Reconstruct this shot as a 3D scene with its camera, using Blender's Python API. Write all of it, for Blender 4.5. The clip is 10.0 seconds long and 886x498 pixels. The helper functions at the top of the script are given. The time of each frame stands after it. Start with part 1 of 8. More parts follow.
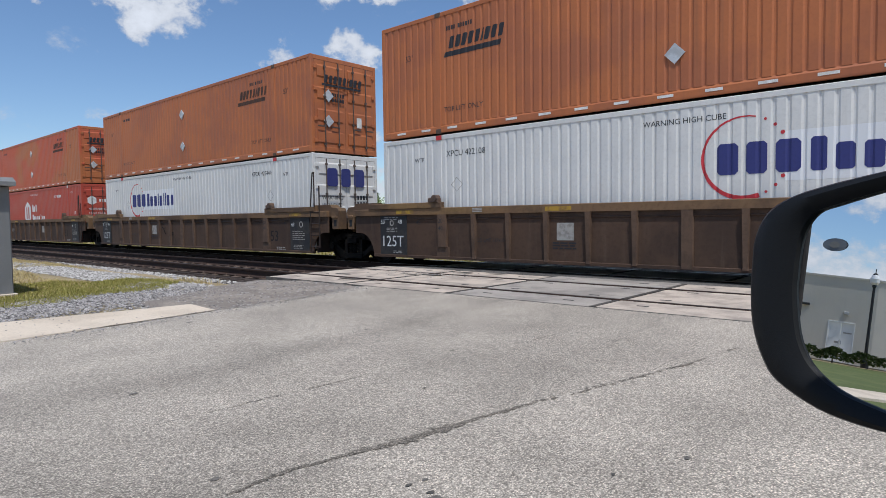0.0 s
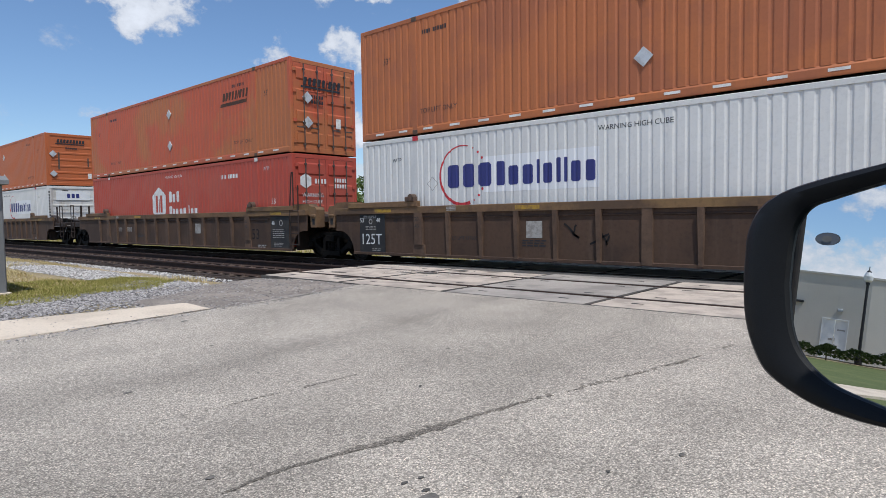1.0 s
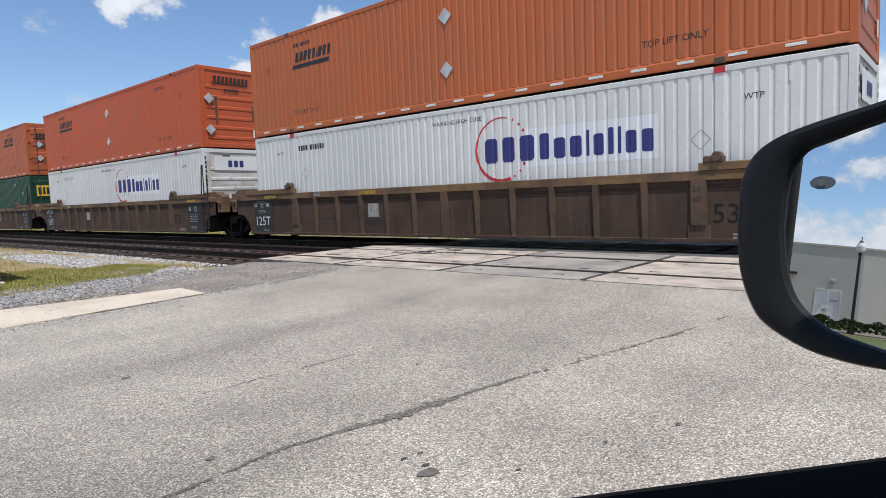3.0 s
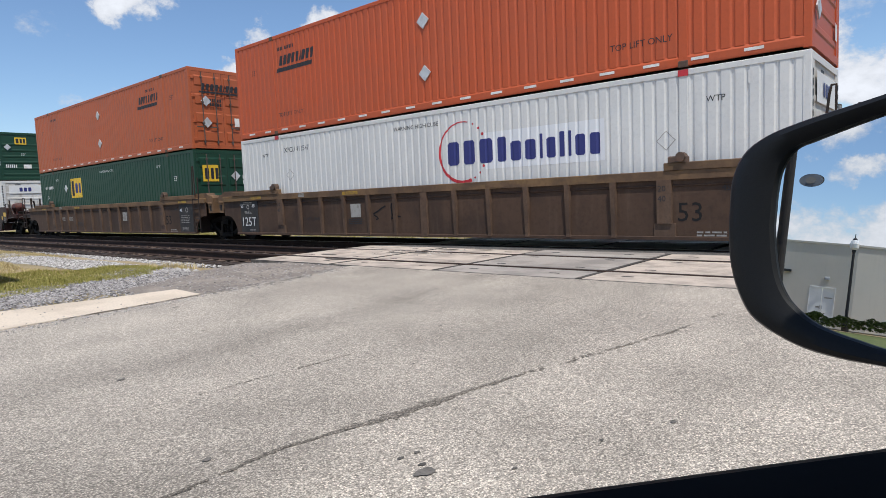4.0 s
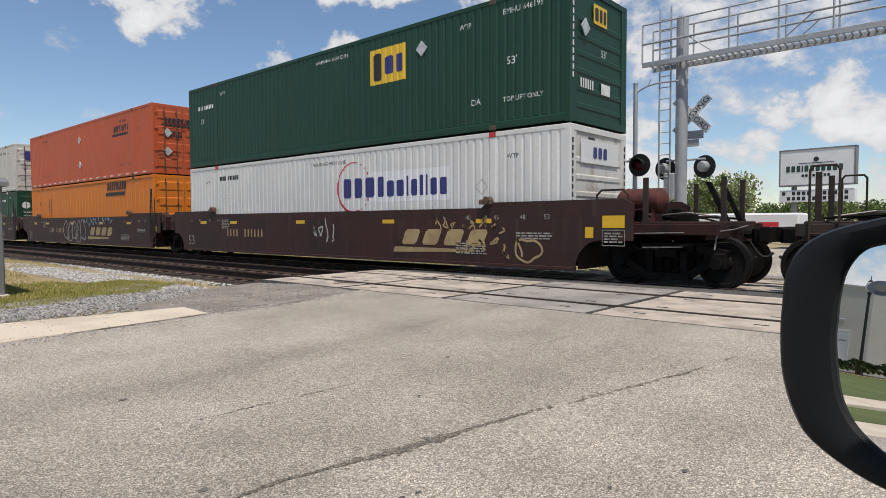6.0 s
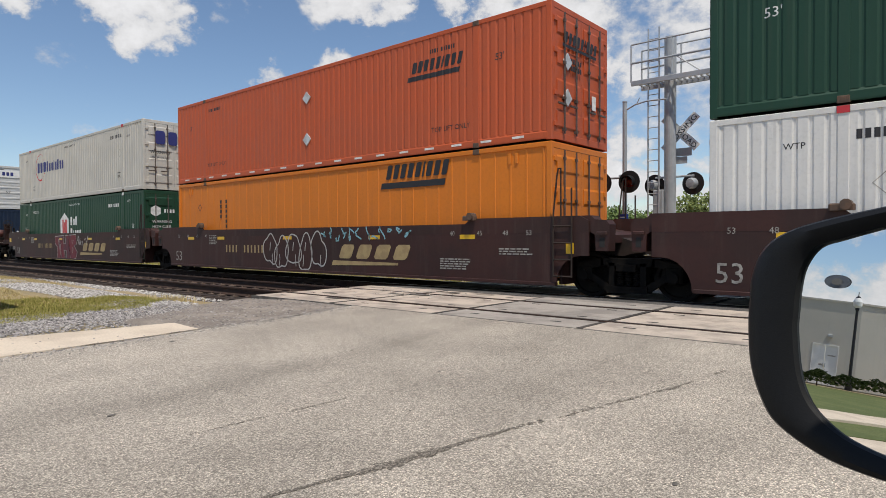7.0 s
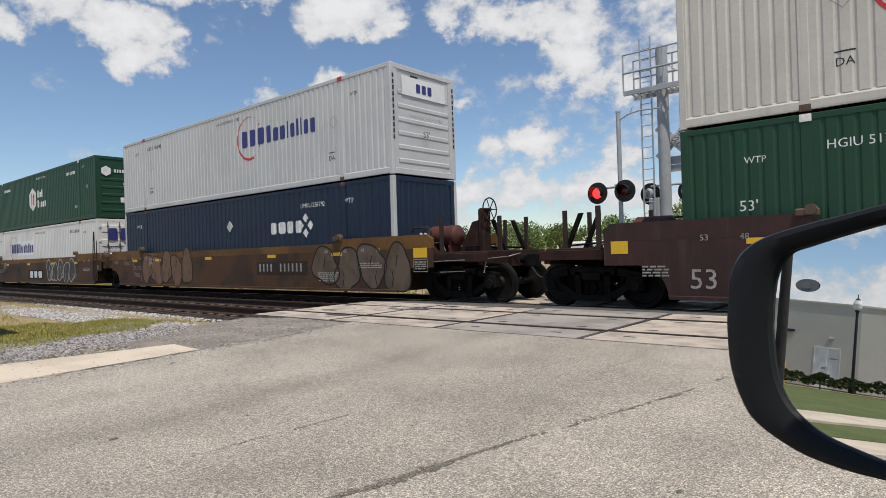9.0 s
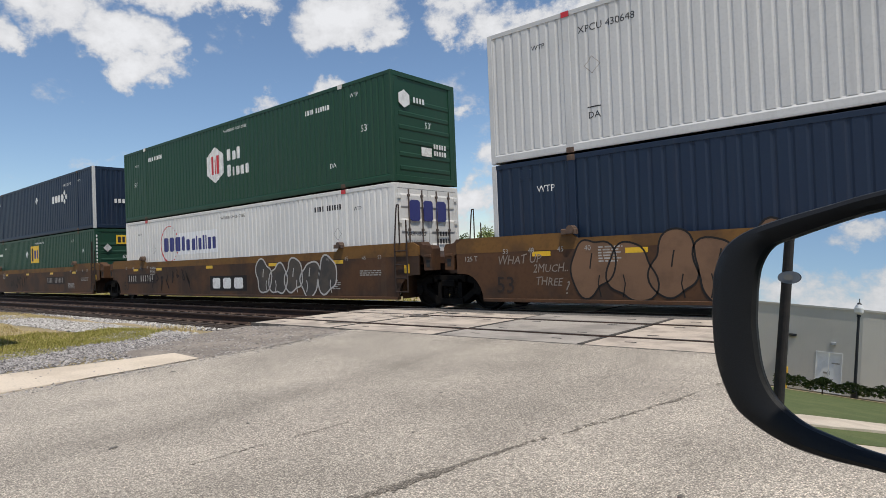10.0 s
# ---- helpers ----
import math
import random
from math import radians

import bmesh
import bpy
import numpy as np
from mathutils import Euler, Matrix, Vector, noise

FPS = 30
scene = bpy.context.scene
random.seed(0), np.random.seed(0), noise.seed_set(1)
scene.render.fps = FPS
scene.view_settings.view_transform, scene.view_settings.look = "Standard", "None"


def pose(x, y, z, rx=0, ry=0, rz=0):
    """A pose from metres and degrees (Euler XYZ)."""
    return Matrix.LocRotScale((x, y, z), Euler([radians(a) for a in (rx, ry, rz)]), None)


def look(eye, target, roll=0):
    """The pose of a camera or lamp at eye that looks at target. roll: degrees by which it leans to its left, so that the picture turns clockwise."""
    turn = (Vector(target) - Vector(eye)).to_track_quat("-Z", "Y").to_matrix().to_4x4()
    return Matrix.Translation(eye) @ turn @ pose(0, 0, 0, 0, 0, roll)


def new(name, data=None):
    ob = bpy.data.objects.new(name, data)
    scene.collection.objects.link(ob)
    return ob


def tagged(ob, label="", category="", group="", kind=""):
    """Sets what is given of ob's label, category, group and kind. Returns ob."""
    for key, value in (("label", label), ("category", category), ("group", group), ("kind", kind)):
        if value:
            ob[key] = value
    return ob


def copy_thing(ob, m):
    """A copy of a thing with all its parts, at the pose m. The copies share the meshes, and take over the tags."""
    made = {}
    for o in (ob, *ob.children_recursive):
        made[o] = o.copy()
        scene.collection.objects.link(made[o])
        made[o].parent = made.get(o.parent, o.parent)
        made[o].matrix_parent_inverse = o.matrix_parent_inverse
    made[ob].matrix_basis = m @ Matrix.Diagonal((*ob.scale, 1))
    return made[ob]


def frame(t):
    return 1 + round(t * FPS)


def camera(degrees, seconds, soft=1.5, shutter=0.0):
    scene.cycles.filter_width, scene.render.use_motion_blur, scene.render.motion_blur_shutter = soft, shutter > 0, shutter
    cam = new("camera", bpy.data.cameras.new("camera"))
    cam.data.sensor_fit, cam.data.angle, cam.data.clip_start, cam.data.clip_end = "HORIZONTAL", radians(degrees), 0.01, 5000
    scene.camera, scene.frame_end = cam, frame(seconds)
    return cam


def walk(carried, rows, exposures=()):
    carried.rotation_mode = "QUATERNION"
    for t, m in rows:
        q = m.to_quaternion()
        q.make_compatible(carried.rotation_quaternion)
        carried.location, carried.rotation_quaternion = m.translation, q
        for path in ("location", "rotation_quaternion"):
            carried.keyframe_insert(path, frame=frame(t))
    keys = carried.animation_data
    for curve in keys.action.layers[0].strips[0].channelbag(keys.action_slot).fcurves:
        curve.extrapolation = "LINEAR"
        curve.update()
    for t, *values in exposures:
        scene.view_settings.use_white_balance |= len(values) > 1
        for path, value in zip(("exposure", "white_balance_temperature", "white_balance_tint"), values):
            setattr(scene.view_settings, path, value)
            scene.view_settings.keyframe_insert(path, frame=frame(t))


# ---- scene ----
# ---------- camera ----------
PATH = [
    (0, 15.2125, -11.2662, 1.0901, -2.793, 0.748, 41.651),
    (0.5, 15.2133, -11.2646, 1.0874, -2.838, 0.805, 41.390),
    (1, 15.2131, -11.2640, 1.0878, -2.960, 0.821, 41.241),
    (1.5, 15.2109, -11.2574, 1.0853, -3.398, 1.070, 41.066),
    (2, 15.2109, -11.2591, 1.0715, -4.094, 1.495, 40.978),
    (2.5, 15.2110, -11.2569, 1.0698, -4.611, 1.918, 40.871),
    (4, 15.2139, -11.2590, 1.0694, -4.852, 2.394, 40.240),
    (4.5, 15.2193, -11.2511, 1.0702, -4.784, 2.492, 40.017),
    (5, 15.2045, -11.2231, 1.0576, -4.627, 2.174, 40.141),
    (5.5, 15.1950, -11.2121, 1.0747, -3.887, 1.385, 40.677),
    (6, 15.1798, -11.2225, 1.1086, -2.501, 0.256, 41.339),
    (7.5, 15.2064, -11.2515, 1.0938, -0.733, 0.559, 40.023),
    (8, 15.2069, -11.2545, 1.0953, -0.781, 1.130, 39.886),
    (8.5, 15.2052, -11.2573, 1.0983, -0.313, 1.323, 40.132),
    (9, 15.2170, -11.2584, 1.0992, 0.285, 1.770, 40.386),
    (9.5, 15.2210, -11.2642, 1.0976, 0.752, 2.027, 40.519),
    (10, 15.2277, -11.2568, 1.0907, 0.965, 2.184, 40.434),
]
cam = camera(71.46, 10.0, soft=0.7)
walk(cam, [(t, pose(x, y, z, 90 + p, r, yaw)) for t, x, y, z, p, r, yaw in PATH],
     exposures=[(0, -0.23, 5900, 10), (1.5, -0.09, 5920, 10), (2.5, -0.02, 6000, 10), (4, -0.01, 6150, 10), (4.5, 0.03, 6200, 10), (5, 0.02, 6280, 10), (6, -0.15, 6550, 10), (7.5, -0.15, 6600, 10), (9, -0.18, 6550, 10), (9.5, -0.25, 6530, 10), (10, -0.14, 6500, 10)])

# ---------- sky and sun ----------
SUN_DIR = Vector((0.33, -0.24, 0.93)).normalized()
sun = new("sun", bpy.data.lights.new("sun", "SUN"))
sun.data.energy, sun.data.angle, sun.data.color = 4.3, radians(0.53), (1.0, 0.935, 0.83)
sun.matrix_world = look((0, 0, 60), Vector((0, 0, 60)) - SUN_DIR)


def build_world():
    w = bpy.data.worlds.new("summer_sky")
    w.use_nodes = True
    scene.world = w
    nt = w.node_tree
    nt.nodes.clear()
    N, L = nt.nodes.new, nt.links.new
    out, bg = N("ShaderNodeOutputWorld"), N("ShaderNodeBackground")
    sky = N("ShaderNodeTexSky")
    sky.sky_type, sky.sun_disc = "NISHITA", False
    sky.sun_elevation = math.asin(SUN_DIR.z)
    sky.sun_rotation = math.atan2(SUN_DIR.x, SUN_DIR.y)
    sky.air_density, sky.dust_density, sky.ozone_density = 1.0, 0.15, 3.5
    bg.inputs["Strength"].default_value = 0.13
    tc = N("ShaderNodeTexCoord")

    def noise_at(scale, detail, stretch):
        mp, ns = N("ShaderNodeMapping"), N("ShaderNodeTexNoise")
        mp.inputs["Scale"].default_value = (1, 1, stretch)
        L(tc.outputs["Generated"], mp.inputs["Vector"])
        L(mp.outputs[0], ns.inputs["Vector"])
        ns.inputs["Scale"].default_value, ns.inputs["Detail"].default_value = scale, detail
        ns.inputs["Roughness"].default_value = 0.62
        return ns.outputs["Fac"]

    def math_node(op, a, b=0.0):
        m = N("ShaderNodeMath")
        m.operation = op
        for i, v in enumerate((a, b)):
            if isinstance(v, (int, float)):
                m.inputs[i].default_value = v
            else:
                L(v, m.inputs[i])
        return m.outputs[0]

    sep = N("ShaderNodeSeparateXYZ")
    L(tc.outputs["Generated"], sep.inputs[0])
    az = math_node("MULTIPLY", math_node("ARCTAN2", sep.outputs[0], sep.outputs[1]), 57.2958)
    el = math_node("MULTIPLY", math_node("ARCSINE", sep.outputs[2]), 57.2958)
    # ragged outlines
    az = math_node("ADD", az, math_node("MULTIPLY", math_node("SUBTRACT", noise_at(9, 8, 1.3), 0.5), 11.0))
    el = math_node("ADD", el, math_node("MULTIPLY", math_node("SUBTRACT", noise_at(12.7, 8, 1.2), 0.5), 7.0))
    # cumulus heaps: azimuth, elevation, half width, half height (degrees), weight
    heaps = [(-71.5, 20.7, 4.2, 2.6, 1.0), (-67.5, 19.0, 4.0, 2.4, 1.0), (-65.4, 16.6, 2.9, 1.9, 1.0), (-76.5, 18.2, 2.2, 1.6, 0.85),
             (-63, 22.8, 5.0, 1.8, 0.9), (-57.5, 22.4, 3.2, 1.4, 0.85), (-48.5, 21.6, 4.8, 2.3, 1.0), (-45.8, 19.9, 2.4, 1.4, 0.85),
             (-38, 22.2, 4.6, 2.0, 0.95), (-33, 20.6, 4.0, 2.0, 0.9), (-28.5, 20.2, 4.6, 2.5, 0.95), (-29.3, 16.5, 3.8, 2.4, 1.0),
             (-26.5, 14.5, 2.8, 1.6, 0.95), (-56.2, 14.6, 1.9, 1.2, 0.85), (-49.0, 14.6, 2.2, 1.5, 0.9), (-55.8, 11.3, 3.2, 1.4, 1.0),
             (-53.8, 10.4, 1.9, 1.3, 0.85), (-50.8, 8.3, 2.8, 1.5, 0.95), (-37, 14, 2.2, 0.8, 0.65), (-36.5, 8.6, 2.6, 2.0, 0.9),
             (-37, 5.4, 3.4, 1.7, 0.85), (-30.3, 9.4, 3.8, 1.9, 1.0), (-31.5, 5.7, 4.8, 1.7, 0.9), (-25.5, 5.4, 4.2, 1.9, 0.85),
             (-23.4, 13.6, 2.0, 1.3, 0.75), (-23.3, 8.0, 2.4, 1.4, 0.8), (-16, 6.2, 3.4, 1.6, 0.9), (-13.3, 12.9, 2.3, 1.1, 0.8),
             (-13.2, 8.4, 3.6, 1.4, 0.9), (-9, 9.5, 3.4, 2.0, 1.0), (-5.5, 7.6, 4.4, 2.6, 1.0), (-18.5, 19.6, 6.5, 2.0, 0.65),
             (-68, 9.2, 3.2, 0.7, 0.55), (-45, 3.0, 14.0, 1.6, 0.6), (-15, 2.8, 14.0, 1.8, 0.7), (-128, 16, 9.0, 3.2, 0.95),
             (-141, 20, 8.0, 3.4, 0.9), (-134, 10.5, 4.0, 1.3, 0.8), (-134, 4.6, 22.0, 3.2, 0.85), (-150, 12, 6.0, 2.6, 0.9),
             (-17, 14, 15, 8, 0.5), (-10, 19, 14, 7, 0.5), (-33, 12, 10, 6, 0.36)]
    rng = random.Random(40)
    for k in range(16):
        heaps.append((rng.uniform(10, 175), rng.uniform(8, 55), rng.uniform(7, 16), rng.uniform(3, 7), rng.uniform(0.8, 1.0)))
    dens = math_node("ADD", math_node("MULTIPLY", math_node("SUBTRACT", noise_at(16, 12, 1.4), 0.5), 2.1),
                     math_node("MULTIPLY", math_node("SUBTRACT", noise_at(4.5, 4, 1.5), 0.5), 0.7))
    heap = None
    for a, e, w, h, weight in heaps:
        u = math_node("MULTIPLY", math_node("SUBTRACT", az, a), 0.8 / w)
        v = math_node("MULTIPLY", math_node("SUBTRACT", el, e), 0.8 / h)
        d = math_node("ADD", math_node("MULTIPLY", u, u), math_node("MULTIPLY", v, v))
        k = math_node("MULTIPLY", math_node("MAXIMUM", math_node("SUBTRACT", 1.0, d), 0.0), weight)
        heap = k if heap is None else math_node("MAXIMUM", heap, k)
    dens = math_node("ADD", dens, heap)
    cover = N("ShaderNodeMapRange")
    cover.interpolation_type = "SMOOTHSTEP"
    cover.inputs["From Min"].default_value, cover.inputs["From Max"].default_value = 0.18, 0.78
    L(dens, cover.inputs["Value"])
    shade = N("ShaderNodeMapRange")
    shade.inputs["From Min"].default_value, shade.inputs["From Max"].default_value = 0.4, 1.1
    shade.inputs["To Min"].default_value, shade.inputs["To Max"].default_value = 5.3, 7.0
    L(dens, shade.inputs["Value"])
    white = N("ShaderNodeCombineColor")
    for i, k in enumerate((1.0, 1.01, 1.04)):
        L(math_node("MULTIPLY", shade.outputs[0], k), white.inputs[i])
    mix = N("ShaderNodeMix")
    mix.data_type = "RGBA"
    L(cover.outputs[0], mix.inputs["Factor"])
    L(sky.outputs[0], mix.inputs[6])
    L(white.outputs[0], mix.inputs[7])
    L(mix.outputs[2], bg.inputs["Color"])
    L(bg.outputs[0], out.inputs["Surface"])


build_world()

# ---------- materials ----------


def shader(name):
    m = bpy.data.materials.new(name)
    m.use_nodes = True
    nt = m.node_tree
    b = nt.nodes["Principled BSDF"]
    return m, nt, b


def surface(name, base, rough=0.6, metal=0.0, second=None, patch=0.5, patch_scale=1.0, streak=None, streak_amt=0.0,
            streak_scale=(5, 5, 0.4), fine=0.15, fine_scale=60, bump=0.1, bump_scale=80, spec=0.4, patch_edge=(0.42, 0.62)):
    """A painted, rusty or mineral surface: base colour, broad patches of a second colour, streaks, grain and relief."""
    m, nt, b = shader(name)
    N, L = nt.nodes.new, nt.links.new
    tc, info = N("ShaderNodeTexCoord"), N("ShaderNodeObjectInfo")
    mul = N("ShaderNodeVectorMath")
    mul.operation = "MULTIPLY_ADD"
    mul.inputs[1].default_value = (1, 1, 1)
    sh = N("ShaderNodeCombineXYZ")
    sc = N("ShaderNodeMath")
    sc.operation = "MULTIPLY"
    sc.inputs[1].default_value = 37.0
    L(info.outputs["Random"], sc.inputs[0])
    L(sc.outputs[0], sh.inputs[0])
    L(sc.outputs[0], sh.inputs[1])
    L(tc.outputs["Object"], mul.inputs[0])
    L(sh.outputs[0], mul.inputs[2])
    vec = mul.outputs[0]

    def noise_fac(scale, detail, stretch=None):
        n = N("ShaderNodeTexNoise")
        n.inputs["Scale"].default_value, n.inputs["Detail"].default_value = scale, detail
        n.inputs["Roughness"].default_value = 0.6
        if stretch:
            mp = N("ShaderNodeMapping")
            mp.inputs["Scale"].default_value = stretch
            L(vec, mp.inputs["Vector"])
            L(mp.outputs[0], n.inputs["Vector"])
        else:
            L(vec, n.inputs["Vector"])
        return n.outputs["Fac"]

    def ramp(fac, lo, hi, amt):
        r = N("ShaderNodeMapRange")
        r.interpolation_type = "SMOOTHSTEP"
        r.inputs["From Min"].default_value, r.inputs["From Max"].default_value, r.inputs["To Max"].default_value = lo, hi, amt
        L(fac, r.inputs["Value"])
        return r.outputs[0]

    def mixed(fac, a, c):
        x = N("ShaderNodeMix")
        x.data_type = "RGBA"
        L(fac, x.inputs["Factor"])
        if isinstance(a, tuple):
            x.inputs[6].default_value = (*a, 1)
        else:
            L(a, x.inputs[6])
        x.inputs[7].default_value = (*c, 1)
        return x.outputs[2]

    col = tuple(base)
    if second:
        col = mixed(ramp(noise_fac(patch_scale, 5), patch_edge[0], patch_edge[1], patch), col, second)
    if streak:
        col = mixed(ramp(noise_fac(1.0, 4, streak_scale), 0.5, 0.78, streak_amt), col, streak)
    col = mixed(ramp(noise_fac(fine_scale, 3), 0.45, 0.7, fine), col, tuple(c * 0.45 for c in base))
    L(col, b.inputs["Base Color"])
    b.inputs["Roughness"].default_value, b.inputs["Metallic"].default_value = rough, metal
    b.inputs["Specular IOR Level"].default_value = spec
    if bump:
        bp = N("ShaderNodeBump")
        bp.inputs["Strength"].default_value, bp.inputs["Distance"].default_value = bump, 0.01
        L(noise_fac(bump_scale, 4), bp.inputs["Height"])
        L(bp.outputs[0], b.inputs["Normal"])
    return m


def asphalt_material(name, base, warm):
    m, nt, b = shader(name)
    N, L = nt.nodes.new, nt.links.new
    tc = N("ShaderNodeTexCoord")
    vor, n1, n2, n3 = N("ShaderNodeTexVoronoi"), N("ShaderNodeTexNoise"), N("ShaderNodeTexNoise"), N("ShaderNodeTexNoise")
    vor.inputs["Scale"].default_value = 122
    n1.inputs["Scale"].default_value, n1.inputs["Detail"].default_value = 90, 5
    n2.inputs["Scale"].default_value, n2.inputs["Detail"].default_value = 0.9, 6
    mp = N("ShaderNodeMapping")
    mp.inputs["Scale"].default_value = (0.75, 0.05, 1)
    n3.inputs["Scale"].default_value, n3.inputs["Detail"].default_value = 1.0, 3
    for n in (vor, n1, n2, mp):
        L(tc.outputs["Object"], n.inputs["Vector"])
    L(mp.outputs[0], n3.inputs["Vector"])
    cr = N("ShaderNodeValToRGB")
    cr.color_ramp.elements[0].color = (*(c * 0.46 for c in base), 1)
    cr.color_ramp.elements[0].position = 0.05
    cr.color_ramp.elements[1].color = (*(c * 1.70 for c in warm), 1)
    cr.color_ramp.elements[1].position = 0.95
    e = cr.color_ramp.elements.new(0.5)
    e.color = (*base, 1)
    L(vor.outputs["Color"], cr.inputs["Fac"])

    def grey(fac, lo, hi, a, c, src):
        r = N("ShaderNodeMapRange")
        for k, v in zip(("From Min", "From Max", "To Min", "To Max"), (lo, hi, a, c)):
            r.inputs[k].default_value = v
        L(fac, r.inputs["Value"])
        x = N("ShaderNodeMix")
        x.data_type, x.blend_type = "RGBA", "MULTIPLY"
        x.inputs["Factor"].default_value = 1
        L(src, x.inputs[6])
        L(r.outputs[0], x.inputs[7])
        return x.outputs[2]

    col = grey(vor.outputs["Distance"], 0.2, 0.65, 1.2, 0.64, cr.outputs[0])
    col = grey(n1.outputs["Fac"], 0.3, 0.7, 0.78, 1.2, col)
    col = grey(n2.outputs["Fac"], 0.3, 0.7, 0.82, 1.14, col)
    col = grey(n3.outputs["Fac"], 0.35, 0.65, 0.84, 1.16, col)
    L(col, b.inputs["Base Color"])
    b.inputs["Roughness"].default_value = 0.85
    b.inputs["Specular IOR Level"].default_value = 0.3
    bp = N("ShaderNodeBump")
    bp.inputs["Strength"].default_value, bp.inputs["Distance"].default_value = 0.4, 0.004
    L(vor.outputs["Distance"], bp.inputs["Height"])
    L(bp.outputs[0], b.inputs["Normal"])
    return m


def leaf_material(name, a, c):
    m, nt, b = shader(name)
    N, L = nt.nodes.new, nt.links.new
    g = N("ShaderNodeNewGeometry")
    cr = N("ShaderNodeValToRGB")
    cr.color_ramp.elements[0].color, cr.color_ramp.elements[1].color = (*a, 1), (*c, 1)
    L(g.outputs["Random Per Island"], cr.inputs["Fac"])
    L(cr.outputs[0], b.inputs["Base Color"])
    b.inputs["Roughness"].default_value = 0.7
    b.inputs["Specular IOR Level"].default_value = 0.2
    return m


def plain(name, col, rough=0.5, metal=0.0, spec=0.5):
    return surface(name, col, rough, metal, fine=0.2, fine_scale=25, bump=0.03, spec=spec)


DIRT = (0.10, 0.075, 0.055)


def container_paint(name, col, fade, dirt=0.35, patch=0.6):
    return surface(name, col, 0.5, second=fade, patch=patch, patch_scale=0.55, streak=tuple(0.55 * c + 0.45 * d for c, d in zip(col, DIRT)),
                   streak_amt=dirt, streak_scale=(7, 7, 0.35), fine=0.12, fine_scale=18, bump=0.05, bump_scale=12)


PAINT = {
    "faded_orange": container_paint("faded_orange_paint", (0.46, 0.15, 0.052), (0.36, 0.12, 0.055), 0.55, 0.8),
    "patchy_orange": surface("patchy_faded_orange_paint", (0.44, 0.148, 0.054), 0.5, second=(0.50, 0.098, 0.046), patch=0.9, patch_scale=0.2, patch_edge=(0.46, 0.56),
                             streak=(0.28, 0.10, 0.05), streak_amt=0.5, streak_scale=(7, 7, 0.35), fine=0.12, fine_scale=18, bump=0.05, bump_scale=12),
    "stained_white": surface("rust_stained_white_paint", (0.66, 0.645, 0.615), 0.6, second=(0.50, 0.46, 0.40), patch=0.8, patch_scale=0.8, streak=(0.30, 0.22, 0.15),
                             streak_amt=0.75, streak_scale=(2.2, 2.2, 0.5), fine=0.2, fine_scale=18, bump=0.05, bump_scale=12),
    "orange": container_paint("orange_paint", (0.47, 0.122, 0.036), (0.42, 0.125, 0.048), 0.4),
    "red_orange": container_paint("red_orange_paint", (0.50, 0.092, 0.028), (0.45, 0.095, 0.036), 0.22),
    "rust_orange": container_paint("rust_orange_paint", (0.43, 0.103, 0.036), (0.37, 0.098, 0.04), 0.3),
    "bright_orange": container_paint("bright_orange_paint", (0.68, 0.19, 0.012), (0.62, 0.18, 0.02), 0.25),
    "white": container_paint("white_paint", (0.70, 0.69, 0.665), (0.61, 0.605, 0.59), 0.22),
    "cream": container_paint("aged_white_paint", (0.545, 0.548, 0.545), (0.47, 0.475, 0.475), 0.25),
    "tan_white": container_paint("dirty_cream_paint", (0.57, 0.542, 0.49), (0.48, 0.455, 0.41), 0.3),
    "red": container_paint("red_paint", (0.43, 0.068, 0.042), (0.42, 0.10, 0.065), 0.3),
    "green": container_paint("dark_green_paint", (0.008, 0.047, 0.026), (0.0105, 0.051, 0.031), 0.25),
    "mid_green": container_paint("green_paint", (0.009, 0.051, 0.025), (0.012, 0.050, 0.028), 0.2),
    "navy": container_paint("navy_paint", (0.005, 0.0165, 0.043), (0.007, 0.020, 0.043), 0.25),
}
RIBBED_BROWN = surface("weathered_brown_car_paint", (0.082, 0.046, 0.028), 0.75, second=(0.052, 0.030, 0.020), patch=0.9, patch_scale=0.8,
                       streak=(0.13, 0.085, 0.058), streak_amt=0.45, fine=0.3, fine_scale=14, bump=0.15, bump_scale=25)
# car brown made paler for the posts: sunlight on their faces, put into the colour
RIB_SUNLIT = surface("sunlit_brown_post_paint", (0.125, 0.075, 0.047), 0.75, second=(0.075, 0.045, 0.03), patch=0.8, patch_scale=1.6, streak=(0.17, 0.11, 0.075), streak_amt=0.4, fine=0.3, fine_scale=14, bump=0.15)
RAIL_TAN = surface("dusty_tan_chord_paint", (0.185, 0.108, 0.055), 0.75, second=(0.085, 0.052, 0.033), patch=0.85, patch_scale=0.9,
                   streak=(0.34, 0.21, 0.06), streak_amt=0.35, streak_scale=(0.6, 2, 2), fine=0.3, fine_scale=14, bump=0.15)
MAROON = surface("maroon_car_paint", (0.048, 0.0165, 0.0135), 0.6, second=(0.032, 0.014, 0.012), patch=0.9, patch_scale=0.6,
                 streak=(0.075, 0.05, 0.043), streak_amt=0.45, fine=0.2, fine_scale=14, bump=0.08)
YELLOW_TOP = surface("weathered_yellow_chord_paint", (0.17, 0.082, 0.018), 0.7, second=(0.085, 0.042, 0.016), patch=0.9, patch_scale=0.7,
                     streak=(0.06, 0.035, 0.02), streak_amt=0.6, streak_scale=(0.8, 3, 3), fine=0.3, fine_scale=12, bump=0.12)
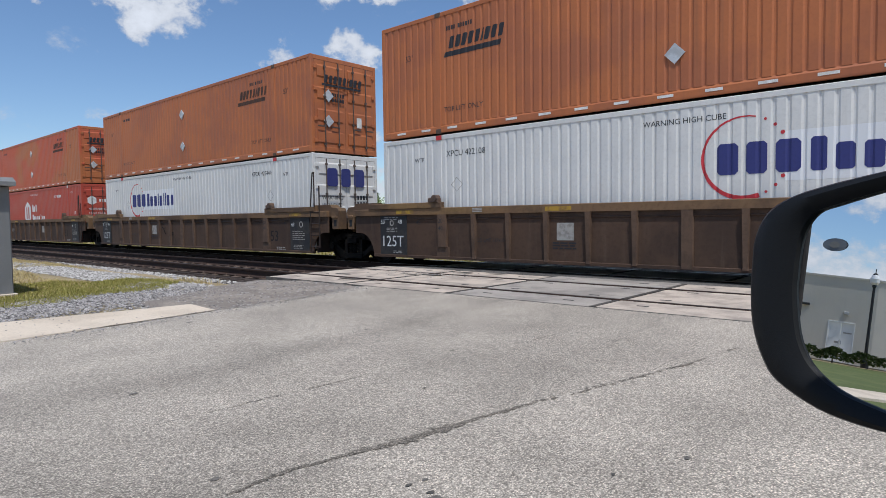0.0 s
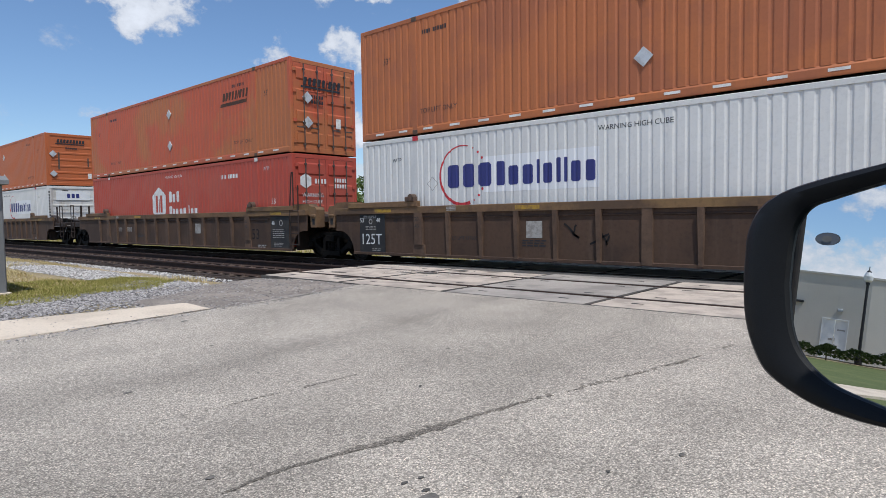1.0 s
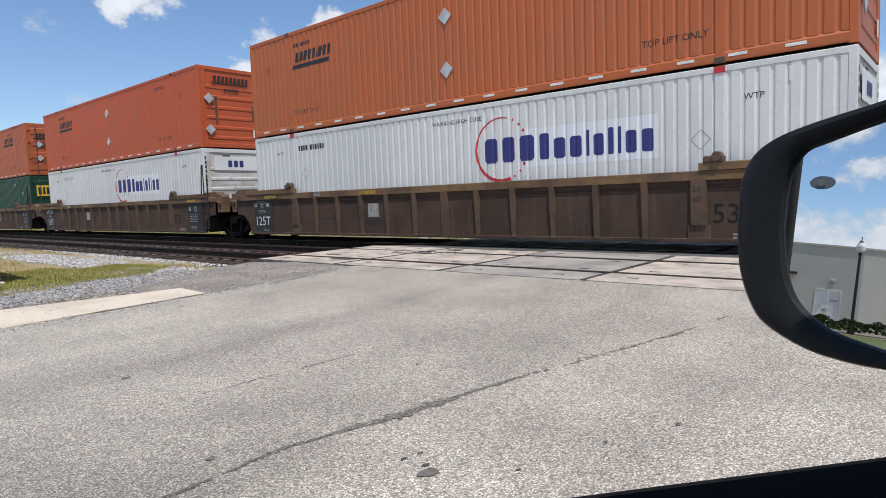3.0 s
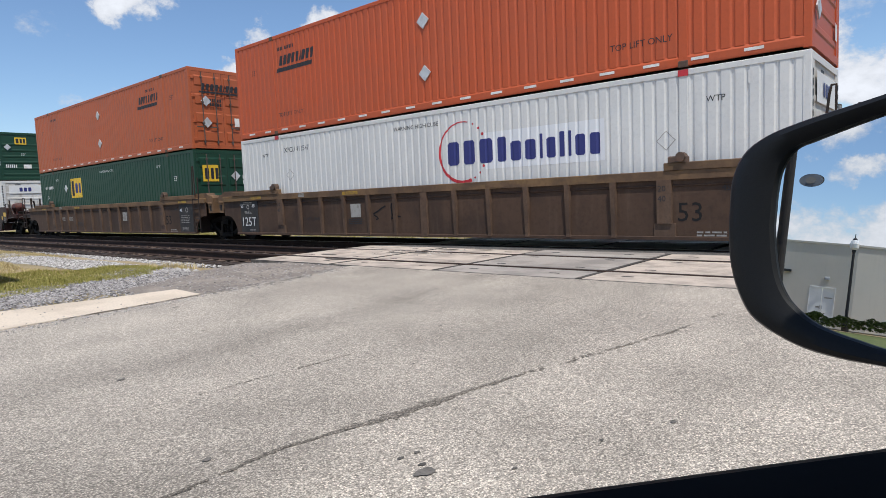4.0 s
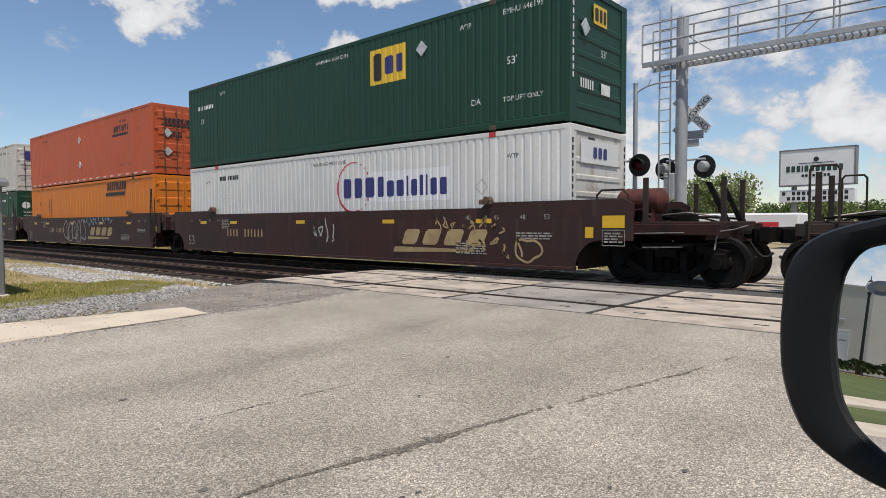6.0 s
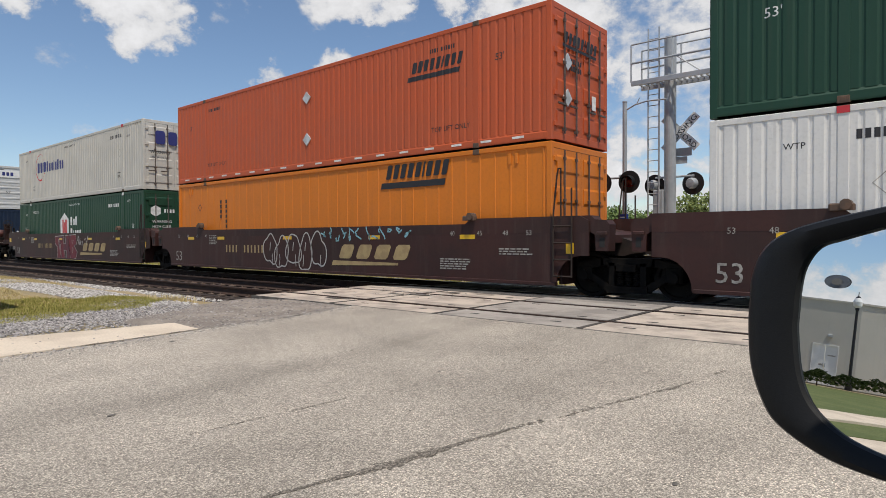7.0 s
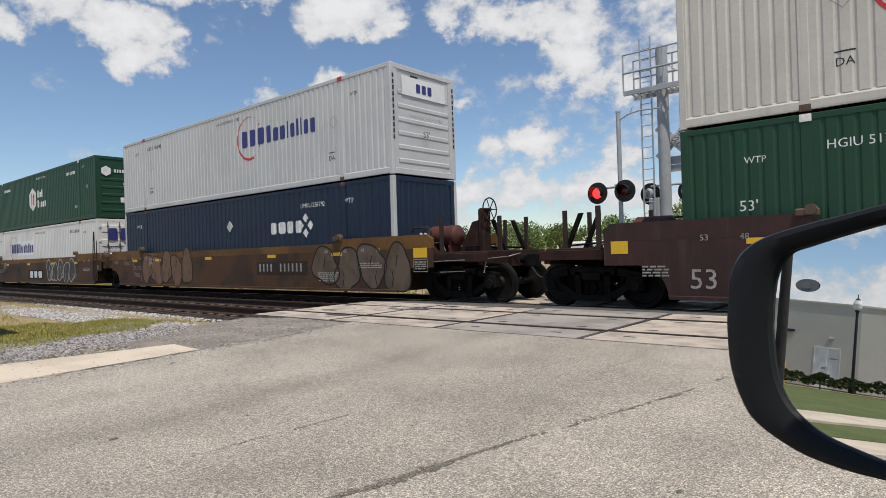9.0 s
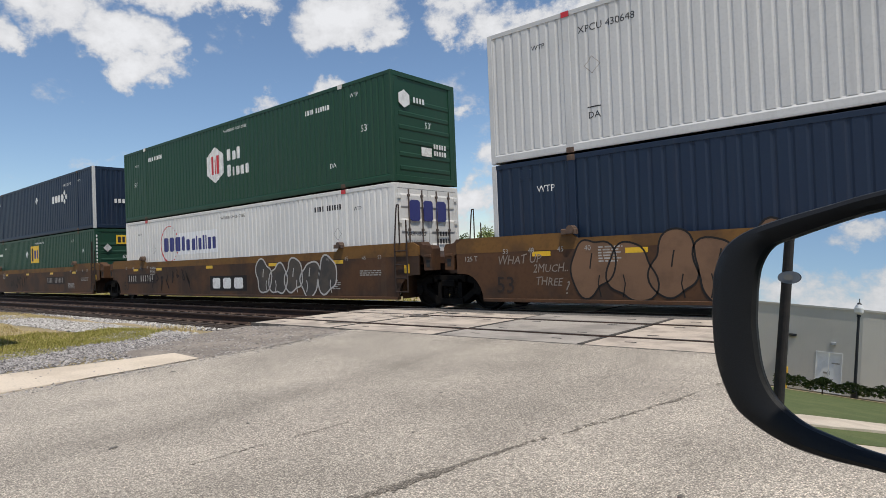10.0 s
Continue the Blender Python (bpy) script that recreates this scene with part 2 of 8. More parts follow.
YELLOW_TAN = surface("rusty_yellow_car_paint", (0.084, 0.037, 0.014), 0.7, second=(0.036, 0.02, 0.0125), patch=0.9, patch_scale=0.7,
                     streak=(0.09, 0.055, 0.035), streak_amt=0.45, fine=0.3, fine_scale=12, bump=0.12)
# greasy steel taken down to near black: under-car shade is in the colour
TRUCK_DARK = surface("greasy_shade_black_steel", (0.005, 0.0045, 0.0042), 0.7, second=(0.013, 0.0105, 0.0085), patch=0.7, patch_scale=4, fine=0.3, bump=0.2, spec=0.12)
# worn pipe steel kept pale, so that its colour stands for glints
PIPE_GLINT = surface("worn_glint_pale_steel", (0.30, 0.27, 0.25), 0.45, 0.4, second=(0.10, 0.08, 0.07), patch=0.7, patch_scale=5, bump=0.05)
TANK_RED = surface("oxide_tank_paint", (0.10, 0.028, 0.02), 0.6, second=(0.05, 0.02, 0.016), patch=0.7, patch_scale=4, bump=0.08)
OXIDE = surface("oxide_brown_deck_paint", (0.040, 0.017, 0.013), 0.75, second=(0.016, 0.010, 0.009), patch=0.8, patch_scale=3, fine=0.3, bump=0.15, spec=0.2)
GRIME_BROWN = surface("grimy_brown_steel", (0.036, 0.022, 0.017), 0.75, second=(0.018, 0.0135, 0.011), patch=0.8, patch_scale=3, fine=0.3, bump=0.15)
# wheel steel, likewise darkened in colour for the shade below the cars
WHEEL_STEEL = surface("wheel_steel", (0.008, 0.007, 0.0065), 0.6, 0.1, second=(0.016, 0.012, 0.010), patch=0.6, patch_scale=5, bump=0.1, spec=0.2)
TREAD = surface("polished_tread_steel", (0.45, 0.44, 0.43), 0.3, 0.9, bump=0.02)
BLACK_PANEL = surface("black_stencil_panel", (0.022, 0.022, 0.024), 0.65, second=(0.06, 0.05, 0.042), patch=0.5, patch_scale=3, bump=0.08)
CAST = surface("corner_casting_steel", (0.09, 0.06, 0.045), 0.7, second=(0.14, 0.08, 0.05), patch=0.6, patch_scale=8, bump=0.15)
DARK_STEEL = surface("lock_rod_steel", (0.13, 0.10, 0.085), 0.55, 0.3, second=(0.06, 0.045, 0.04), patch=0.6, patch_scale=6, bump=0.08)
SEAL_BLACK = plain("door_seal_rubber", (0.018, 0.018, 0.018), 0.8)
UNDER = surface("container_underside", (0.05, 0.045, 0.04), 0.8, bump=0.1)
INK_BLACK = plain("black_lettering", (0.02, 0.02, 0.024), 0.6)
INK_FADED = surface("faded_black_lettering", (0.085, 0.042, 0.026), 0.7, second=(0.045, 0.028, 0.022), patch=0.8, patch_scale=5, bump=0)
INK_WHITE = surface("white_lettering", (0.75, 0.75, 0.74), 0.6, second=(0.55, 0.54, 0.52), patch=0.6, patch_scale=6, bump=0)
INK_BLUE = plain("blue_logo_paint", (0.03, 0.035, 0.17), 0.5)
INK_RED = plain("red_logo_paint", (0.52, 0.03, 0.04), 0.5)
INK_YELLOW = plain("yellow_logo_paint", (0.75, 0.48, 0.03), 0.5)
INK_GOLD = surface("faded_gold_logo_paint", (0.42, 0.31, 0.15), 0.6, second=(0.30, 0.21, 0.11), patch=0.7, patch_scale=4, bump=0)
INK_GREY = surface("faded_white_stencil", (0.38, 0.36, 0.33), 0.7, second=(0.22, 0.20, 0.18), patch=0.8, patch_scale=10, bump=0)
REFLECT_YELLOW = plain("yellow_reflector", (0.72, 0.43, 0.02), 0.35)
REFLECT_WHITE = surface("white_reflective_tape", (0.80, 0.79, 0.76), 0.4, second=(0.45, 0.40, 0.34), patch=0.4, patch_scale=6, bump=0)
PLACARD = surface("bare_metal_placard", (0.62, 0.63, 0.64), 0.45, 0.3, second=(0.35, 0.34, 0.33), patch=0.5, patch_scale=5, bump=0.05)
SPRAY_WHITE = plain("pale_spray_paint", (0.46, 0.44, 0.42), 0.6)
SPRAY_THIN = plain("thin_grey_spray_paint", (0.24, 0.20, 0.17), 0.7)
FADED_YELLOW = surface("faded_yellow_reflector", (0.42, 0.25, 0.03), 0.6, second=(0.20, 0.115, 0.04), patch=0.9, patch_scale=5, bump=0)
SPRAY_DUST = surface("dusty_spray_fill", (0.125, 0.092, 0.065), 0.7, second=(0.085, 0.055, 0.035), patch=0.9, patch_scale=2, bump=0)
SPRAY_BLACK = plain("black_spray_paint", (0.009, 0.008, 0.008), 0.85)
SPRAY_BLUE = plain("pale_blue_spray_paint", (0.25, 0.48, 0.55), 0.6)
SPRAY_RED = surface("dull_red_spray_paint", (0.17, 0.022, 0.032), 0.6, second=(0.075, 0.026, 0.042), patch=0.9, patch_scale=1.1, bump=0)
SPRAY_FILL = surface("tan_spray_fill", (0.18, 0.10, 0.056), 0.65, second=(0.125, 0.07, 0.04), patch=0.7, patch_scale=2, bump=0)
SPRAY_GREY = surface("charcoal_spray_fill", (0.05, 0.045, 0.042), 0.65, second=(0.10, 0.08, 0.06), patch=0.6, patch_scale=2, bump=0)
ASPHALT = asphalt_material("worn_asphalt", (0.40, 0.355, 0.296), (0.45, 0.398, 0.33))
# dark asphalt whose colour also holds the shade below the train's near side
ASPHALT_DARK = asphalt_material("shade_darkened_asphalt", (0.10, 0.095, 0.09), (0.14, 0.13, 0.12))
TAR = surface("tar_crack", (0.085, 0.078, 0.069), 0.85, second=(0.19, 0.172, 0.15), patch=0.8, patch_scale=5, fine=0.4, fine_scale=50, bump=0.3)
CONCRETE = surface("crossing_concrete", (0.53, 0.45, 0.37), 0.85, second=(0.30, 0.255, 0.215), patch=0.8, patch_scale=1.9, streak=(0.22, 0.20, 0.18),
                   streak_amt=0.6, streak_scale=(0.5, 3, 1), fine=0.3, fine_scale=45, bump=0.25)
CONCRETE_GREY = surface("tar_smeared_concrete", (0.36, 0.325, 0.285), 0.85, second=(0.23, 0.208, 0.185), patch=0.9, patch_scale=1.3, streak=(0.46, 0.41, 0.36),
                        streak_amt=0.7, streak_scale=(0.5, 3, 1), fine=0.35, fine_scale=45, bump=0.25)
KERB_CONCRETE = surface("sandy_kerb_concrete", (0.66, 0.56, 0.44), 0.9, second=(0.53, 0.44, 0.34), patch=0.8, patch_scale=1.1, fine=0.3, fine_scale=40, bump=0.3)
RAIL_RUST = surface("rusty_rail_steel", (0.034, 0.019, 0.014), 0.85, second=(0.055, 0.029, 0.019), patch=0.7, patch_scale=3, fine=0.3, bump=0.15)
RAIL_TOP = surface("worn_rail_head", (0.05, 0.042, 0.038), 0.5, 0.5, second=(0.09, 0.07, 0.06), patch=0.6, patch_scale=3, bump=0.03)
TIE_WOOD = surface("creosoted_timber", (0.034, 0.024, 0.019), 0.9, second=(0.06, 0.045, 0.036), patch=0.7, patch_scale=3, streak=(0.03, 0.022, 0.018), streak_amt=0.7,
                   streak_scale=(14, 0.6, 14), fine=0.4, fine_scale=30, bump=0.4)
BALLAST_BED = surface("ballast_bed", (0.085, 0.068, 0.057), 0.95, second=(0.04, 0.031, 0.026), patch=0.8, patch_scale=0.7, fine=0.6, fine_scale=22, bump=1.0, bump_scale=22)
STONE = leaf_material("pale_ballast_stone", (0.16, 0.145, 0.13), (0.58, 0.555, 0.52))
STONE_BLUE = leaf_material("blue_grey_gravel_stone", (0.07, 0.064, 0.062), (0.47, 0.44, 0.415))
STONE_OILY = leaf_material("oily_ballast_stone", (0.025, 0.019, 0.016), (0.10, 0.078, 0.063))
PLATE_RUST = surface("rusty_tie_plate", (0.16, 0.115, 0.085), 0.7, second=(0.09, 0.06, 0.045), patch=0.7, patch_scale=6, bump=0.1)
SOIL = surface("dry_grass_ground", (0.31, 0.245, 0.13), 0.95, second=(0.40, 0.315, 0.19), patch=0.8, patch_scale=0.5, streak=(0.20, 0.17, 0.07), streak_amt=0.5,
               streak_scale=(0.4, 0.4, 1), fine=0.5, fine_scale=12, bump=0.6, bump_scale=15)
GRAVEL = surface("dusty_gravel_apron", (0.23, 0.198, 0.167), 0.95, second=(0.35, 0.30, 0.25), patch=0.7, patch_scale=1.4, fine=0.6, fine_scale=26, bump=0.9, bump_scale=26)
GRASS_GREEN = leaf_material("green_grass_blades", (0.20, 0.20, 0.04), (0.43, 0.38, 0.12))
GRASS_DRY = leaf_material("dry_grass_blades", (0.38, 0.30, 0.13), (0.62, 0.51, 0.27))
LEAVES = leaf_material("tree_leaves", (0.06, 0.105, 0.03), (0.19, 0.25, 0.08))
LEAVES_OLIVE = leaf_material("olive_tree_leaves", (0.08, 0.115, 0.04), (0.25, 0.29, 0.10))
HEDGE_LEAVES = leaf_material("hedge_leaves", (0.025, 0.045, 0.015), (0.13, 0.17, 0.06))
BARK = surface("grey_brown_bark", (0.12, 0.09, 0.065), 0.9, second=(0.07, 0.05, 0.04), patch=0.7, patch_scale=4, bump=0.5)
GALV = surface("galvanised_steel", (0.44, 0.45, 0.46), 0.6, 0.35, second=(0.36, 0.38, 0.40), patch=0.7, patch_scale=3, bump=0.04)
ALU = surface("dull_aluminium", (0.52, 0.53, 0.54), 0.45, 0.5, second=(0.42, 0.43, 0.45), patch=0.6, patch_scale=4, bump=0.03)
SIGNAL_BLACK = plain("signal_black_paint", (0.012, 0.012, 0.013), 0.5)
SIGN_WHITE = surface("white_sign_face", (0.78, 0.78, 0.77), 0.5, second=(0.66, 0.66, 0.65), patch=0.5, patch_scale=1, bump=0)
SIGN_BLUE = plain("blue_sign_face", (0.02, 0.06, 0.30), 0.5)
HUT_GREY = surface("grey_cabinet_paint", (0.21, 0.21, 0.205), 0.6, second=(0.17, 0.17, 0.165), patch=0.7, patch_scale=1.5, streak=(0.14, 0.13, 0.12), streak_amt=0.4, bump=0.05)
WALL_GREY = surface("beige_grey_wall_paint", (0.53, 0.505, 0.45), 0.85, second=(0.49, 0.465, 0.415), patch=0.7, patch_scale=0.4, streak=(0.42, 0.40, 0.36), streak_amt=0.25, bump=0.1)
DOOR_WHITE = surface("white_door_paint", (0.84, 0.84, 0.83), 0.5, second=(0.66, 0.66, 0.65), patch=0.5, bump=0.02)
CAR_BLACK = surface("textured_black_plastic", (0.016, 0.0165, 0.018), 0.5, fine=0.2, fine_scale=500, bump=0.07, bump_scale=900, spec=0.25)
CAR_GLOSS = surface("dark_trim_plastic", (0.005, 0.005, 0.006), 0.45, fine=0.1, bump=0.02, spec=0.1)
RUBBER = plain("window_seal_rubber", (0.008, 0.008, 0.009), 0.7, spec=0.1)


def special_materials():
    m, nt, b = shader("mirror_silver")
    b.inputs["Base Color"].default_value = (0.87, 0.88, 0.88, 1)
    b.inputs["Metallic"].default_value, b.inputs["Roughness"].default_value = 1.0, 0.0
    r, nt, b2 = shader("lit_red_lens")
    b2.inputs["Base Color"].default_value = (0.5, 0.01, 0.01, 1)
    b2.inputs["Emission Color"].default_value = (1.0, 0.03, 0.03, 1)
    b2.inputs["Emission Strength"].default_value = 3.0
    d, nt, b3 = shader("unlit_red_lens")
    b3.inputs["Base Color"].default_value = (0.10, 0.008, 0.008, 1)
    b3.inputs["Roughness"].default_value = 0.15
    g, nt, b4 = shader("frosted_lamp_globe")
    b4.inputs["Base Color"].default_value = (0.75, 0.76, 0.76, 1)
    b4.inputs["Roughness"].default_value = 0.3
    k, nt, b5 = shader("indicator_film")
    b5.inputs["Base Color"].default_value = (0.15, 0.17, 0.20, 1)
    b5.inputs["Roughness"].default_value = 0.4
    return m, r, d, g, k


MIRROR, RED_LIT, RED_DARK, GLOBE, ICON = special_materials()
POLE_WOOD = surface("dark_pole_timber", (0.022, 0.020, 0.019), 0.9, second=(0.034, 0.029, 0.026), patch=0.6, patch_scale=3, streak=(0.02, 0.018, 0.016), streak_amt=0.5, streak_scale=(9, 9, 0.4), bump=0.4)
JOINT_TAR = surface("joint_tar", (0.045, 0.041, 0.037), 0.9, second=(0.10, 0.088, 0.075), patch=0.7, patch_scale=3, fine=0.4, fine_scale=40, bump=0.3)
SEAM_DARK = asphalt_material("crumbled_seam_asphalt", (0.20, 0.176, 0.145), (0.26, 0.226, 0.185))
CAR_PAINT = surface("dark_grey_car_paint", (0.02, 0.022, 0.026), 0.25, 0.3, fine=0.05, bump=0, spec=0.4)
TYRE = surface("tyre_rubber", (0.012, 0.012, 0.012), 0.85, bump=0.2)
PATCH_WHITE = surface("clean_white_patch", (0.74, 0.745, 0.76), 0.45, fine=0.08, bump=0)

# ---------- mesh helpers ----------
MESHES = {}


def box(bm, x0, x1, y0, y1, z0, z1):
    vs = [bm.verts.new((x, y, z)) for x in (x0, x1) for y in (y0, y1) for z in (z0, z1)]
    for q in ((0, 1, 3, 2), (4, 6, 7, 5), (0, 4, 5, 1), (2, 3, 7, 6), (0, 2, 6, 4), (1, 5, 7, 3)):
        bm.faces.new([vs[i] for i in q])
    return vs


def bevel_box(bm, x0, x1, y0, y1, z0, z1, b):
    """A box whose four long edges and top corners are chamfered by b."""
    pts = [(x0 + b, y0), (x1 - b, y0), (x1, y0 + b), (x1, y1 - b), (x1 - b, y1), (x0 + b, y1), (x0, y1 - b), (x0, y0 + b)]
    low = [bm.verts.new((x, y, z0)) for x, y in pts]
    mid = [bm.verts.new((x, y, z1 - b)) for x, y in pts]
    cx, cy = (x0 + x1) / 2, (y0 + y1) / 2
    sx, sy = 1 - 2 * b / max(x1 - x0, 1e-6), 1 - 2 * b / max(y1 - y0, 1e-6)
    top = [bm.verts.new((cx + (x - cx) * sx, cy + (y - cy) * sy, z1)) for x, y in pts]
    for a, c in ((low, mid), (mid, top)):
        for i in range(8):
            j = (i + 1) % 8
            bm.faces.new((a[i], a[j], c[j], c[i]))
    bm.faces.new(top)
    bm.faces.new(low[::-1])


def prism(bm, pts, axis, a0, a1):
    """A closed outline (in the two other axes, in order) pushed along one axis."""
    def at(p, a):
        v = list(p)
        v.insert(axis, a)
        return v
    A = [bm.verts.new(at(p, a0)) for p in pts]
    B = [bm.verts.new(at(p, a1)) for p in pts]
    n = len(pts)
    for i in range(n):
        bm.faces.new((A[i], A[(i + 1) % n], B[(i + 1) % n], B[i]))
    bm.faces.new(A[::-1])
    bm.faces.new(B)


def rod(bm, a, c, r, n=8, r2=None):
    a, c = Vector(a), Vector(c)
    r2 = r if r2 is None else r2
    q = (c - a).to_track_quat("Z", "Y")
    rings = []
    for p, rad in ((a, r), (c, r2)):
        rings.append([bm.verts.new(p + q @ Vector((rad * math.cos(2 * math.pi * i / n), rad * math.sin(2 * math.pi * i / n), 0))) for i in range(n)])
    for i in range(n):
        j = (i + 1) % n
        bm.faces.new((rings[0][i], rings[0][j], rings[1][j], rings[1][i]))
    bm.faces.new(rings[0][::-1])
    bm.faces.new(rings[1])


def pipe(bm, pts, r, n=6):
    """One tube through points, with mitred bends."""
    pts = [Vector(p) for p in pts]
    rings, q = [], None
    for i, p in enumerate(pts):
        way = ((p - pts[i - 1]).normalized() if i else Vector()) + ((pts[i + 1] - p).normalized() if i < len(pts) - 1 else Vector())
        turn = way.to_track_quat("Z", "Y") if q is None else (q @ Vector((0, 0, 1))).rotation_difference(way) @ q
        q = turn
        rings.append([bm.verts.new(p + q @ Vector((r * math.cos(2 * math.pi * k / n), r * math.sin(2 * math.pi * k / n), 0))) for k in range(n)])
    for A, B in zip(rings, rings[1:]):
        for k in range(n):
            bm.faces.new((A[k], A[(k + 1) % n], B[(k + 1) % n], B[k]))
    bm.faces.new(rings[0][::-1])
    bm.faces.new(rings[-1])


def lathe(bm, prof, axis="y", n=28, at=(0, 0, 0)):
    """A profile of (radius, along) turned about an axis."""
    rings = []
    for rad, s in prof:
        ring = []
        for i in range(n):
            a = 2 * math.pi * i / n
            c, d = rad * math.cos(a), rad * math.sin(a)
            p = {"y": (c, s, d), "z": (c, d, s), "x": (s, c, d)}[axis]
            ring.append(bm.verts.new(Vector(p) + Vector(at)))
        rings.append(ring)
    for A, B in zip(rings, rings[1:]):
        for i in range(n):
            j = (i + 1) % n
            bm.faces.new((A[i], A[j], B[j], B[i]))
    bm.faces.new(rings[0][::-1])
    bm.faces.new(rings[-1])


def mesh_of(bm, name, smooth=False):
    bmesh.ops.recalc_face_normals(bm, faces=bm.faces[:])
    me = bpy.data.meshes.new(name)
    bm.to_mesh(me)
    bm.free()
    if smooth:
        me.shade_smooth()
        me.set_sharp_from_angle(angle=radians(35))
    me.materials.append(None)
    return me


def part(name, bm, material, parent=None, label="", smooth=False, at=None):
    """Links a bmesh (or a mesh that is shared) as one mesh object under a thing or a part."""
    me = bm if isinstance(bm, bpy.types.Mesh) else mesh_of(bm, name, smooth)
    ob = new(name, me)
    ob.material_slots[0].link = "OBJECT"
    ob.material_slots[0].material = material
    if parent is not None:
        ob.parent = parent
    if at is not None:
        ob.matrix_basis = at if isinstance(at, Matrix) else Matrix.Translation(at)
    return tagged(ob, label)


def pieces(name, bm, material, parent, label=""):
    """Links each loose piece of a flat mark as a part of its own."""
    done, groups = set(), []
    for first in bm.faces:
        if first in done:
            continue
        done.add(first)
        found = [first]
        for f in found:
            for v in f.verts:
                for g in v.link_faces:
                    if g not in done:
                        done.add(g)
                        found.append(g)
        groups.append(found)
    ob = None
    for g in groups:
        one = bmesh.new()
        at = {v: one.verts.new(v.co) for v in dict.fromkeys(v for f in g for v in f.verts)}
        for f in g:
            one.faces.new([at[v] for v in f.verts])
        ob = part(name, one, material, parent, label)
    bm.free()
    return ob


def shared(key, build, smooth=False):
    if key not in MESHES:
        bm = bmesh.new()
        build(bm)
        MESHES[key] = mesh_of(bm, key[0] if isinstance(key, tuple) else key, smooth)
    return MESHES[key]


def thing(name, label, category, at=(0, 0, 0), group="", kind="", turn=0):
    ob = new(name)
    ob.empty_display_size = 0.3
    ob.matrix_basis = pose(*at, 0, 0, turn)
    return tagged(ob, label, category, group, kind)


# ---------- lettering and marks ----------


def text_bm(words, size):
    cu = bpy.data.curves.new("words", "FONT")
    cu.body, cu.size, cu.resolution_u = words, size, 2
    ob = bpy.data.objects.new("words", cu)
    scene.collection.objects.link(ob)
    me = bpy.data.meshes.new_from_object(ob)
    bpy.data.objects.remove(ob)
    bm = bmesh.new()
    bm.from_mesh(me)
    bpy.data.meshes.remove(me)
    bpy.data.curves.remove(cu)
    return bm


PITCH, CREST, SLOPE, TROUGH = 0.224, 0.134, 0.032, 0.026
CREST_Y, TROUGH_Y = 0.010, 0.027


def corrugation(x, pitch=PITCH):
    """Depth of the corrugated side behind the frame plane."""
    k = pitch / PITCH
    u = x % pitch
    c, s, t = CREST * k, SLOPE * k, TROUGH * k
    if u < c:
        return CREST_Y
    if u < c + s:
        return CREST_Y + (u - c) / s * (TROUGH_Y - CREST_Y)
    if u < c + s + t:
        return TROUGH_Y
    return TROUGH_Y - (u - c - s - t) / s * (TROUGH_Y - CREST_Y)


def breaks(x0, x1, pitch=PITCH):
    k = pitch / PITCH
    out, i = [], math.floor(x0 / pitch)
    while i * pitch < x1:
        out += [x for x in (i * pitch, i * pitch + CREST * k, i * pitch + (CREST + SLOPE) * k, i * pitch + (CREST + SLOPE + TROUGH) * k) if x0 < x < x1]
        i += 1
    return out


def onto_corrugation(bm, pitch=PITCH, lift=0.003):
    """Cuts a flat mark (drawn in x and z) at the folds and lays it onto the corrugated side."""
    xs = [v.co.x for v in bm.verts]
    if not xs:
        return bm
    for x in breaks(min(xs), max(xs), pitch):
        bmesh.ops.bisect_plane(bm, geom=bm.verts[:] + bm.edges[:] + bm.faces[:], plane_co=(x, 0, 0), plane_no=(1, 0, 0), dist=1e-5)
    for v in bm.verts:
        v.co.y = corrugation(v.co.x, pitch) - lift
    return bm


def to_side(bm, x, z, slant=0.0):
    for v in bm.verts:
        v.co = Vector((x + v.co.x + slant * v.co.y, 0, z + v.co.y))
    return bm


def rect(bm, x0, x1, y0, y1, slant=0.0):
    vs = [bm.verts.new((x + slant * y, y, 0)) for x, y in ((x0, y0), (x1, y0), (x1, y1), (x0, y1))]
    bm.faces.new(vs)


def slab(bm, x0, x1, y0, y1, slant=0.0):
    """A plain block with clipped corners."""
    c = 0.16 * min(x1 - x0, y1 - y0)
    pts = [(x0 + c, y0), (x1 - c, y0), (x1, y0 + c), (x1, y1 - c), (x1 - c, y1), (x0 + c, y1), (x0, y1 - c), (x0, y0 + c)]
    bm.faces.new([bm.verts.new((x + slant * y, y, 0)) for x, y in pts])


def blocks(bm, widths, height, gap, x=0.0, y=0.0, slant=0.0, low=None):
    """A row of plain solid upright bars that stands for a word mark."""
    for i, w in enumerate(widths):
        h = height * (low[i] if low else 1.0)
        slab(bm, x + 0.09 * w, x + 0.91 * w, y, y + h, slant)
        x += w + gap
    return x


def arc(bm, cx, cy, r, a0, a1, w0, w1, n=26):
    prev = None
    for i in range(n + 1):
        a = radians(a0 + (a1 - a0) * i / n)
        w = w0 + (w1 - w0) * i / n
        cur = [bm.verts.new((cx + (r + s * w / 2) * math.cos(a), cy + (r + s * w / 2) * math.sin(a), 0)) for s in (-1, 1)]
        if prev:
            bm.faces.new((prev[0], prev[1], cur[1], cur[0]))
        prev = cur


def disc(bm, cx, cy, r, n=12, ry=None):
    bm.faces.new([bm.verts.new((cx + r * math.cos(2 * math.pi * i / n), cy + (ry or r) * math.sin(2 * math.pi * i / n), 0)) for i in range(n)])


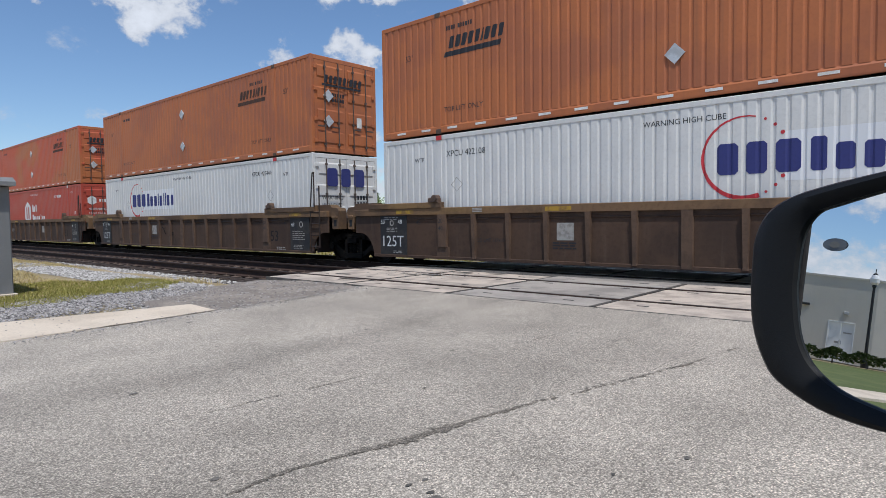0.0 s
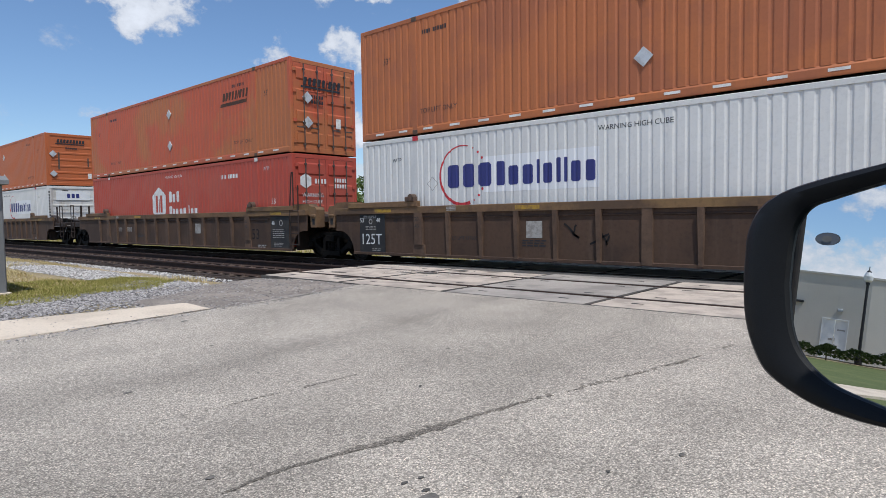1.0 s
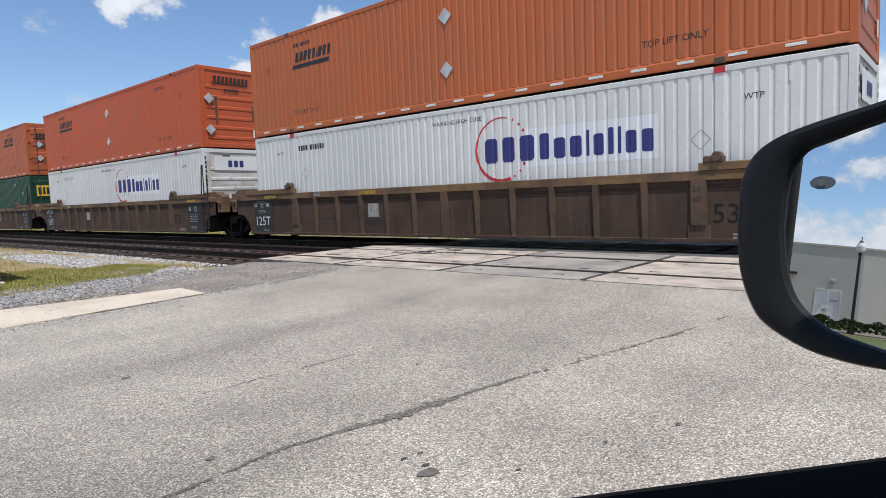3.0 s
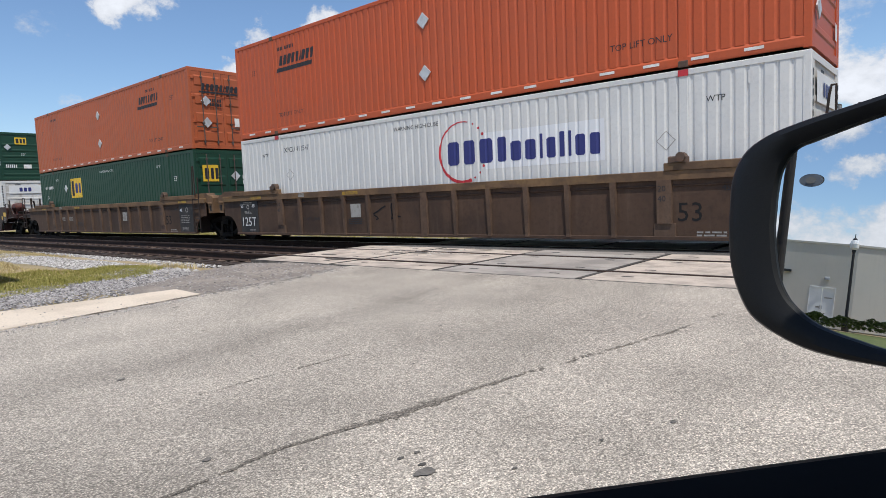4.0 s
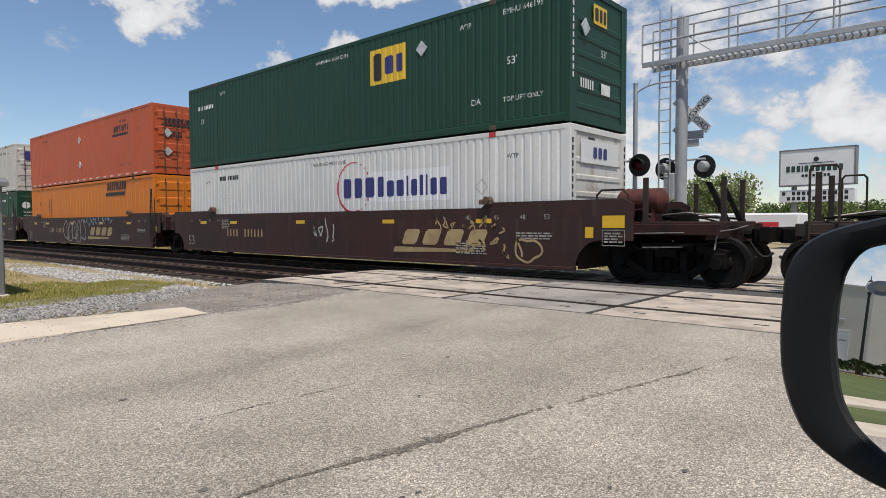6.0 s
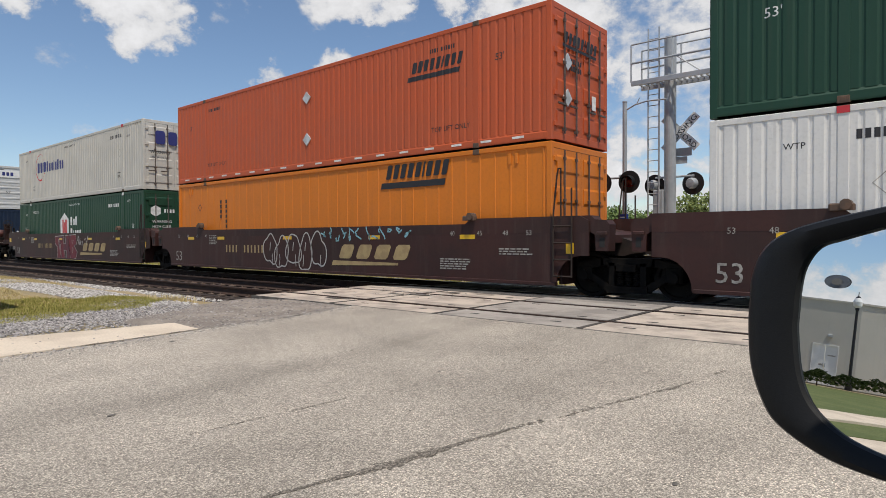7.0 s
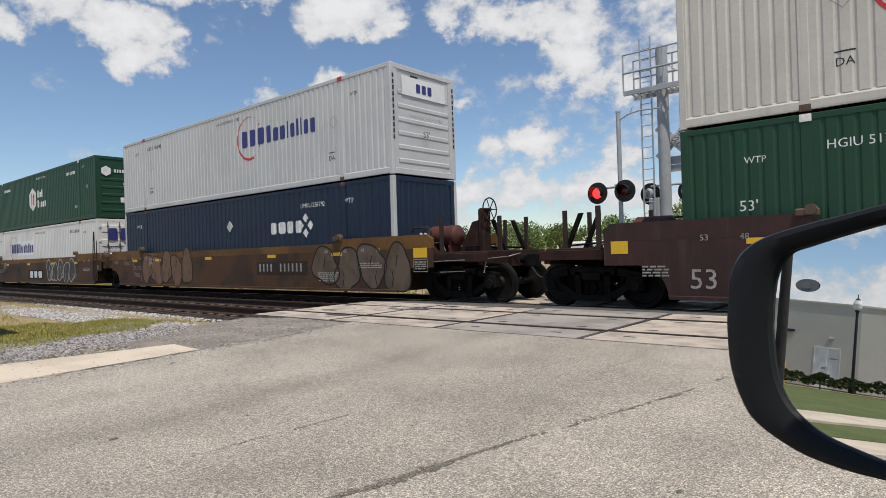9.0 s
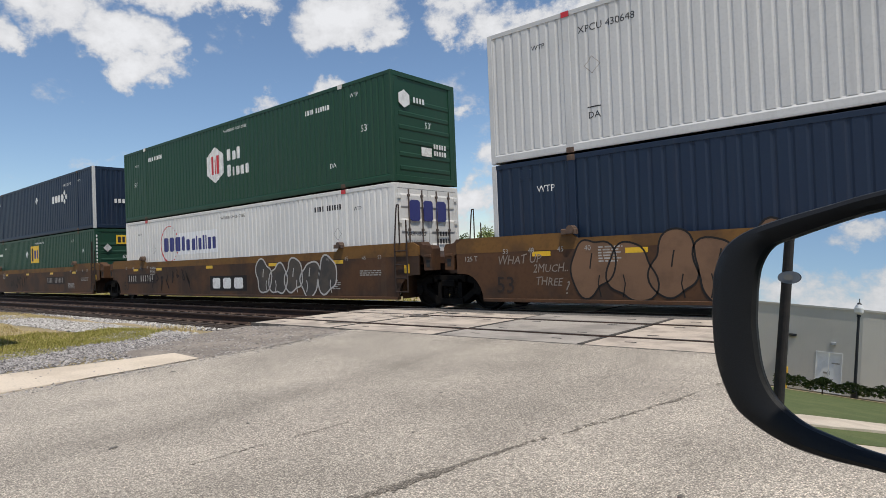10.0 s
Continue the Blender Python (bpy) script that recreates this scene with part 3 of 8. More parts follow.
def diamond(bm, cx, cy, r):
    bm.faces.new([bm.verts.new((cx + dx * r, cy + dy * r, 0)) for dx, dy in ((-1, 0), (0, -1), (1, 0), (0, 1))])


def hexagon(bm, cx, cy, r):
    bm.faces.new([bm.verts.new((cx + r * math.sin(radians(60 * i)), cy + r * math.cos(radians(60 * i)), 0)) for i in range(6)])


SPLIT = ("wordmark", "letter", "dot_pattern", "logo_diamond", "number_mark")


def mark(box_ob, name, bm, material, x, z, pitch=PITCH, lift=0.003, label="", slant=0.0):
    """A painted mark on the near corrugated side."""
    to_side(bm, x, z, slant)
    onto_corrugation(bm, pitch, lift)
    return (pieces if name in SPLIT else part)(name, bm, material, box_ob, label)


def words(box_ob, text, size, material, x, z, pitch=PITCH):
    return mark(box_ob, "letter", text_bm(text, size), material, x, z, pitch)


def number_bars(box_ob, material, x, z, size, groups=(4, 6), pitch=PITCH, text=None):
    """A serial number: its characters where they can be read, or else plain bars."""
    if text:
        return words(box_ob, text, size * 1.35, material, x, z, pitch)
    bm = bmesh.new()
    u = 0.0
    for g in groups:
        for i in range(g):
            rect(bm, u, u + 0.07 * size / 0.14, 0, size)
            u += 0.105 * size / 0.14
        u += 0.09 * size / 0.14
    mark(box_ob, "number_mark", bm, material, x, z, pitch)


def logo_swirl(c, x, z, k, ring=INK_RED, ink=INK_BLUE, pitch=PITCH, patch=True):
    """Red open ring with dots and a row of blue blocks; x, z: the ring's left edge and middle; k: the ring's radius."""
    bm = bmesh.new()
    arc(bm, k, 0, k, 75, 290, 0.03 * k, 0.12 * k)
    mark(c, "logo_ring", bm, ring, x, z, pitch, 0.004)
    bm = bmesh.new()
    for i, a in enumerate((62, 47, 32, 17, 300, 315, 330)):
        disc(bm, k + k * math.cos(radians(a)), k * math.sin(radians(a)), (0.035 + 0.008 * (i % 4)) * k, 8)
    mark(c, "dot_pattern", bm, ring, x, z, pitch, 0.004)
    bm = bmesh.new()
    if patch:
        rect(bm, 1.9 * k, 6.1 * k, -0.62 * k, 0.55 * k)
        mark(c, "logo_patch", bm, PATCH_WHITE, x, z, pitch, 0.002)
        bm = bmesh.new()
    h = 0.78 * k
    u = blocks(bm, [0.62 * k, 0.58 * k, 0.66 * k], h, 0.07 * k, 0.3 * k, -0.42 * k)
    blocks(bm, [0.4 * k, 0.46 * k, 0.46 * k, 0.13 * k, 0.38 * k, 0.2 * k, 0.13 * k, 0.38 * k, 0.38 * k], h, 0.085 * k, u + 0.03 * k, -0.42 * k,
           low=[1.0, 0.78, 0.78, 0.95, 0.78, 0.95, 0.95, 0.78, 0.78])
    mark(c, "wordmark", bm, ink, x, z, pitch, 0.005)


def logo_slanted(c, x, z, w, ink=INK_BLACK, pitch=PITCH):
    """Black slanted blocks over a slanted bar."""
    bm = bmesh.new()
    h = w * 0.165
    s = w * 0.096
    blocks(bm, [s] * 4 + [s, s * 0.35, s, s, s], h, w * 0.02, 0.05 * w, 0.11 * w, slant=0.25)
    rect(bm, 0, w, 0.0, 0.07 * w, 0.25)
    mark(c, "wordmark", bm, ink, x, z, pitch, 0.004)


def logo_square(c, x, z, w, h, pitch=PITCH):
    bm = bmesh.new()
    rect(bm, 0, w, 0, h)
    mark(c, "logo_panel", bm, INK_YELLOW, x, z, pitch, 0.003)
    bm = bmesh.new()
    blocks(bm, [w * 0.26], h * 0.78, 0.03, w * 0.08, h * 0.1)
    mark(c, "wordmark", bm, INK_BLACK, x, z, pitch, 0.006)
    bm = bmesh.new()
    blocks(bm, [w * 0.28, w * 0.2], h * 0.5, w * 0.05, w * 0.4, h * 0.24)
    mark(c, "wordmark", bm, INK_BLUE, x, z, pitch, 0.006)


def logo_hexagon(c, x, z, r, hex_ink, bar_ink, pitch=PITCH, longer=False):
    bm = bmesh.new()
    hexagon(bm, 0, 0, r)
    mark(c, "logo_hexagon", bm, hex_ink, x, z, pitch, 0.003)
    bm = bmesh.new()
    rect(bm, -0.42 * r, -0.16 * r, -0.5 * r, 0.5 * r)
    rect(bm, 0.16 * r, 0.42 * r, -0.5 * r, 0.5 * r)
    rect(bm, -0.07 * r, 0.07 * r, -0.5 * r, 0.3 * r)
    mark(c, "logo_stripe", bm, bar_ink, x, z, pitch, 0.006)
    bm = bmesh.new()
    blocks(bm, [0.42 * r, 0.38 * r, 0.38 * r], 0.62 * r, 0.08 * r, 1.2 * r, 0.06 * r, low=[1, 0.75, 1])
    u = blocks(bm, [0.42 * r, 0.25 * r, 0.38 * r, 0.38 * r, 0.36 * r], 0.62 * r, 0.08 * r, 1.2 * r, -0.78 * r, low=[1, 0.75, 0.75, 0.75, 0.8])
    if longer:
        blocks(bm, [0.16 * r, 0.36 * r, 0.34 * r], 0.62 * r, 0.08 * r, u + 0.16 * r, -0.78 * r, low=[1, 0.75, 0.75])
    mark(c, "wordmark", bm, hex_ink, x, z, pitch, 0.005)


# ---------- shipping containers ----------
CL, CW, CH = 16.15, 2.59, 2.896
POSTS = (-14.17, -1.98)


def b_side(pitch):
    def build(bm):
        x0, x1 = -CL + 0.08, -0.08
        xs = [x0] + breaks(x0, x1, pitch) + [x1]
        low = [bm.verts.new((x, corrugation(x, pitch), 0.2)) for x in xs]
        top = [bm.verts.new((x, corrugation(x, pitch), CH - 0.09)) for x in xs]
        back = [[bm.verts.new((x, 0.06, z)) for x in (x0, x1)] for z in (0.2, CH - 0.09)]
        for i in range(len(xs) - 1):
            bm.faces.new((low[i], low[i + 1], top[i + 1], top[i]))
        bm.faces.new((back[0][0], back[1][0], back[1][1], back[0][1]))
        bm.faces.new((low[0], top[0], back[1][0], back[0][0]))
        bm.faces.new((low[-1], back[0][1], back[1][1], top[-1]))
    return build


def b_batten_side(bm):
    box(bm, -CL + 0.08, -0.08, 0.035, 0.06, 0.16, CH - 0.08)


def b_batten(bm):
    prism(bm, [(-0.026, 0.036), (-0.012, 0.023), (0.012, 0.023), (0.026, 0.036)], 2, 0.2, CH - 0.12)


def b_bottom_rail(bm):
    prism(bm, [(0.0, 0.02), (-0.004, 0.05), (-0.004, 0.16), (0.03, 0.215), (0.07, 0.2), (0.07, 0.02)], 0, -CL + 0.1, -0.1)


def b_top_rail(bm):
    prism(bm, [(0.002, CH - 0.1), (0.0, CH - 0.012), (0.012, CH - 0.002), (0.09, CH - 0.002), (0.09, CH - 0.1)], 0, -CL + 0.1, -0.1)


def b_corner_post(bm):
    bevel_box(bm, -0.13, 0.0, 0.0, 0.12, 0.0, CH, 0.012)


def b_lift_post(bm):
    bevel_box(bm, -0.08, 0.08, -0.006, 0.09, 0.02, CH - 0.004, 0.01)


def b_casting(bm):
    bevel_box(bm, -0.09, 0.09, -0.012, 0.15, 0.0, 0.118, 0.012)
    bevel_box(bm, -0.035, 0.035, -0.016, 0.0, 0.025, 0.095, 0.004)


def b_roof(bm):
    x = -CL + 0.1
    n = 36
    st = (CL - 0.2) / n
    for i in range(n):
        z = CH - 0.012 - (0.018 if i % 2 else 0)
        box(bm, x + i * st, x + (i + 1) * st - 0.002, 0.09, CW - 0.09, z - 0.02, z)


def b_floor(bm):
    box(bm, -CL + 0.1, -0.1, 0.07, CW - 0.07, 0.12, 0.17)
    for i in range(27):
        x = -CL + 0.4 + i * 0.6
        box(bm, x - 0.03, x + 0.03, 0.07, CW - 0.07, 0.02, 0.12)


def b_door(bm):
    """One door leaf, hinged at y = 0, drawn to y = 1.17."""
    box(bm, -0.03, 0.0, 0.0, 1.17, 0.0, 2.62)
    for z in (0.12, 0.78, 1.44, 2.10):
        prism(bm, [(0.0, z), (0.022, z + 0.05), (0.022, z + 0.34), (0.0, z + 0.39)], 1, 0.1, 1.07)


def b_lock_rod(bm):
    rod(bm, (0.05, 0, 0.02), (0.05, 0, 2.6), 0.019, 8)
    for z in (0.08, 0.75, 1.5, 2.4):
        box(bm, 0.0, 0.07, -0.035, 0.035, z, z + 0.06)
    box(bm, 0.045, 0.075, -0.28, 0.02, 0.62, 0.66)


def b_hinge(bm):
    bevel_box(bm, 0.0, 0.035, -0.03, 0.09, 0, 0.1, 0.006)


def b_nose(bm):
    box(bm, -0.05, -0.03, 0.1, CW - 0.1, 0.15, CH - 0.1)


def b_nose_rib(bm):
    prism(bm, [(-0.03, 0.0), (-0.013, 0.03), (-0.013, 0.11), (-0.03, 0.14)], 1, 0.28, CW - 0.28)


def b_nose_upright(bm):
    prism(bm, [(-0.03, 0.0), (-0.006, 0.03), (-0.006, 0.1), (-0.03, 0.13)], 2, 0.18, CH - 0.14)


def b_nose_stile(bm):
    box(bm, -0.03, -0.006, 0, 0.14, 0.15, CH - 0.1)


def b_end_rail(bm):
    bevel_box(bm, -0.1, 0.0, 0.1, CW - 0.1, 0.02, 0.17, 0.01)


def b_header(bm):
    bevel_box(bm, -0.1, 0.0, 0.1, CW - 0.1, CH - 0.13, CH - 0.003, 0.01)


def b_seal(bm):
    box(bm, -0.045, -0.008, 0.09, CW - 0.09, 0.16, CH - 0.12)


def b_reflectors(bm):
    box(bm, 0, 0.30, -0.009, -0.004, 0.09, 0.14)


def b_placard(bm):
    d = 0.19
    prism(bm, [(-d, 0), (0, -d), (d, 0), (0, d)], 1, -0.012, 0.01)


def b_vent(bm):
    for x in (-0.11, 0.07):
        bevel_box(bm, x, x + 0.09, -0.004, 0.03, 0, 0.22, 0.01)


def container(paint, end, label, unit, level, pitch=PITCH, rails=None, tape=False, castings=CAST, posts=True, nose=None):
    """A 53-foot container; its near side is y = 0, its leading end x = 0."""
    m = PAINT[paint]
    rail_m = PAINT[rails] if rails else m
    c = thing("shipping_container", label, "container", (UNIT_X[unit], 0, LEVEL_Z[level]), "containers on the train")
    side = shared(("side_wall", pitch), b_batten_side if pitch is None else b_side(pitch))
    far = Matrix.Translation((-CL, CW, 0)) @ Euler((0, 0, math.pi)).to_matrix().to_4x4()
    for at in (None, far):
        wall = part("side_wall", side, m, c, at=at)
        if pitch is None:
            for i in range(38):
                part("batten", shared("batten", b_batten), m, wall, at=(-CL + 0.4 + 0.42 * i, 0, 0))
        part("bottom_rail", shared("bottom_rail", b_bottom_rail), m, c, at=at)
        part("top_rail", shared("top_rail", b_top_rail), m, c, at=at)
        if posts:
            for x in POSTS:
                k = Matrix.Translation((x, 0, 0))
                part("lift_post", shared("lift_post", b_lift_post), m, c, at=(at @ k) if at else k)
        for x in POSTS:
            for z in (0.0, CH - 0.118):
                k = Matrix.Translation((x, 0, z))
                part("corner_casting", shared("corner_casting", b_casting), castings, c, at=(at @ k) if at else k)
        for x in (0, -CL + 0.13):
            k = Matrix.Translation((x, 0, 0))
            part("corner_post", shared("corner_post", b_corner_post), rail_m, c, at=(at @ k) if at else k)
    part("roof", shared("roof", b_roof), m, c)
    part("floor_frame", shared("floor_frame", b_floor), UNDER, c)
    for lead, kind in ((True, end), (False, "nose" if end == "doors" else "doors")):
        at = None if lead else far
        part("end_sill", shared("end_sill", b_end_rail), m, c, at=at)
        part("header", shared("header", b_header), m, c, at=at)
        if kind == "nose":
            nm = PAINT[nose] if nose else m
            wall = part("nose_wall", shared("nose_wall", b_nose), nm, c, at=at)
            if paint == "navy":
                for k in range(9):
                    part("nose_rib", shared("nose_upright", b_nose_upright), m, wall, at=(0, 0.33 + 0.22 * k, 0))
            else:
                for k in range(6):
                    part("nose_rib", shared("nose_rib", b_nose_rib), nm, wall, at=(0, 0, 0.3 + 0.36 * k))
            for y in (0.12, CW - 0.26):
                part("nose_stile", shared("nose_stile", b_nose_stile), nm, wall, at=(0, y, 0))
            continue
        part("door_seal", shared("door_seal", b_seal), SEAL_BLACK, c, at=at)
        base = at or Matrix()
        left = base @ Matrix.Translation((-0.005, 0.12, 0.14))
        right = base @ Matrix.Translation((-0.005, CW - 0.12, 0.14)) @ Matrix.Diagonal((1, -1, 1, 1))
        for k in (left, right):
            leaf = part("door", shared("door", b_door), m, c, at=k)
            for z in (0.15, 0.8, 1.7, 2.35):
                part("hinge", shared("hinge", b_hinge), m, leaf, at=(0, 0, z))
            for y in (0.36, 0.88):
                part("lock_rod", shared("lock_rod", b_lock_rod), DARK_STEEL, leaf, at=(0, y, 0))
    if tape:
        for i in range(18):
            part("reflective_strip", shared("reflective_strip", b_reflectors), REFLECT_WHITE, c, at=(-CL + 0.55 + 0.86 * i, 0, 0))
    part("vent", shared("vent", b_vent), m, c, at=(-1.0, 0.012, CH - 0.4))
    part("vent", shared("vent", b_vent), m, c, at=(-15.3, 0.012, CH - 0.4))
    return c


def end_word(c, text, size, ink, y, z, turn=0.0):
    bm = text_bm(text, size)
    for v in bm.verts:
        v.co = Vector((0.055, y + v.co.x, z + v.co.y))
    pieces("letter", bm, ink, c)


def end_blocks(c, ink, y, z, widths, h, x=0.03, slant=0.0, under=False):
    bm = bmesh.new()
    w = blocks(bm, widths, h, 0.05 * h + 0.02, slant=slant)
    if under:
        rect(bm, -0.05, w * 0.98, -0.42 * h, -0.14 * h, slant)
    for v in bm.verts:
        v.co = Vector((x, y + v.co.x, z + v.co.y))
    pieces("wordmark", bm, ink, c)


def end_shape(c, name, draw, ink, y, z, x=0.03):
    bm = bmesh.new()
    draw(bm)
    for v in bm.verts:
        v.co = Vector((x, y + v.co.x, z + v.co.y))
    (pieces if name in SPLIT else part)(name, bm, ink, c)


def placard(c, x, z):
    part("placard_holder", shared("placard_holder", b_placard), PLACARD, c, at=(x, 0.0, z))


def end_placard(c, y, z):
    part("placard_holder", shared("placard_holder", b_placard), PLACARD, c, at=pose(0.03, y, z, 0, 0, 90))


def orange_box(unit, level, paint, end, label, diamonds=True):
    c = container(paint, end, label, unit, level, tape=True)
    ink = INK_FADED if paint in ("faded_orange", "patchy_orange") and unit else INK_BLACK
    if end == "nose" or unit == 0:
        logo_slanted(c, -13.98, 1.80, 1.68, ink)
    else:
        logo_slanted(c, -4.15, 1.84, 1.68, ink)
    words(c, "TOP LIFT ONLY", 0.17, INK_BLACK, -14.0, 0.5)
    words(c, "TOP LIFT ONLY", 0.17, INK_BLACK, -3.35, 0.5)
    words(c, "53'", 0.22, INK_BLACK, -15.3, 1.9)
    words(c, "53'", 0.22, INK_BLACK, -1.45, 1.9)
    number_bars(c, INK_BLACK, -13.9, 2.42, 0.10, (4, 6))
    number_bars(c, INK_BLACK, -3.4, 2.42, 0.10, (4, 6))
    if diamonds:
        px = {0: -8.4, 1: -8.25, 7: -8.25}.get(unit, -8.05)
        placard(c, px, 2.08)
        placard(c, px, 0.86)
    if end == "doors":
        end_blocks(c, INK_BLACK, 0.42, 2.1, [0.15, 0.14, 0.15, 0.15, 0.14, 0.05, 0.15, 0.14, 0.15], 0.24, 0.06, 0.2, True)
        end_shape(c, "number_mark", lambda bm: [rect(bm, i * 0.1, i * 0.1 + 0.07, j * 0.16, j * 0.16 + 0.11) for i in range(5) for j in range(2)], INK_BLACK, 0.75, 1.55, 0.04)
        end_placard(c, 0.62, 1.72)
        end_placard(c, 0.62, 0.95)
        end_shape(c, "document_holder", lambda bm: rect(bm, 0, 0.2, 0, 0.32), REFLECT_WHITE, 1.72, 0.85, 0.04)
    else:
        end_blocks(c, INK_BLACK, 0.55, 2.38, [0.13] * 9, 0.2, 0.02, 0.2, True)
        end_placard(c, 0.36, 1.75)
        end_placard(c, 0.36, 0.65)
        end_shape(c, "rust_streak", lambda bm: rect(bm, 0, 0.09, -0.2, 0.75), CAST, 0.6, 1.1, 0.004)
        end_shape(c, "rust_streak", lambda bm: rect(bm, 0, 0.08, 0.0, 0.5), CAST, 2.1, 1.1, 0.004)
        end_shape(c, "document_holder", lambda bm: rect(bm, 0, 0.2, 0, 0.3), REFLECT_WHITE, 2.1, 0.42, 0.01)
        end_shape(c, "number_mark", lambda bm: [rect(bm, i * 0.1, i * 0.1 + 0.07, 0, 0.1) for i in range(6)], INK_BLACK, 1.0, 2.05, 0.004)
    return c


def white_box(unit, level, end, label, logo_x=None, k=0.69, paint="white", warn=None, serial=None, number=None):
    c = container(paint, end, label, unit, level, nose="stained_white" if paint == "white" and level == 0 else None)
    if logo_x is not None:
        logo_swirl(c, logo_x, 1.84, k, patch=paint == "white")
    if warn is not None:
        words(c, "WARNING HIGH CUBE", 0.145, INK_BLACK, warn, 2.52)
    words(c, "WTP", 0.15, INK_BLACK, -1.6, 2.28)
    words(c, "WTP", 0.15, INK_BLACK, -15.0, 2.28)
    if serial is not None:
        number_bars(c, INK_BLACK, serial, 2.36, 0.15, text=number)
    for x in (-13.62, -2.3):
        bm = bmesh.new()
        arc(bm, 0, 0, 0.17, 0, 360, 0.018, 0.018, 4)
        mark(c, "placard_outline", bm, INK_GREY, x, 1.68)
    if level == 1:
        for x in (-13.75, -2.55):
            words(c, "DA", 0.19, INK_BLACK, x, 0.62)
            bm = bmesh.new()
            rect(bm, 0, 0.28, 0, 0.025)
            mark(c, "arrow_bar", bm, INK_BLACK, x, 0.83)
    for x in POSTS:
        part("red_lift_tag", shared("red_lift_tag", lambda bm: box(bm, -0.085, 0.085, -0.018, -0.004, CH - 0.12, CH - 0.01)), INK_RED, c, at=(x, 0, 0))
    if end == "doors":
        end_blocks(c, INK_BLUE, 0.44, 1.9, [0.5, 0.46, 0.52], 0.56, 0.06)
        end_word(c, "WARNING", 0.17, INK_BLACK, 0.28, 1.5)
        end_word(c, "HIGH CUBE", 0.15, INK_BLACK, 0.28, 1.28)
        end_shape(c, "number_mark", lambda bm: [rect(bm, i * 0.12, i * 0.12 + 0.08, j * 0.2, j * 0.2 + 0.13) for i in range(5) for j in range(2)], INK_BLACK, 1.55, 1.3, 0.05)
        end_word(c, "53'", 0.26, INK_BLACK, 1.6, 0.75)
    else:
        end_shape(c, "logo_panel", lambda bm: rect(bm, 0, 1.75, 0, 0.5), SIGN_WHITE, 0.42, 2.12, 0.004)
        end_blocks(c, INK_BLUE, 0.95, 2.24, [0.2, 0.2, 0.2], 0.24, 0.012)
        end_word(c, "WARNING HIGH CUBE", 0.13, INK_GREY, 0.62, 1.52)
        end_word(c, "53'", 0.24, INK_BLACK, 1.15, 1.05)
        end_shape(c, "number_mark", lambda bm: [rect(bm, 0, 0.06, -i * 0.16, -i * 0.16 + 0.11) for i in range(11)], INK_BLACK, 0.06, 2.5, 0.008)
        end_shape(c, "number_mark", lambda bm: [rect(bm, 0, 0.06, -i * 0.16, -i * 0.16 + 0.11) for i in range(11)], INK_BLACK, CW - 0.12, 2.5, 0.008)
        end_shape(c, "vent_slot", lambda bm: rect(bm, 0, 0.3, 0, 0.05), INK_BLACK, 0.75, 2.62, 0.004)
    return c


def green_box(unit, level, end, label, square_x, number=None):
    c = container("green", end, label, unit, level)
    logo_square(c, square_x, 1.52 if level == 0 else 1.58, 1.34, 0.92)
    placard(c, square_x - 0.62 if level == 0 else square_x + 1.9, 2.0 if level == 0 else 2.22)
    words(c, "53'", 0.24, INK_WHITE, -1.6, 1.85 if level == 0 else 1.4)
    words(c, "53'", 0.24, INK_WHITE, -15.3, 1.55)
    words(c, "WTP", 0.17, INK_WHITE, -2.95, 2.4)
    words(c, "WTP", 0.17, INK_WHITE, -13.9, 2.4)
    words(c, "WARNING HIGH CUBE", 0.14, INK_WHITE, -8.4, 2.52)
    number_bars(c, INK_WHITE, -15.5, 2.05, 0.14)
    if number:
        number_bars(c, INK_WHITE, -1.7, 2.5, 0.13, text=number)
    if level == 1:
        words(c, "DA", 0.2, INK_WHITE, -2.6, 0.62)
        words(c, "TOP LIFT ONLY", 0.15, INK_WHITE, -1.7, 0.6)
    if end == "doors":
        end_shape(c, "logo_panel", lambda bm: rect(bm, 0, 0.62, 0, 0.6), INK_YELLOW, 0.3, 1.75, 0.03)
        end_blocks(c, INK_BLACK, 0.36, 1.84, [0.2, 0.14, 0.14], 0.4, 0.036)
        end_placard(c, 1.62, 1.95)
        end_shape(c, "number_mark", lambda bm: [rect(bm, i * 0.11, i * 0.11 + 0.075, j * 0.19, j * 0.19 + 0.13) for i in range(5) for j in range(2)], INK_WHITE, 1.9, 1.65, 0.04)
        end_word(c, "WARNING", 0.17, INK_WHITE, 0.28, 0.9)
        end_word(c, "HIGH CUBE", 0.15, INK_WHITE, 0.28, 0.68)
    else:
        end_shape(c, "logo_panel", lambda bm: rect(bm, 0, 0.62, 0, 0.42), INK_YELLOW, 0.95, 2.18, 0.006)
        end_blocks(c, INK_BLACK, 1.0, 2.25, [0.18, 0.14, 0.14], 0.28, 0.012)
        end_placard(c, 0.55, 2.0)
        end_word(c, "53'", 0.22, INK_WHITE, 1.2, 1.5)
        end_shape(c, "data_plate", lambda bm: rect(bm, 0, 0.42, 0, 0.24), REFLECT_WHITE, 1.32, 0.72, 0.004)
        end_shape(c, "number_mark", lambda bm: [rect(bm, 0, 0.06, -i * 0.16, -i * 0.16 + 0.11) for i in range(11)], INK_WHITE, 0.06, 2.5, 0.008)
        end_shape(c, "number_mark", lambda bm: [rect(bm, i * 0.1, i * 0.1 + 0.06, 0, 0.2) for i in range(6)], INK_WHITE, 0.4, 0.75, 0.004)
    return c


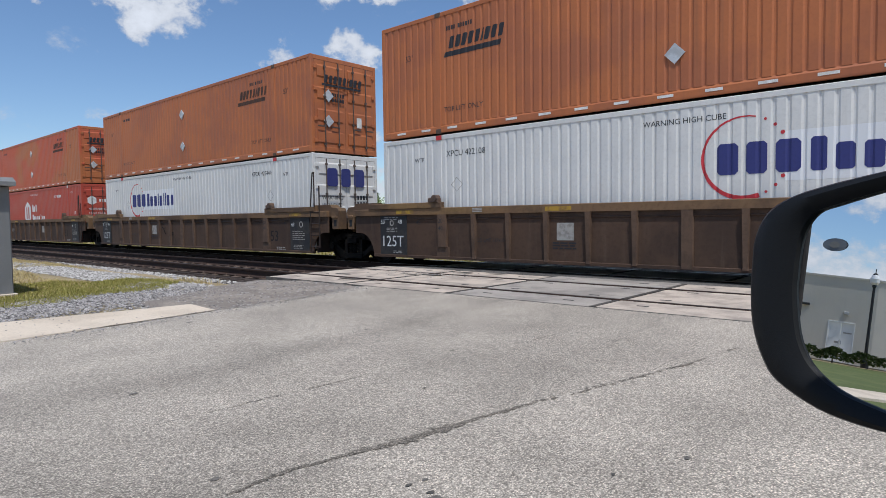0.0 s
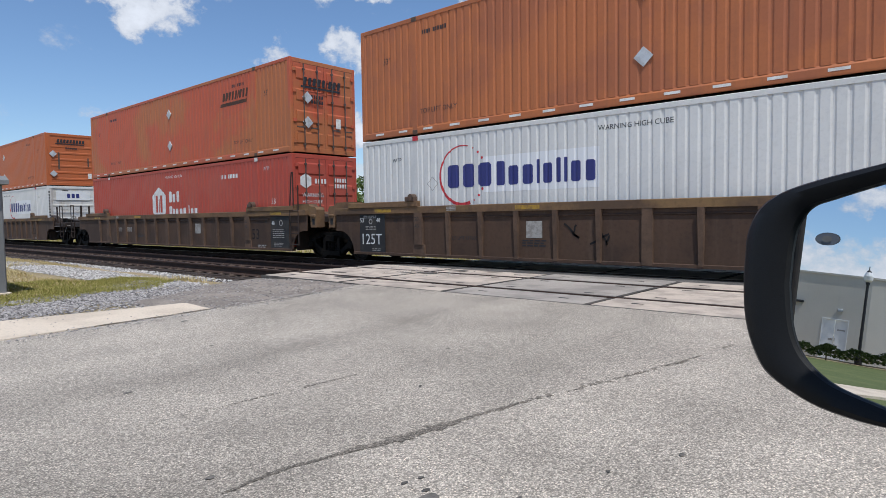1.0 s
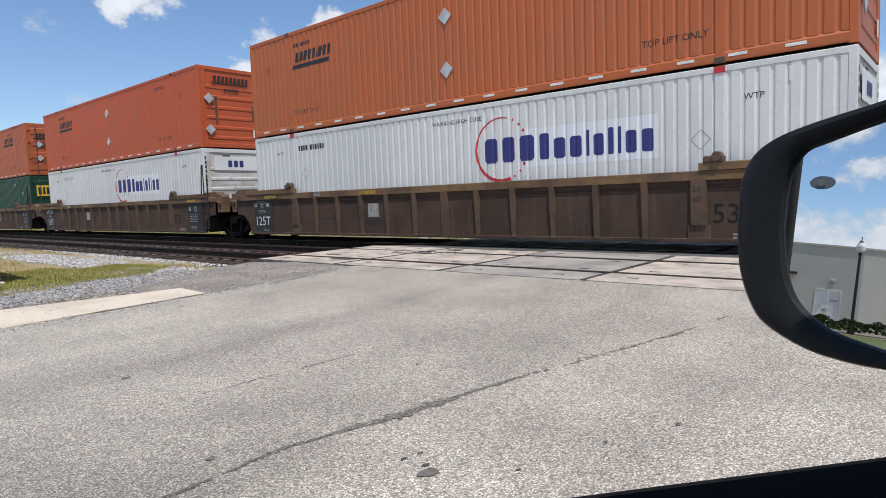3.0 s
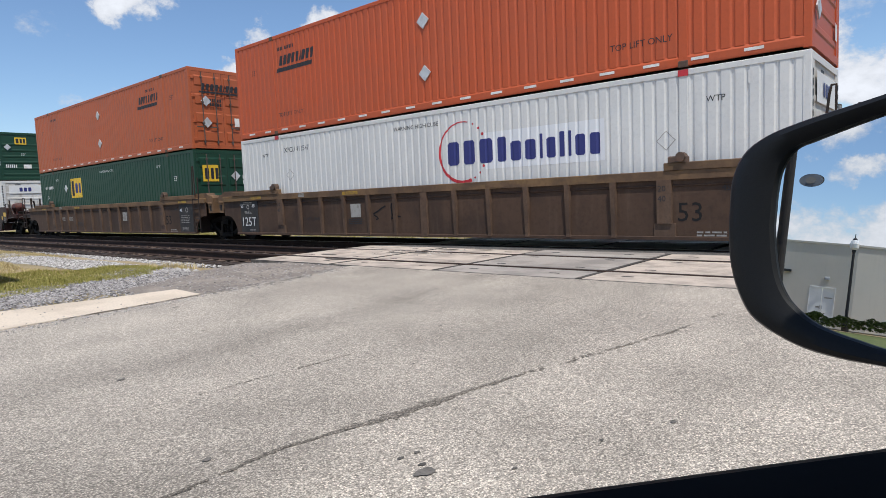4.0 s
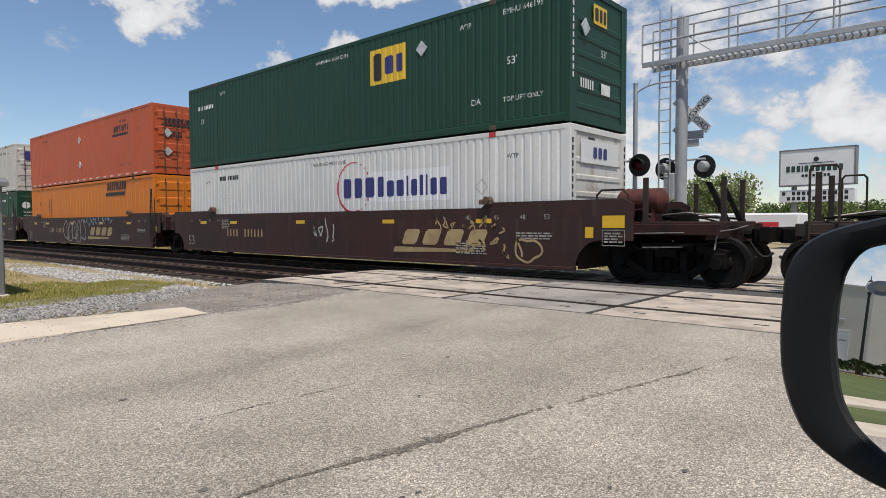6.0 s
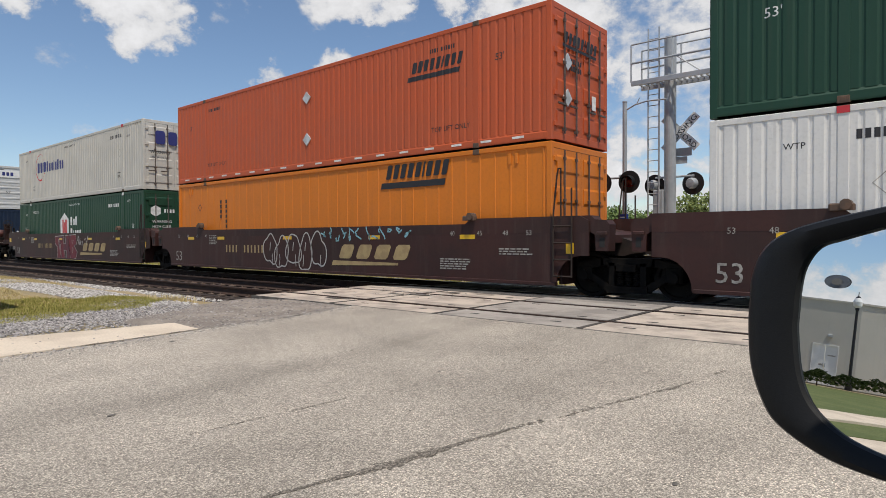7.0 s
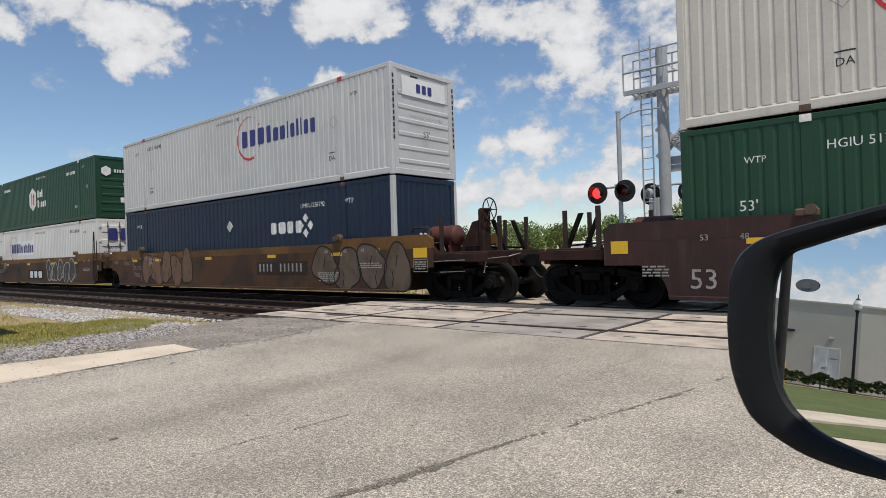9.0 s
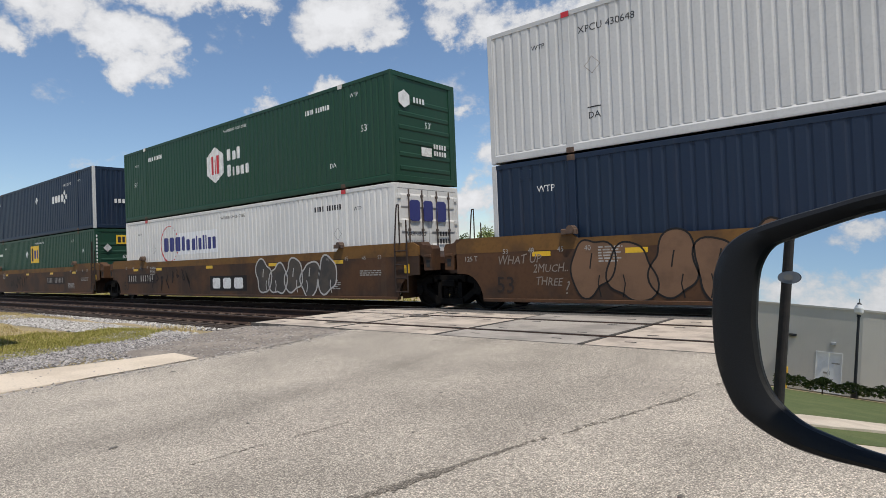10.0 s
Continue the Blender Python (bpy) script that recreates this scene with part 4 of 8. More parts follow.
def hex_box(unit, level, paint, end, label, x, z, r, bar, number=None):
    c = container(paint, end, label, unit, level)
    logo_hexagon(c, x, z, r, INK_WHITE, bar, longer=paint == "red")
    words(c, "WARNING HIGH CUBE", 0.14, INK_WHITE, x + 0.6, 2.54)
    number_bars(c, INK_WHITE, -3.6 if paint != "red" else -4.3, 2.3, 0.14)
    words(c, "WTP", 0.16, INK_WHITE, -1.6, 2.45)
    words(c, "53'", 0.26, INK_WHITE, -1.2, 1.45 if level else 1.35)
    if paint != "red":
        number_bars(c, INK_WHITE, -13.9, 2.3, 0.15, text=number)
        words(c, "WTP", 0.16, INK_WHITE, -15.1, 2.2)
        words(c, "53'", 0.26, INK_WHITE, -15.2, 1.4)
    if level:
        words(c, "DA", 0.2, INK_WHITE, -2.55, 0.62)
    for px in POSTS:
        part("white_lift_tag", shared("white_lift_tag", lambda bm: box(bm, -0.085, 0.085, -0.018, -0.004, CH - 0.13, CH - 0.01)), REFLECT_WHITE, c, at=(px, 0, 0))
    lift = 0.03 if end == "doors" else 0.01
    end_shape(c, "logo_hexagon", lambda bm: hexagon(bm, 0, 0, 0.24), INK_WHITE, 0.48, 2.2 if end == "nose" else 2.05, lift)
    end_blocks(c, INK_WHITE, 0.82, 2.15 if end == "nose" else 1.98, [0.1, 0.09, 0.09, 0.1], 0.15, lift)
    end_shape(c, "number_mark", lambda bm: [rect(bm, i * 0.11, i * 0.11 + 0.075, j * 0.19, j * 0.19 + 0.13) for i in range(5) for j in range(2)], INK_WHITE, 1.6, 1.85 if end == "doors" else 0.8, lift)
    if end == "doors":
        end_word(c, "WARNING", 0.17, INK_WHITE, 0.32, 1.55)
        end_word(c, "HIGH CUBE", 0.15, INK_WHITE, 0.32, 1.35)
    else:
        end_word(c, "53'", 0.24, INK_WHITE, 1.2, 1.5)
        end_shape(c, "data_plate", lambda bm: rect(bm, 0, 0.42, 0, 0.24), REFLECT_WHITE, 1.1, 0.75, 0.004)
    return c


def navy_box(unit, level, end, label):
    c = container("navy", end, label, unit, level, pitch=0.26, rails="cream")
    bm = bmesh.new()
    blocks(bm, [0.36, 0.42, 0.36, 0.36], 0.36, 0.04)
    mark(c, "wordmark", bm, INK_WHITE, -5.5, 1.58, 0.26)
    bm = bmesh.new()
    for dx, dy in ((0, 0.2), (0.2, 0), (0, -0.2), (-0.2, 0)):
        diamond(bm, dx * 1.1, dy * 1.1, 0.14)
    mark(c, "logo_diamond", bm, INK_WHITE, -3.7, 1.78, 0.26, 0.004)
    placard(c, -7.85, 1.94)
    number_bars(c, INK_WHITE, -3.95, 2.3, 0.14, pitch=0.26, text="UMXU 251792")
    words(c, "WTP", 0.2, INK_WHITE, -1.98, 2.3, 0.26)
    words(c, "WTP", 0.2, INK_WHITE, -15.0, 2.2, 0.26)
    end_blocks(c, INK_WHITE, 0.9, 1.2, [0.14, 0.16, 0.14, 0.14], 0.2, 0.03)
    end_shape(c, "logo_diamond", lambda bm: [diamond(bm, dx, dy, 0.09) for dx, dy in ((0, 0.1), (0.1, 0), (0, -0.1), (-0.1, 0))], INK_WHITE, 1.8, 1.3, 0.03)
    return c


UNIT_X = [19.26, 0.0, -19.42, -42.32, -61.83, -81.10, -104.32, -123.63, -142.77, -166.22, -185.46, -205.03]
LEVEL_Z = [0.234, 3.166]
MOVING = []


def load_train():
    add = MOVING.append
    fo = "faded rust-orange corrugated steel container stacked on a white container"
    wb = "white corrugated container with a red ring and blue logo"
    add(white_box(0, 0, "nose", wb, -7.9, warn=-9.0, serial=-13.95, number="XPCU 422108"))
    add(orange_box(0, 1, "faded_orange", "doors", fo))
    add(white_box(1, 0, "doors", "white corrugated container with blue-lettered rear doors in a well car", -13.36, warn=-9.18, serial=-3.4, number="XPCU 425440"))
    add(orange_box(1, 1, "faded_orange", "doors", fo))
    add(hex_box(2, 0, "red", "doors", "red corrugated steel container with a white hexagon logo", -9.2, 1.55, 0.69, PAINT["red"]))
    add(orange_box(2, 1, "patchy_orange", "doors", "faded rust-orange corrugated container stacked on a red container"))
    add(white_box(3, 0, "nose", "white container with a rust-stained ribbed nose in a well car", -7.26, warn=-8.58, serial=-13.9))
    add(orange_box(3, 1, "orange", "nose", "orange corrugated container with rust-streaked nose on a white container"))
    add(white_box(4, 0, "nose", wb, -7.7, warn=-9.21, serial=-13.85, number="XPCU 412547"))
    add(orange_box(4, 1, "red_orange", "nose", "bright red-orange corrugated container stacked on a white container"))
    add(green_box(5, 0, "doors", "dark green container with a yellow square logo in a well car", -11.95))
    add(orange_box(5, 1, "rust_orange", "doors", "red-orange corrugated container stacked on a green container"))
    add(white_box(6, 0, "nose", "white container with a ribbed nose in a graffitied maroon well car", -7.47, warn=-8.6, serial=-14.0))
    add(green_box(6, 1, "nose", "dark green container with a yellow square logo on a white container", -6.05, "EMHU 646195"))
    low = container("bright_orange", "doors", "bright orange container with narrow vertical battens", 7, 0, pitch=None, posts=False)
    logo_slanted(low, -5.14, 2.15, 2.2, pitch=50.0)
    for x in (-13.2, -12.85):
        bm = bmesh.new()
        for i in range(7 if x > -13 else 4):
            rect(bm, 0, 0.1, -i * 0.17, -i * 0.17 + 0.12)
        mark(low, "number_mark", bm, INK_BLACK, x, 2.1, 50.0, 0.006)
    bm = bmesh.new()
    arc(bm, 0.12, 0, 0.12, 0, 360, 0.03, 0.03, 4)
    mark(low, "arrow_outline", bm, INK_BLACK, -14.7, 2.0, 50.0, 0.006)
    add(low)
    add(orange_box(7, 1, "red_orange", "doors", "red-orange corrugated container stacked on an orange container"))
    add(hex_box(8, 0, "mid_green", "doors", "green corrugated container with a white hexagon logo in a well car", -9.05, 1.54, 0.67, INK_RED, "HGIU 517291"))
    add(white_box(8, 1, "doors", "off-white container with stained rear doors stacked on a green container", -13.27, 0.70, "tan_white", warn=-9.0, serial=-3.3))
    add(navy_box(9, 0, "nose", "navy blue container with white corner posts in a yellow well car"))
    add(white_box(9, 1, "nose", "white container with a ribbed nose stacked on a navy container", -7.24, 0.69, "cream", warn=-8.6, serial=-13.9, number="XPCU 430648"))
    add(white_box(10, 0, "doors", "white container with blue-lettered doors in a yellow well car", -12.98, warn=-8.49, serial=-3.3))
    add(hex_box(10, 1, "mid_green", "nose", "green corrugated container with a white hexagon logo on a white container", -8.75, 1.52, 0.64, INK_RED))
    add(green_box(11, 0, "nose", "dark green container with a yellow square logo", -9.07))
    add(navy_box(11, 1, "nose", "navy blue container with white corner posts stacked on a green container"))


load_train()

# ---------- well cars ----------
WR = 0.46
FAR_Z = -0.12  # the far track lies a little lower than the near one
MID = CW / 2
SPIN = []


def b_side_sheet(e0, e1, ribbed):
    """One side plate; e0 and e1: its reach past the container at the trailing and leading end, arched over the wheels."""
    def build(bm):
        a, b = -CL - e0, e1
        def arch(sign, base):
            out = []
            for k in range(7):
                an = math.pi / 2 * k / 6
                out.append((base + sign * 0.55 * (1 - math.cos(an)), 0.12 + 0.62 * math.sin(an)))
            return out
        right = arch(1, 0.22)
        left = arch(-1, -CL - 0.22)
        pts = [p for p in left[::-1]] + [p for p in right]
        pts = [(a, 0.74)] + pts + [(b, 0.74), (b, 1.22), (a, 1.22)]
        prism(bm, pts, 1, -0.01, 0.02)
    return build


def b_rib(bm):
    """A side post that narrows downwards to a small foot."""
    for z0, z1, w0, w1, d0, d1 in ((0.16, 0.22, 0.055, 0.045, 0.06, 0.055), (0.22, 1.2, 0.045, 0.065, 0.055, 0.085)):
        vs = [bm.verts.new((x * w, -y * d, z)) for z, w, d in ((z0, w0, d0), (z1, w1, d1)) for x, y in ((-1, 0), (-0.85, 1), (0.85, 1), (1, 0))]
        for q in ((0, 1, 5, 4), (1, 2, 6, 5), (2, 3, 7, 6), (3, 0, 4, 7), (0, 3, 2, 1), (4, 5, 6, 7)):
            bm.faces.new([vs[i] for i in q])


def b_wide_post(bm):
    prism(bm, [(-0.14, 0.0), (-0.13, -0.06), (0.13, -0.06), (0.14, 0.0)], 2, 0.42, 1.2)
    prism(bm, [(-0.2, 0.0), (-0.19, -0.03), (0.19, -0.03), (0.2, 0.0)], 2, 0.125, 0.42)


def b_middle_post(bm):
    prism(bm, [(-0.11, 0.0), (-0.1, -0.05), (0.1, -0.05), (0.11, 0.0)], 2, 0.14, 1.2)


def b_ledge(bm):
    prism(bm, [(-0.022, 1.085), (-0.022, 1.1), (0.0, 1.12), (0.0, 1.07)], 0, -CL + 1.05, -1.05)


def b_chord(e0, e1):
    def build(bm):
        bevel_box(bm, -CL - e0, e1, -0.065, 0.06, 1.20, 1.365, 0.012)
    return build


def b_low_chord(bm):
    bevel_box(bm, -CL - 0.2, 0.2, -0.045, 0.10, 0.12, 0.19, 0.01)


def b_guide(bm):
    bevel_box(bm, -2.25, 0.35, -0.085, 0.05, 1.365, 1.5, 0.012)


def b_latch(bm):
    bevel_box(bm, -0.17, 0.17, -0.10, 0.04, 0.0, 0.11, 0.02)
    rod(bm, (0.06, -0.13, 0.09), (0.06, 0.04, 0.09), 0.085, 10)


def b_smooth_top(e0, e1):
    def build(bm):
        a, b = -CL - e0, e1
        pts = [(a, 1.2), (b, 1.2), (b, 1.44), (b - 0.2, 1.54), (-2.0, 1.54), (-2.15, 1.42), (-CL + 2.15, 1.42), (-CL + 2.0, 1.54), (a + 0.2, 1.54), (a, 1.44)]
        prism(bm, pts, 1, -0.013, 0.05)
    return build


def b_floor_beam(bm):
    box(bm, 0, 0.35, -1.38, 1.38, 0.17, 0.235)


def b_bulkhead(bm):
    box(bm, 0.0, 0.06, -1.36, 1.36, 0.14, 1.15)
    prism(bm, [(0.06, 1.0), (1.0, 1.0), (1.0, 1.16), (0.06, 1.3)], 1, -1.1, 1.1)


def b_link_end(bm):
    """Sloping centre casting that reaches over the shared truck."""
    prism(bm, [(0.3, 0.78), (1.25, 0.72), (1.45, 0.78), (1.45, 1.02), (0.9, 1.2), (0.3, 1.32)], 1, -0.55, 0.55)


def b_side_bearing(bm):
    """Heavy cast arm with a hooked end over the truck's side frame."""
    prism(bm, [(0.25, 1.24), (0.92, 1.24), (1.06, 1.16), (1.08, 0.84), (1.34, 0.84), (1.36, 1.36), (1.3, 1.44), (1.06, 1.46), (0.98, 1.54), (0.25, 1.54)], 1, -0.15, 0.15)
    bevel_box(bm, 1.1, 1.32, -0.19, 0.19, 1.16, 1.22, 0.015)


def b_casting_slot(bm):
    bevel_box(bm, 1.16, 1.27, -0.156, -0.15, 0.92, 1.1, 0.002)


def b_tall_ladder(bm):
    """Ladder at a car's end: rungs below, two grab posts above."""
    pipe(bm, [(-0.22, 0, 0.3), (-0.22, 0, 1.5), (-0.13, 0, 2.35), (-0.1, 0, 2.5), (-0.04, 0, 2.5), (-0.04, 0, 1.5)], 0.02, 6)
    pipe(bm, [(0.2, 0, 0.3), (0.2, 0, 2.1)], 0.02, 6)
    for z in (0.32, 0.66, 1.0, 1.34):
        pipe(bm, [(-0.22, 0, z), (0.2, 0, z)], 0.018, 6)


def b_deck(bm):
    """Platform and stub sill over a full truck at a coupled end."""
    box(bm, 0.25, 3.0, -0.42, 0.42, 0.72, 1.02)
    bevel_box(bm, 0.25, 2.85, -1.32, 1.32, 1.0, 1.1, 0.02)
    box(bm, 2.72, 2.86, -1.36, 1.36, 0.78, 1.04)
    for y in (-1.42, 1.30):
        bevel_box(bm, 1.1, 2.95, y, y + 0.12, 0.86, 1.06, 0.015)
    prism(bm, [(0.3, 1.1), (1.25, 1.1), (1.1, 1.3), (0.3, 1.5)], 1, -1.25, -0.95)
    prism(bm, [(0.3, 1.1), (1.25, 1.1), (1.1, 1.3), (0.3, 1.5)], 1, 0.95, 1.25)


def b_coupler(bm):
    rod(bm, (2.9, 0, 0.86), (3.2, 0, 0.86), 0.09, 10)
    bevel_box(bm, 3.15, 3.44, -0.17, 0.15, 0.70, 1.0, 0.05)
    prism(bm, [(3.30, -0.22), (3.55, -0.18), (3.55, -0.02), (3.38, -0.02)], 2, 0.72, 0.99)


def b_hose(bm):
    pts = [(2.9 + 0.09 * i, 0.45 + 0.03 * i, 0.82 - 0.42 * math.sin(math.pi * min(i, 5) / 7)) for i in range(6)]
    pipe(bm, pts, 0.028, 6)
    pipe(bm, [(x, -y, z - 0.03) for x, y, z in pts], 0.022, 6)


def b_grab(bm):
    """A tall hand rail: two posts joined at the top, with rungs below."""
    pipe(bm, [(-0.2, 0, 0.32), (-0.2, 0, 1.9), (-0.15, 0, 1.96), (0.15, 0, 1.96), (0.2, 0, 1.9), (0.2, 0, 0.32)], 0.02, 6)
    for z in (0.34, 0.62, 0.9):
        pipe(bm, [(-0.2, 0, z), (0.2, 0, z)], 0.018, 6)


def b_stanchion(bm):
    box(bm, -0.045, 0.045, -0.03, 0.03, 1.0, 1.92)
    box(bm, -0.06, 0.06, -0.045, 0.045, 1.0, 1.14)


def b_brake_wheel(bm):
    n = 20
    for i in range(n):
        a, c = 2 * math.pi * i / n, 2 * math.pi * (i + 1) / n
        rod(bm, (0, 0.27 * math.cos(a), 0.27 * math.sin(a)), (0, 0.27 * math.cos(c), 0.27 * math.sin(c)), 0.017, 5)
    for i in range(6):
        a = math.pi / 3 * i
        rod(bm, (0, 0, 0), (0.02, 0.27 * math.cos(a), 0.27 * math.sin(a)), 0.012, 5)
    rod(bm, (-0.15, 0, 0), (0.03, 0, 0), 0.04, 8)


def b_brake_stand(bm):
    bevel_box(bm, -0.16, 0.02, -0.16, 0.16, 1.08, 2.12, 0.04)
    prism(bm, [(-0.75, 1.08), (-0.1, 1.08), (-0.1, 1.85), (-0.35, 1.8)], 1, -0.12, 0.12)


def b_tank(bm):
    lathe(bm, [(0.0, -0.5), (0.16, -0.47), (0.25, -0.38), (0.25, 0.38), (0.16, 0.47), (0.0, 0.5)], "x", 18)
    for x in (-0.28, 0.28):
        box(bm, x - 0.03, x + 0.03, -0.2, 0.2, -0.42, -0.05)


def b_cylinder(bm):
    lathe(bm, [(0.0, -0.3), (0.13, -0.28), (0.13, 0.1), (0.07, 0.14), (0.03, 0.15), (0.03, 0.5), (0.0, 0.5)], "x", 14)


BRAKE_PIPES = (([(0.2, -1.35, 0.62), (0.9, -1.3, 0.66), (1.7, -1.38, 0.58), (2.6, -1.36, 0.7), (3.0, -1.0, 0.72)], 0.016),
               ([(0.3, -0.6, 1.18), (1.2, -0.62, 1.2), (2.4, -0.5, 1.16), (2.9, -0.3, 1.0)], 0.02), ([(0.4, 0.5, 1.2), (1.5, 0.55, 1.22), (2.7, 0.6, 1.15)], 0.025))
VALVES = ((1.0, 1.3, -0.95, -0.7, 1.1, 1.32), (2.1, 2.4, -1.1, -0.8, 1.1, 1.25), (1.5, 1.7, 0.2, 0.45, 1.1, 1.38))


def b_rail_loop(bm):
    pipe(bm, [(0.3, 0, 1.3), (0.3, 0, 1.62), (0.4, 0, 1.72), (0.85, 0, 1.72), (0.95, 0, 1.62), (0.95, 0, 1.1)], 0.022, 6)


def b_angled_post(bm):
    prism(bm, [(-0.05, 1.05), (0.05, 1.05), (-0.32, 1.85), (-0.42, 1.85)], 1, -0.035, 0.035)


def b_sideframe(bm):
    """Cast truck side: arched top member, sloping lower members, pedestals and spring seat."""
    t = 0.09
    def bar(a, c, w, d=t):
        a, c = Vector((a[0], 0, a[1])), Vector((c[0], 0, c[1]))
        n = (c - a).normalized()
        s = Vector((-n.z, 0, n.x)) * w / 2
        vs = [bm.verts.new(p + o + Vector((0, y, 0))) for y in (-d, d) for p, o in ((a, s), (a, -s), (c, -s), (c, s))]
        for q in ((0, 1, 2, 3), (7, 6, 5, 4), (0, 4, 5, 1), (1, 5, 6, 2), (2, 6, 7, 3), (3, 7, 4, 0)):
            bm.faces.new([vs[i] for i in q])
    bar((-1.08, 0.62), (-0.5, 0.74), 0.15)
    bar((-0.55, 0.74), (0.55, 0.74), 0.15)
    bar((0.5, 0.74), (1.08, 0.62), 0.15)
    bar((-0.92, 0.55), (-0.36, 0.2), 0.13)
    bar((0.92, 0.55), (0.36, 0.2), 0.13)
    bar((-0.42, 0.2), (0.42, 0.2), 0.13, 0.13)
    bar((-0.32, 0.2), (-0.32, 0.72), 0.12)
    bar((0.32, 0.2), (0.32, 0.72), 0.12)
    for x in (-0.91, 0.91):
        bevel_box(bm, x - 0.16, x + 0.16, -0.11, 0.11, 0.38, 0.66, 0.03)
        rod(bm, (x, -0.17, WR), (x, 0.1, WR), 0.11, 12)


def b_spring(bm):
    prof = []
    for k in range(7):
        z = 0.27 + 0.045 * k
        prof += [(0.055, z), (0.078, z + 0.012), (0.078, z + 0.026), (0.055, z + 0.036)]
    lathe(bm, prof, "z", 12)


def b_bolster(bm):
    prism(bm, [(-1.15, 0.56), (-0.4, 0.46), (0.4, 0.46), (1.15, 0.56), (1.15, 0.7), (0.4, 0.78), (-0.4, 0.78), (-1.15, 0.7)], 0, -0.2, 0.2)


def b_wheelset(bm):
    rod(bm, (0, -1.05, 0), (0, 1.05, 0), 0.085, 12)
    for s in (-1, 1):
        prof = [(0.10, 0.62), (0.16, 0.655), (0.37, 0.665), (0.385, 0.645), (0.487, 0.645), (0.485, 0.675), (0.462, 0.69), (WR, 0.77), (0.39, 0.775), (0.37, 0.735), (0.17, 0.73), (0.13, 0.80), (0.10, 0.80)]
        lathe(bm, [(r, s * y) for r, y in prof], "y", 36)
        for i in range(4):
            a = math.pi / 2 * i + 0.3
            rod(bm, (0.27 * math.cos(a), s * 0.73, 0.27 * math.sin(a)), (0.27 * math.cos(a), s * 0.745, 0.27 * math.sin(a)), 0.035, 8)


def truck(car, x):
    t = part("truck", shared("bolster", b_bolster), TRUCK_DARK, car, "greasy cast-steel wheel truck, blackened for the shade under the car", at=(x, 0, FAR_Z))
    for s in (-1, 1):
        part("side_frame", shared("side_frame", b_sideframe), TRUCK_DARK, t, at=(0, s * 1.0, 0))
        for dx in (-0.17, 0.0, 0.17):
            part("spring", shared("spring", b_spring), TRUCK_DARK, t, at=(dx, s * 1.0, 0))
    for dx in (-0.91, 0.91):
        SPIN.append(part("wheelset", shared("wheelset", b_wheelset, True), WHEEL_STEEL, t, "steel wheels on an axle, darkened for the shade under the car", at=(dx, 0, WR)))


def stencil(car, text, size, ink, x, z, y=-1.5):
    bm = text_bm(text, size)
    for v in bm.verts:
        v.co = Vector((x + v.co.x, y, z + v.co.y))
    pieces("letter", bm, ink, car)


def flat(car, name, draw, ink, x, z, y=-1.4965):
    bm = bmesh.new()
    draw(bm)
    for v in bm.verts:
        v.co = Vector((x + v.co.x, y, z + v.co.y))
    if name in SPLIT:
        return pieces(name, bm, ink, car)
    ob = part(name, bm, ink, car)
    return tagged(ob, kind="stuff") if name == "stencil_mark" else ob


def bars(bm, rows, w, h=0.03, step=0.055, seed=0):
    rng = random.Random(seed)
    for i in range(rows):
        u = 0.0
        while u < w * rng.uniform(0.75, 1.0):
            d = rng.uniform(0.06, 0.18)
            rect(bm, u, min(u + d, w), -i * step, -i * step + h)
            u += d + 0.03


def ribbon(bm, pts, w, closed=False):
    """A flat painted line through points."""
    n = len(pts)
    rings = []
    for i, p in enumerate(pts):
        a = pts[(i - 1) % n] if closed or i else pts[0]
        c = pts[(i + 1) % n] if closed or i < n - 1 else pts[-1]
        d = Vector((c[0] - a[0], c[1] - a[1])).normalized()
        o = Vector((-d.y, d.x)) * w / 2
        rings.append([bm.verts.new((p[0] + s * o.x, p[1] + s * o.y, 0)) for s in (-1, 1)])
    for i in range(n if closed else n - 1):
        A, B = rings[i], rings[(i + 1) % n]
        bm.faces.new((A[0], A[1], B[1], B[0]))


def blob_outline(cx, cy, rx, ry, seed, n=40):
    rng = random.Random(seed)
    ph = [rng.uniform(0, 6.28) for _ in range(4)]
    out = []
    for i in range(n):
        a = 2 * math.pi * i / n
        k = 1 + 0.13 * math.sin(2 * a + ph[0]) + 0.10 * math.sin(3 * a + ph[1]) + 0.05 * math.sin(5 * a + ph[2])
        out.append((cx + rx * k * math.cos(a), cy + ry * k * math.sin(a)))
    return out


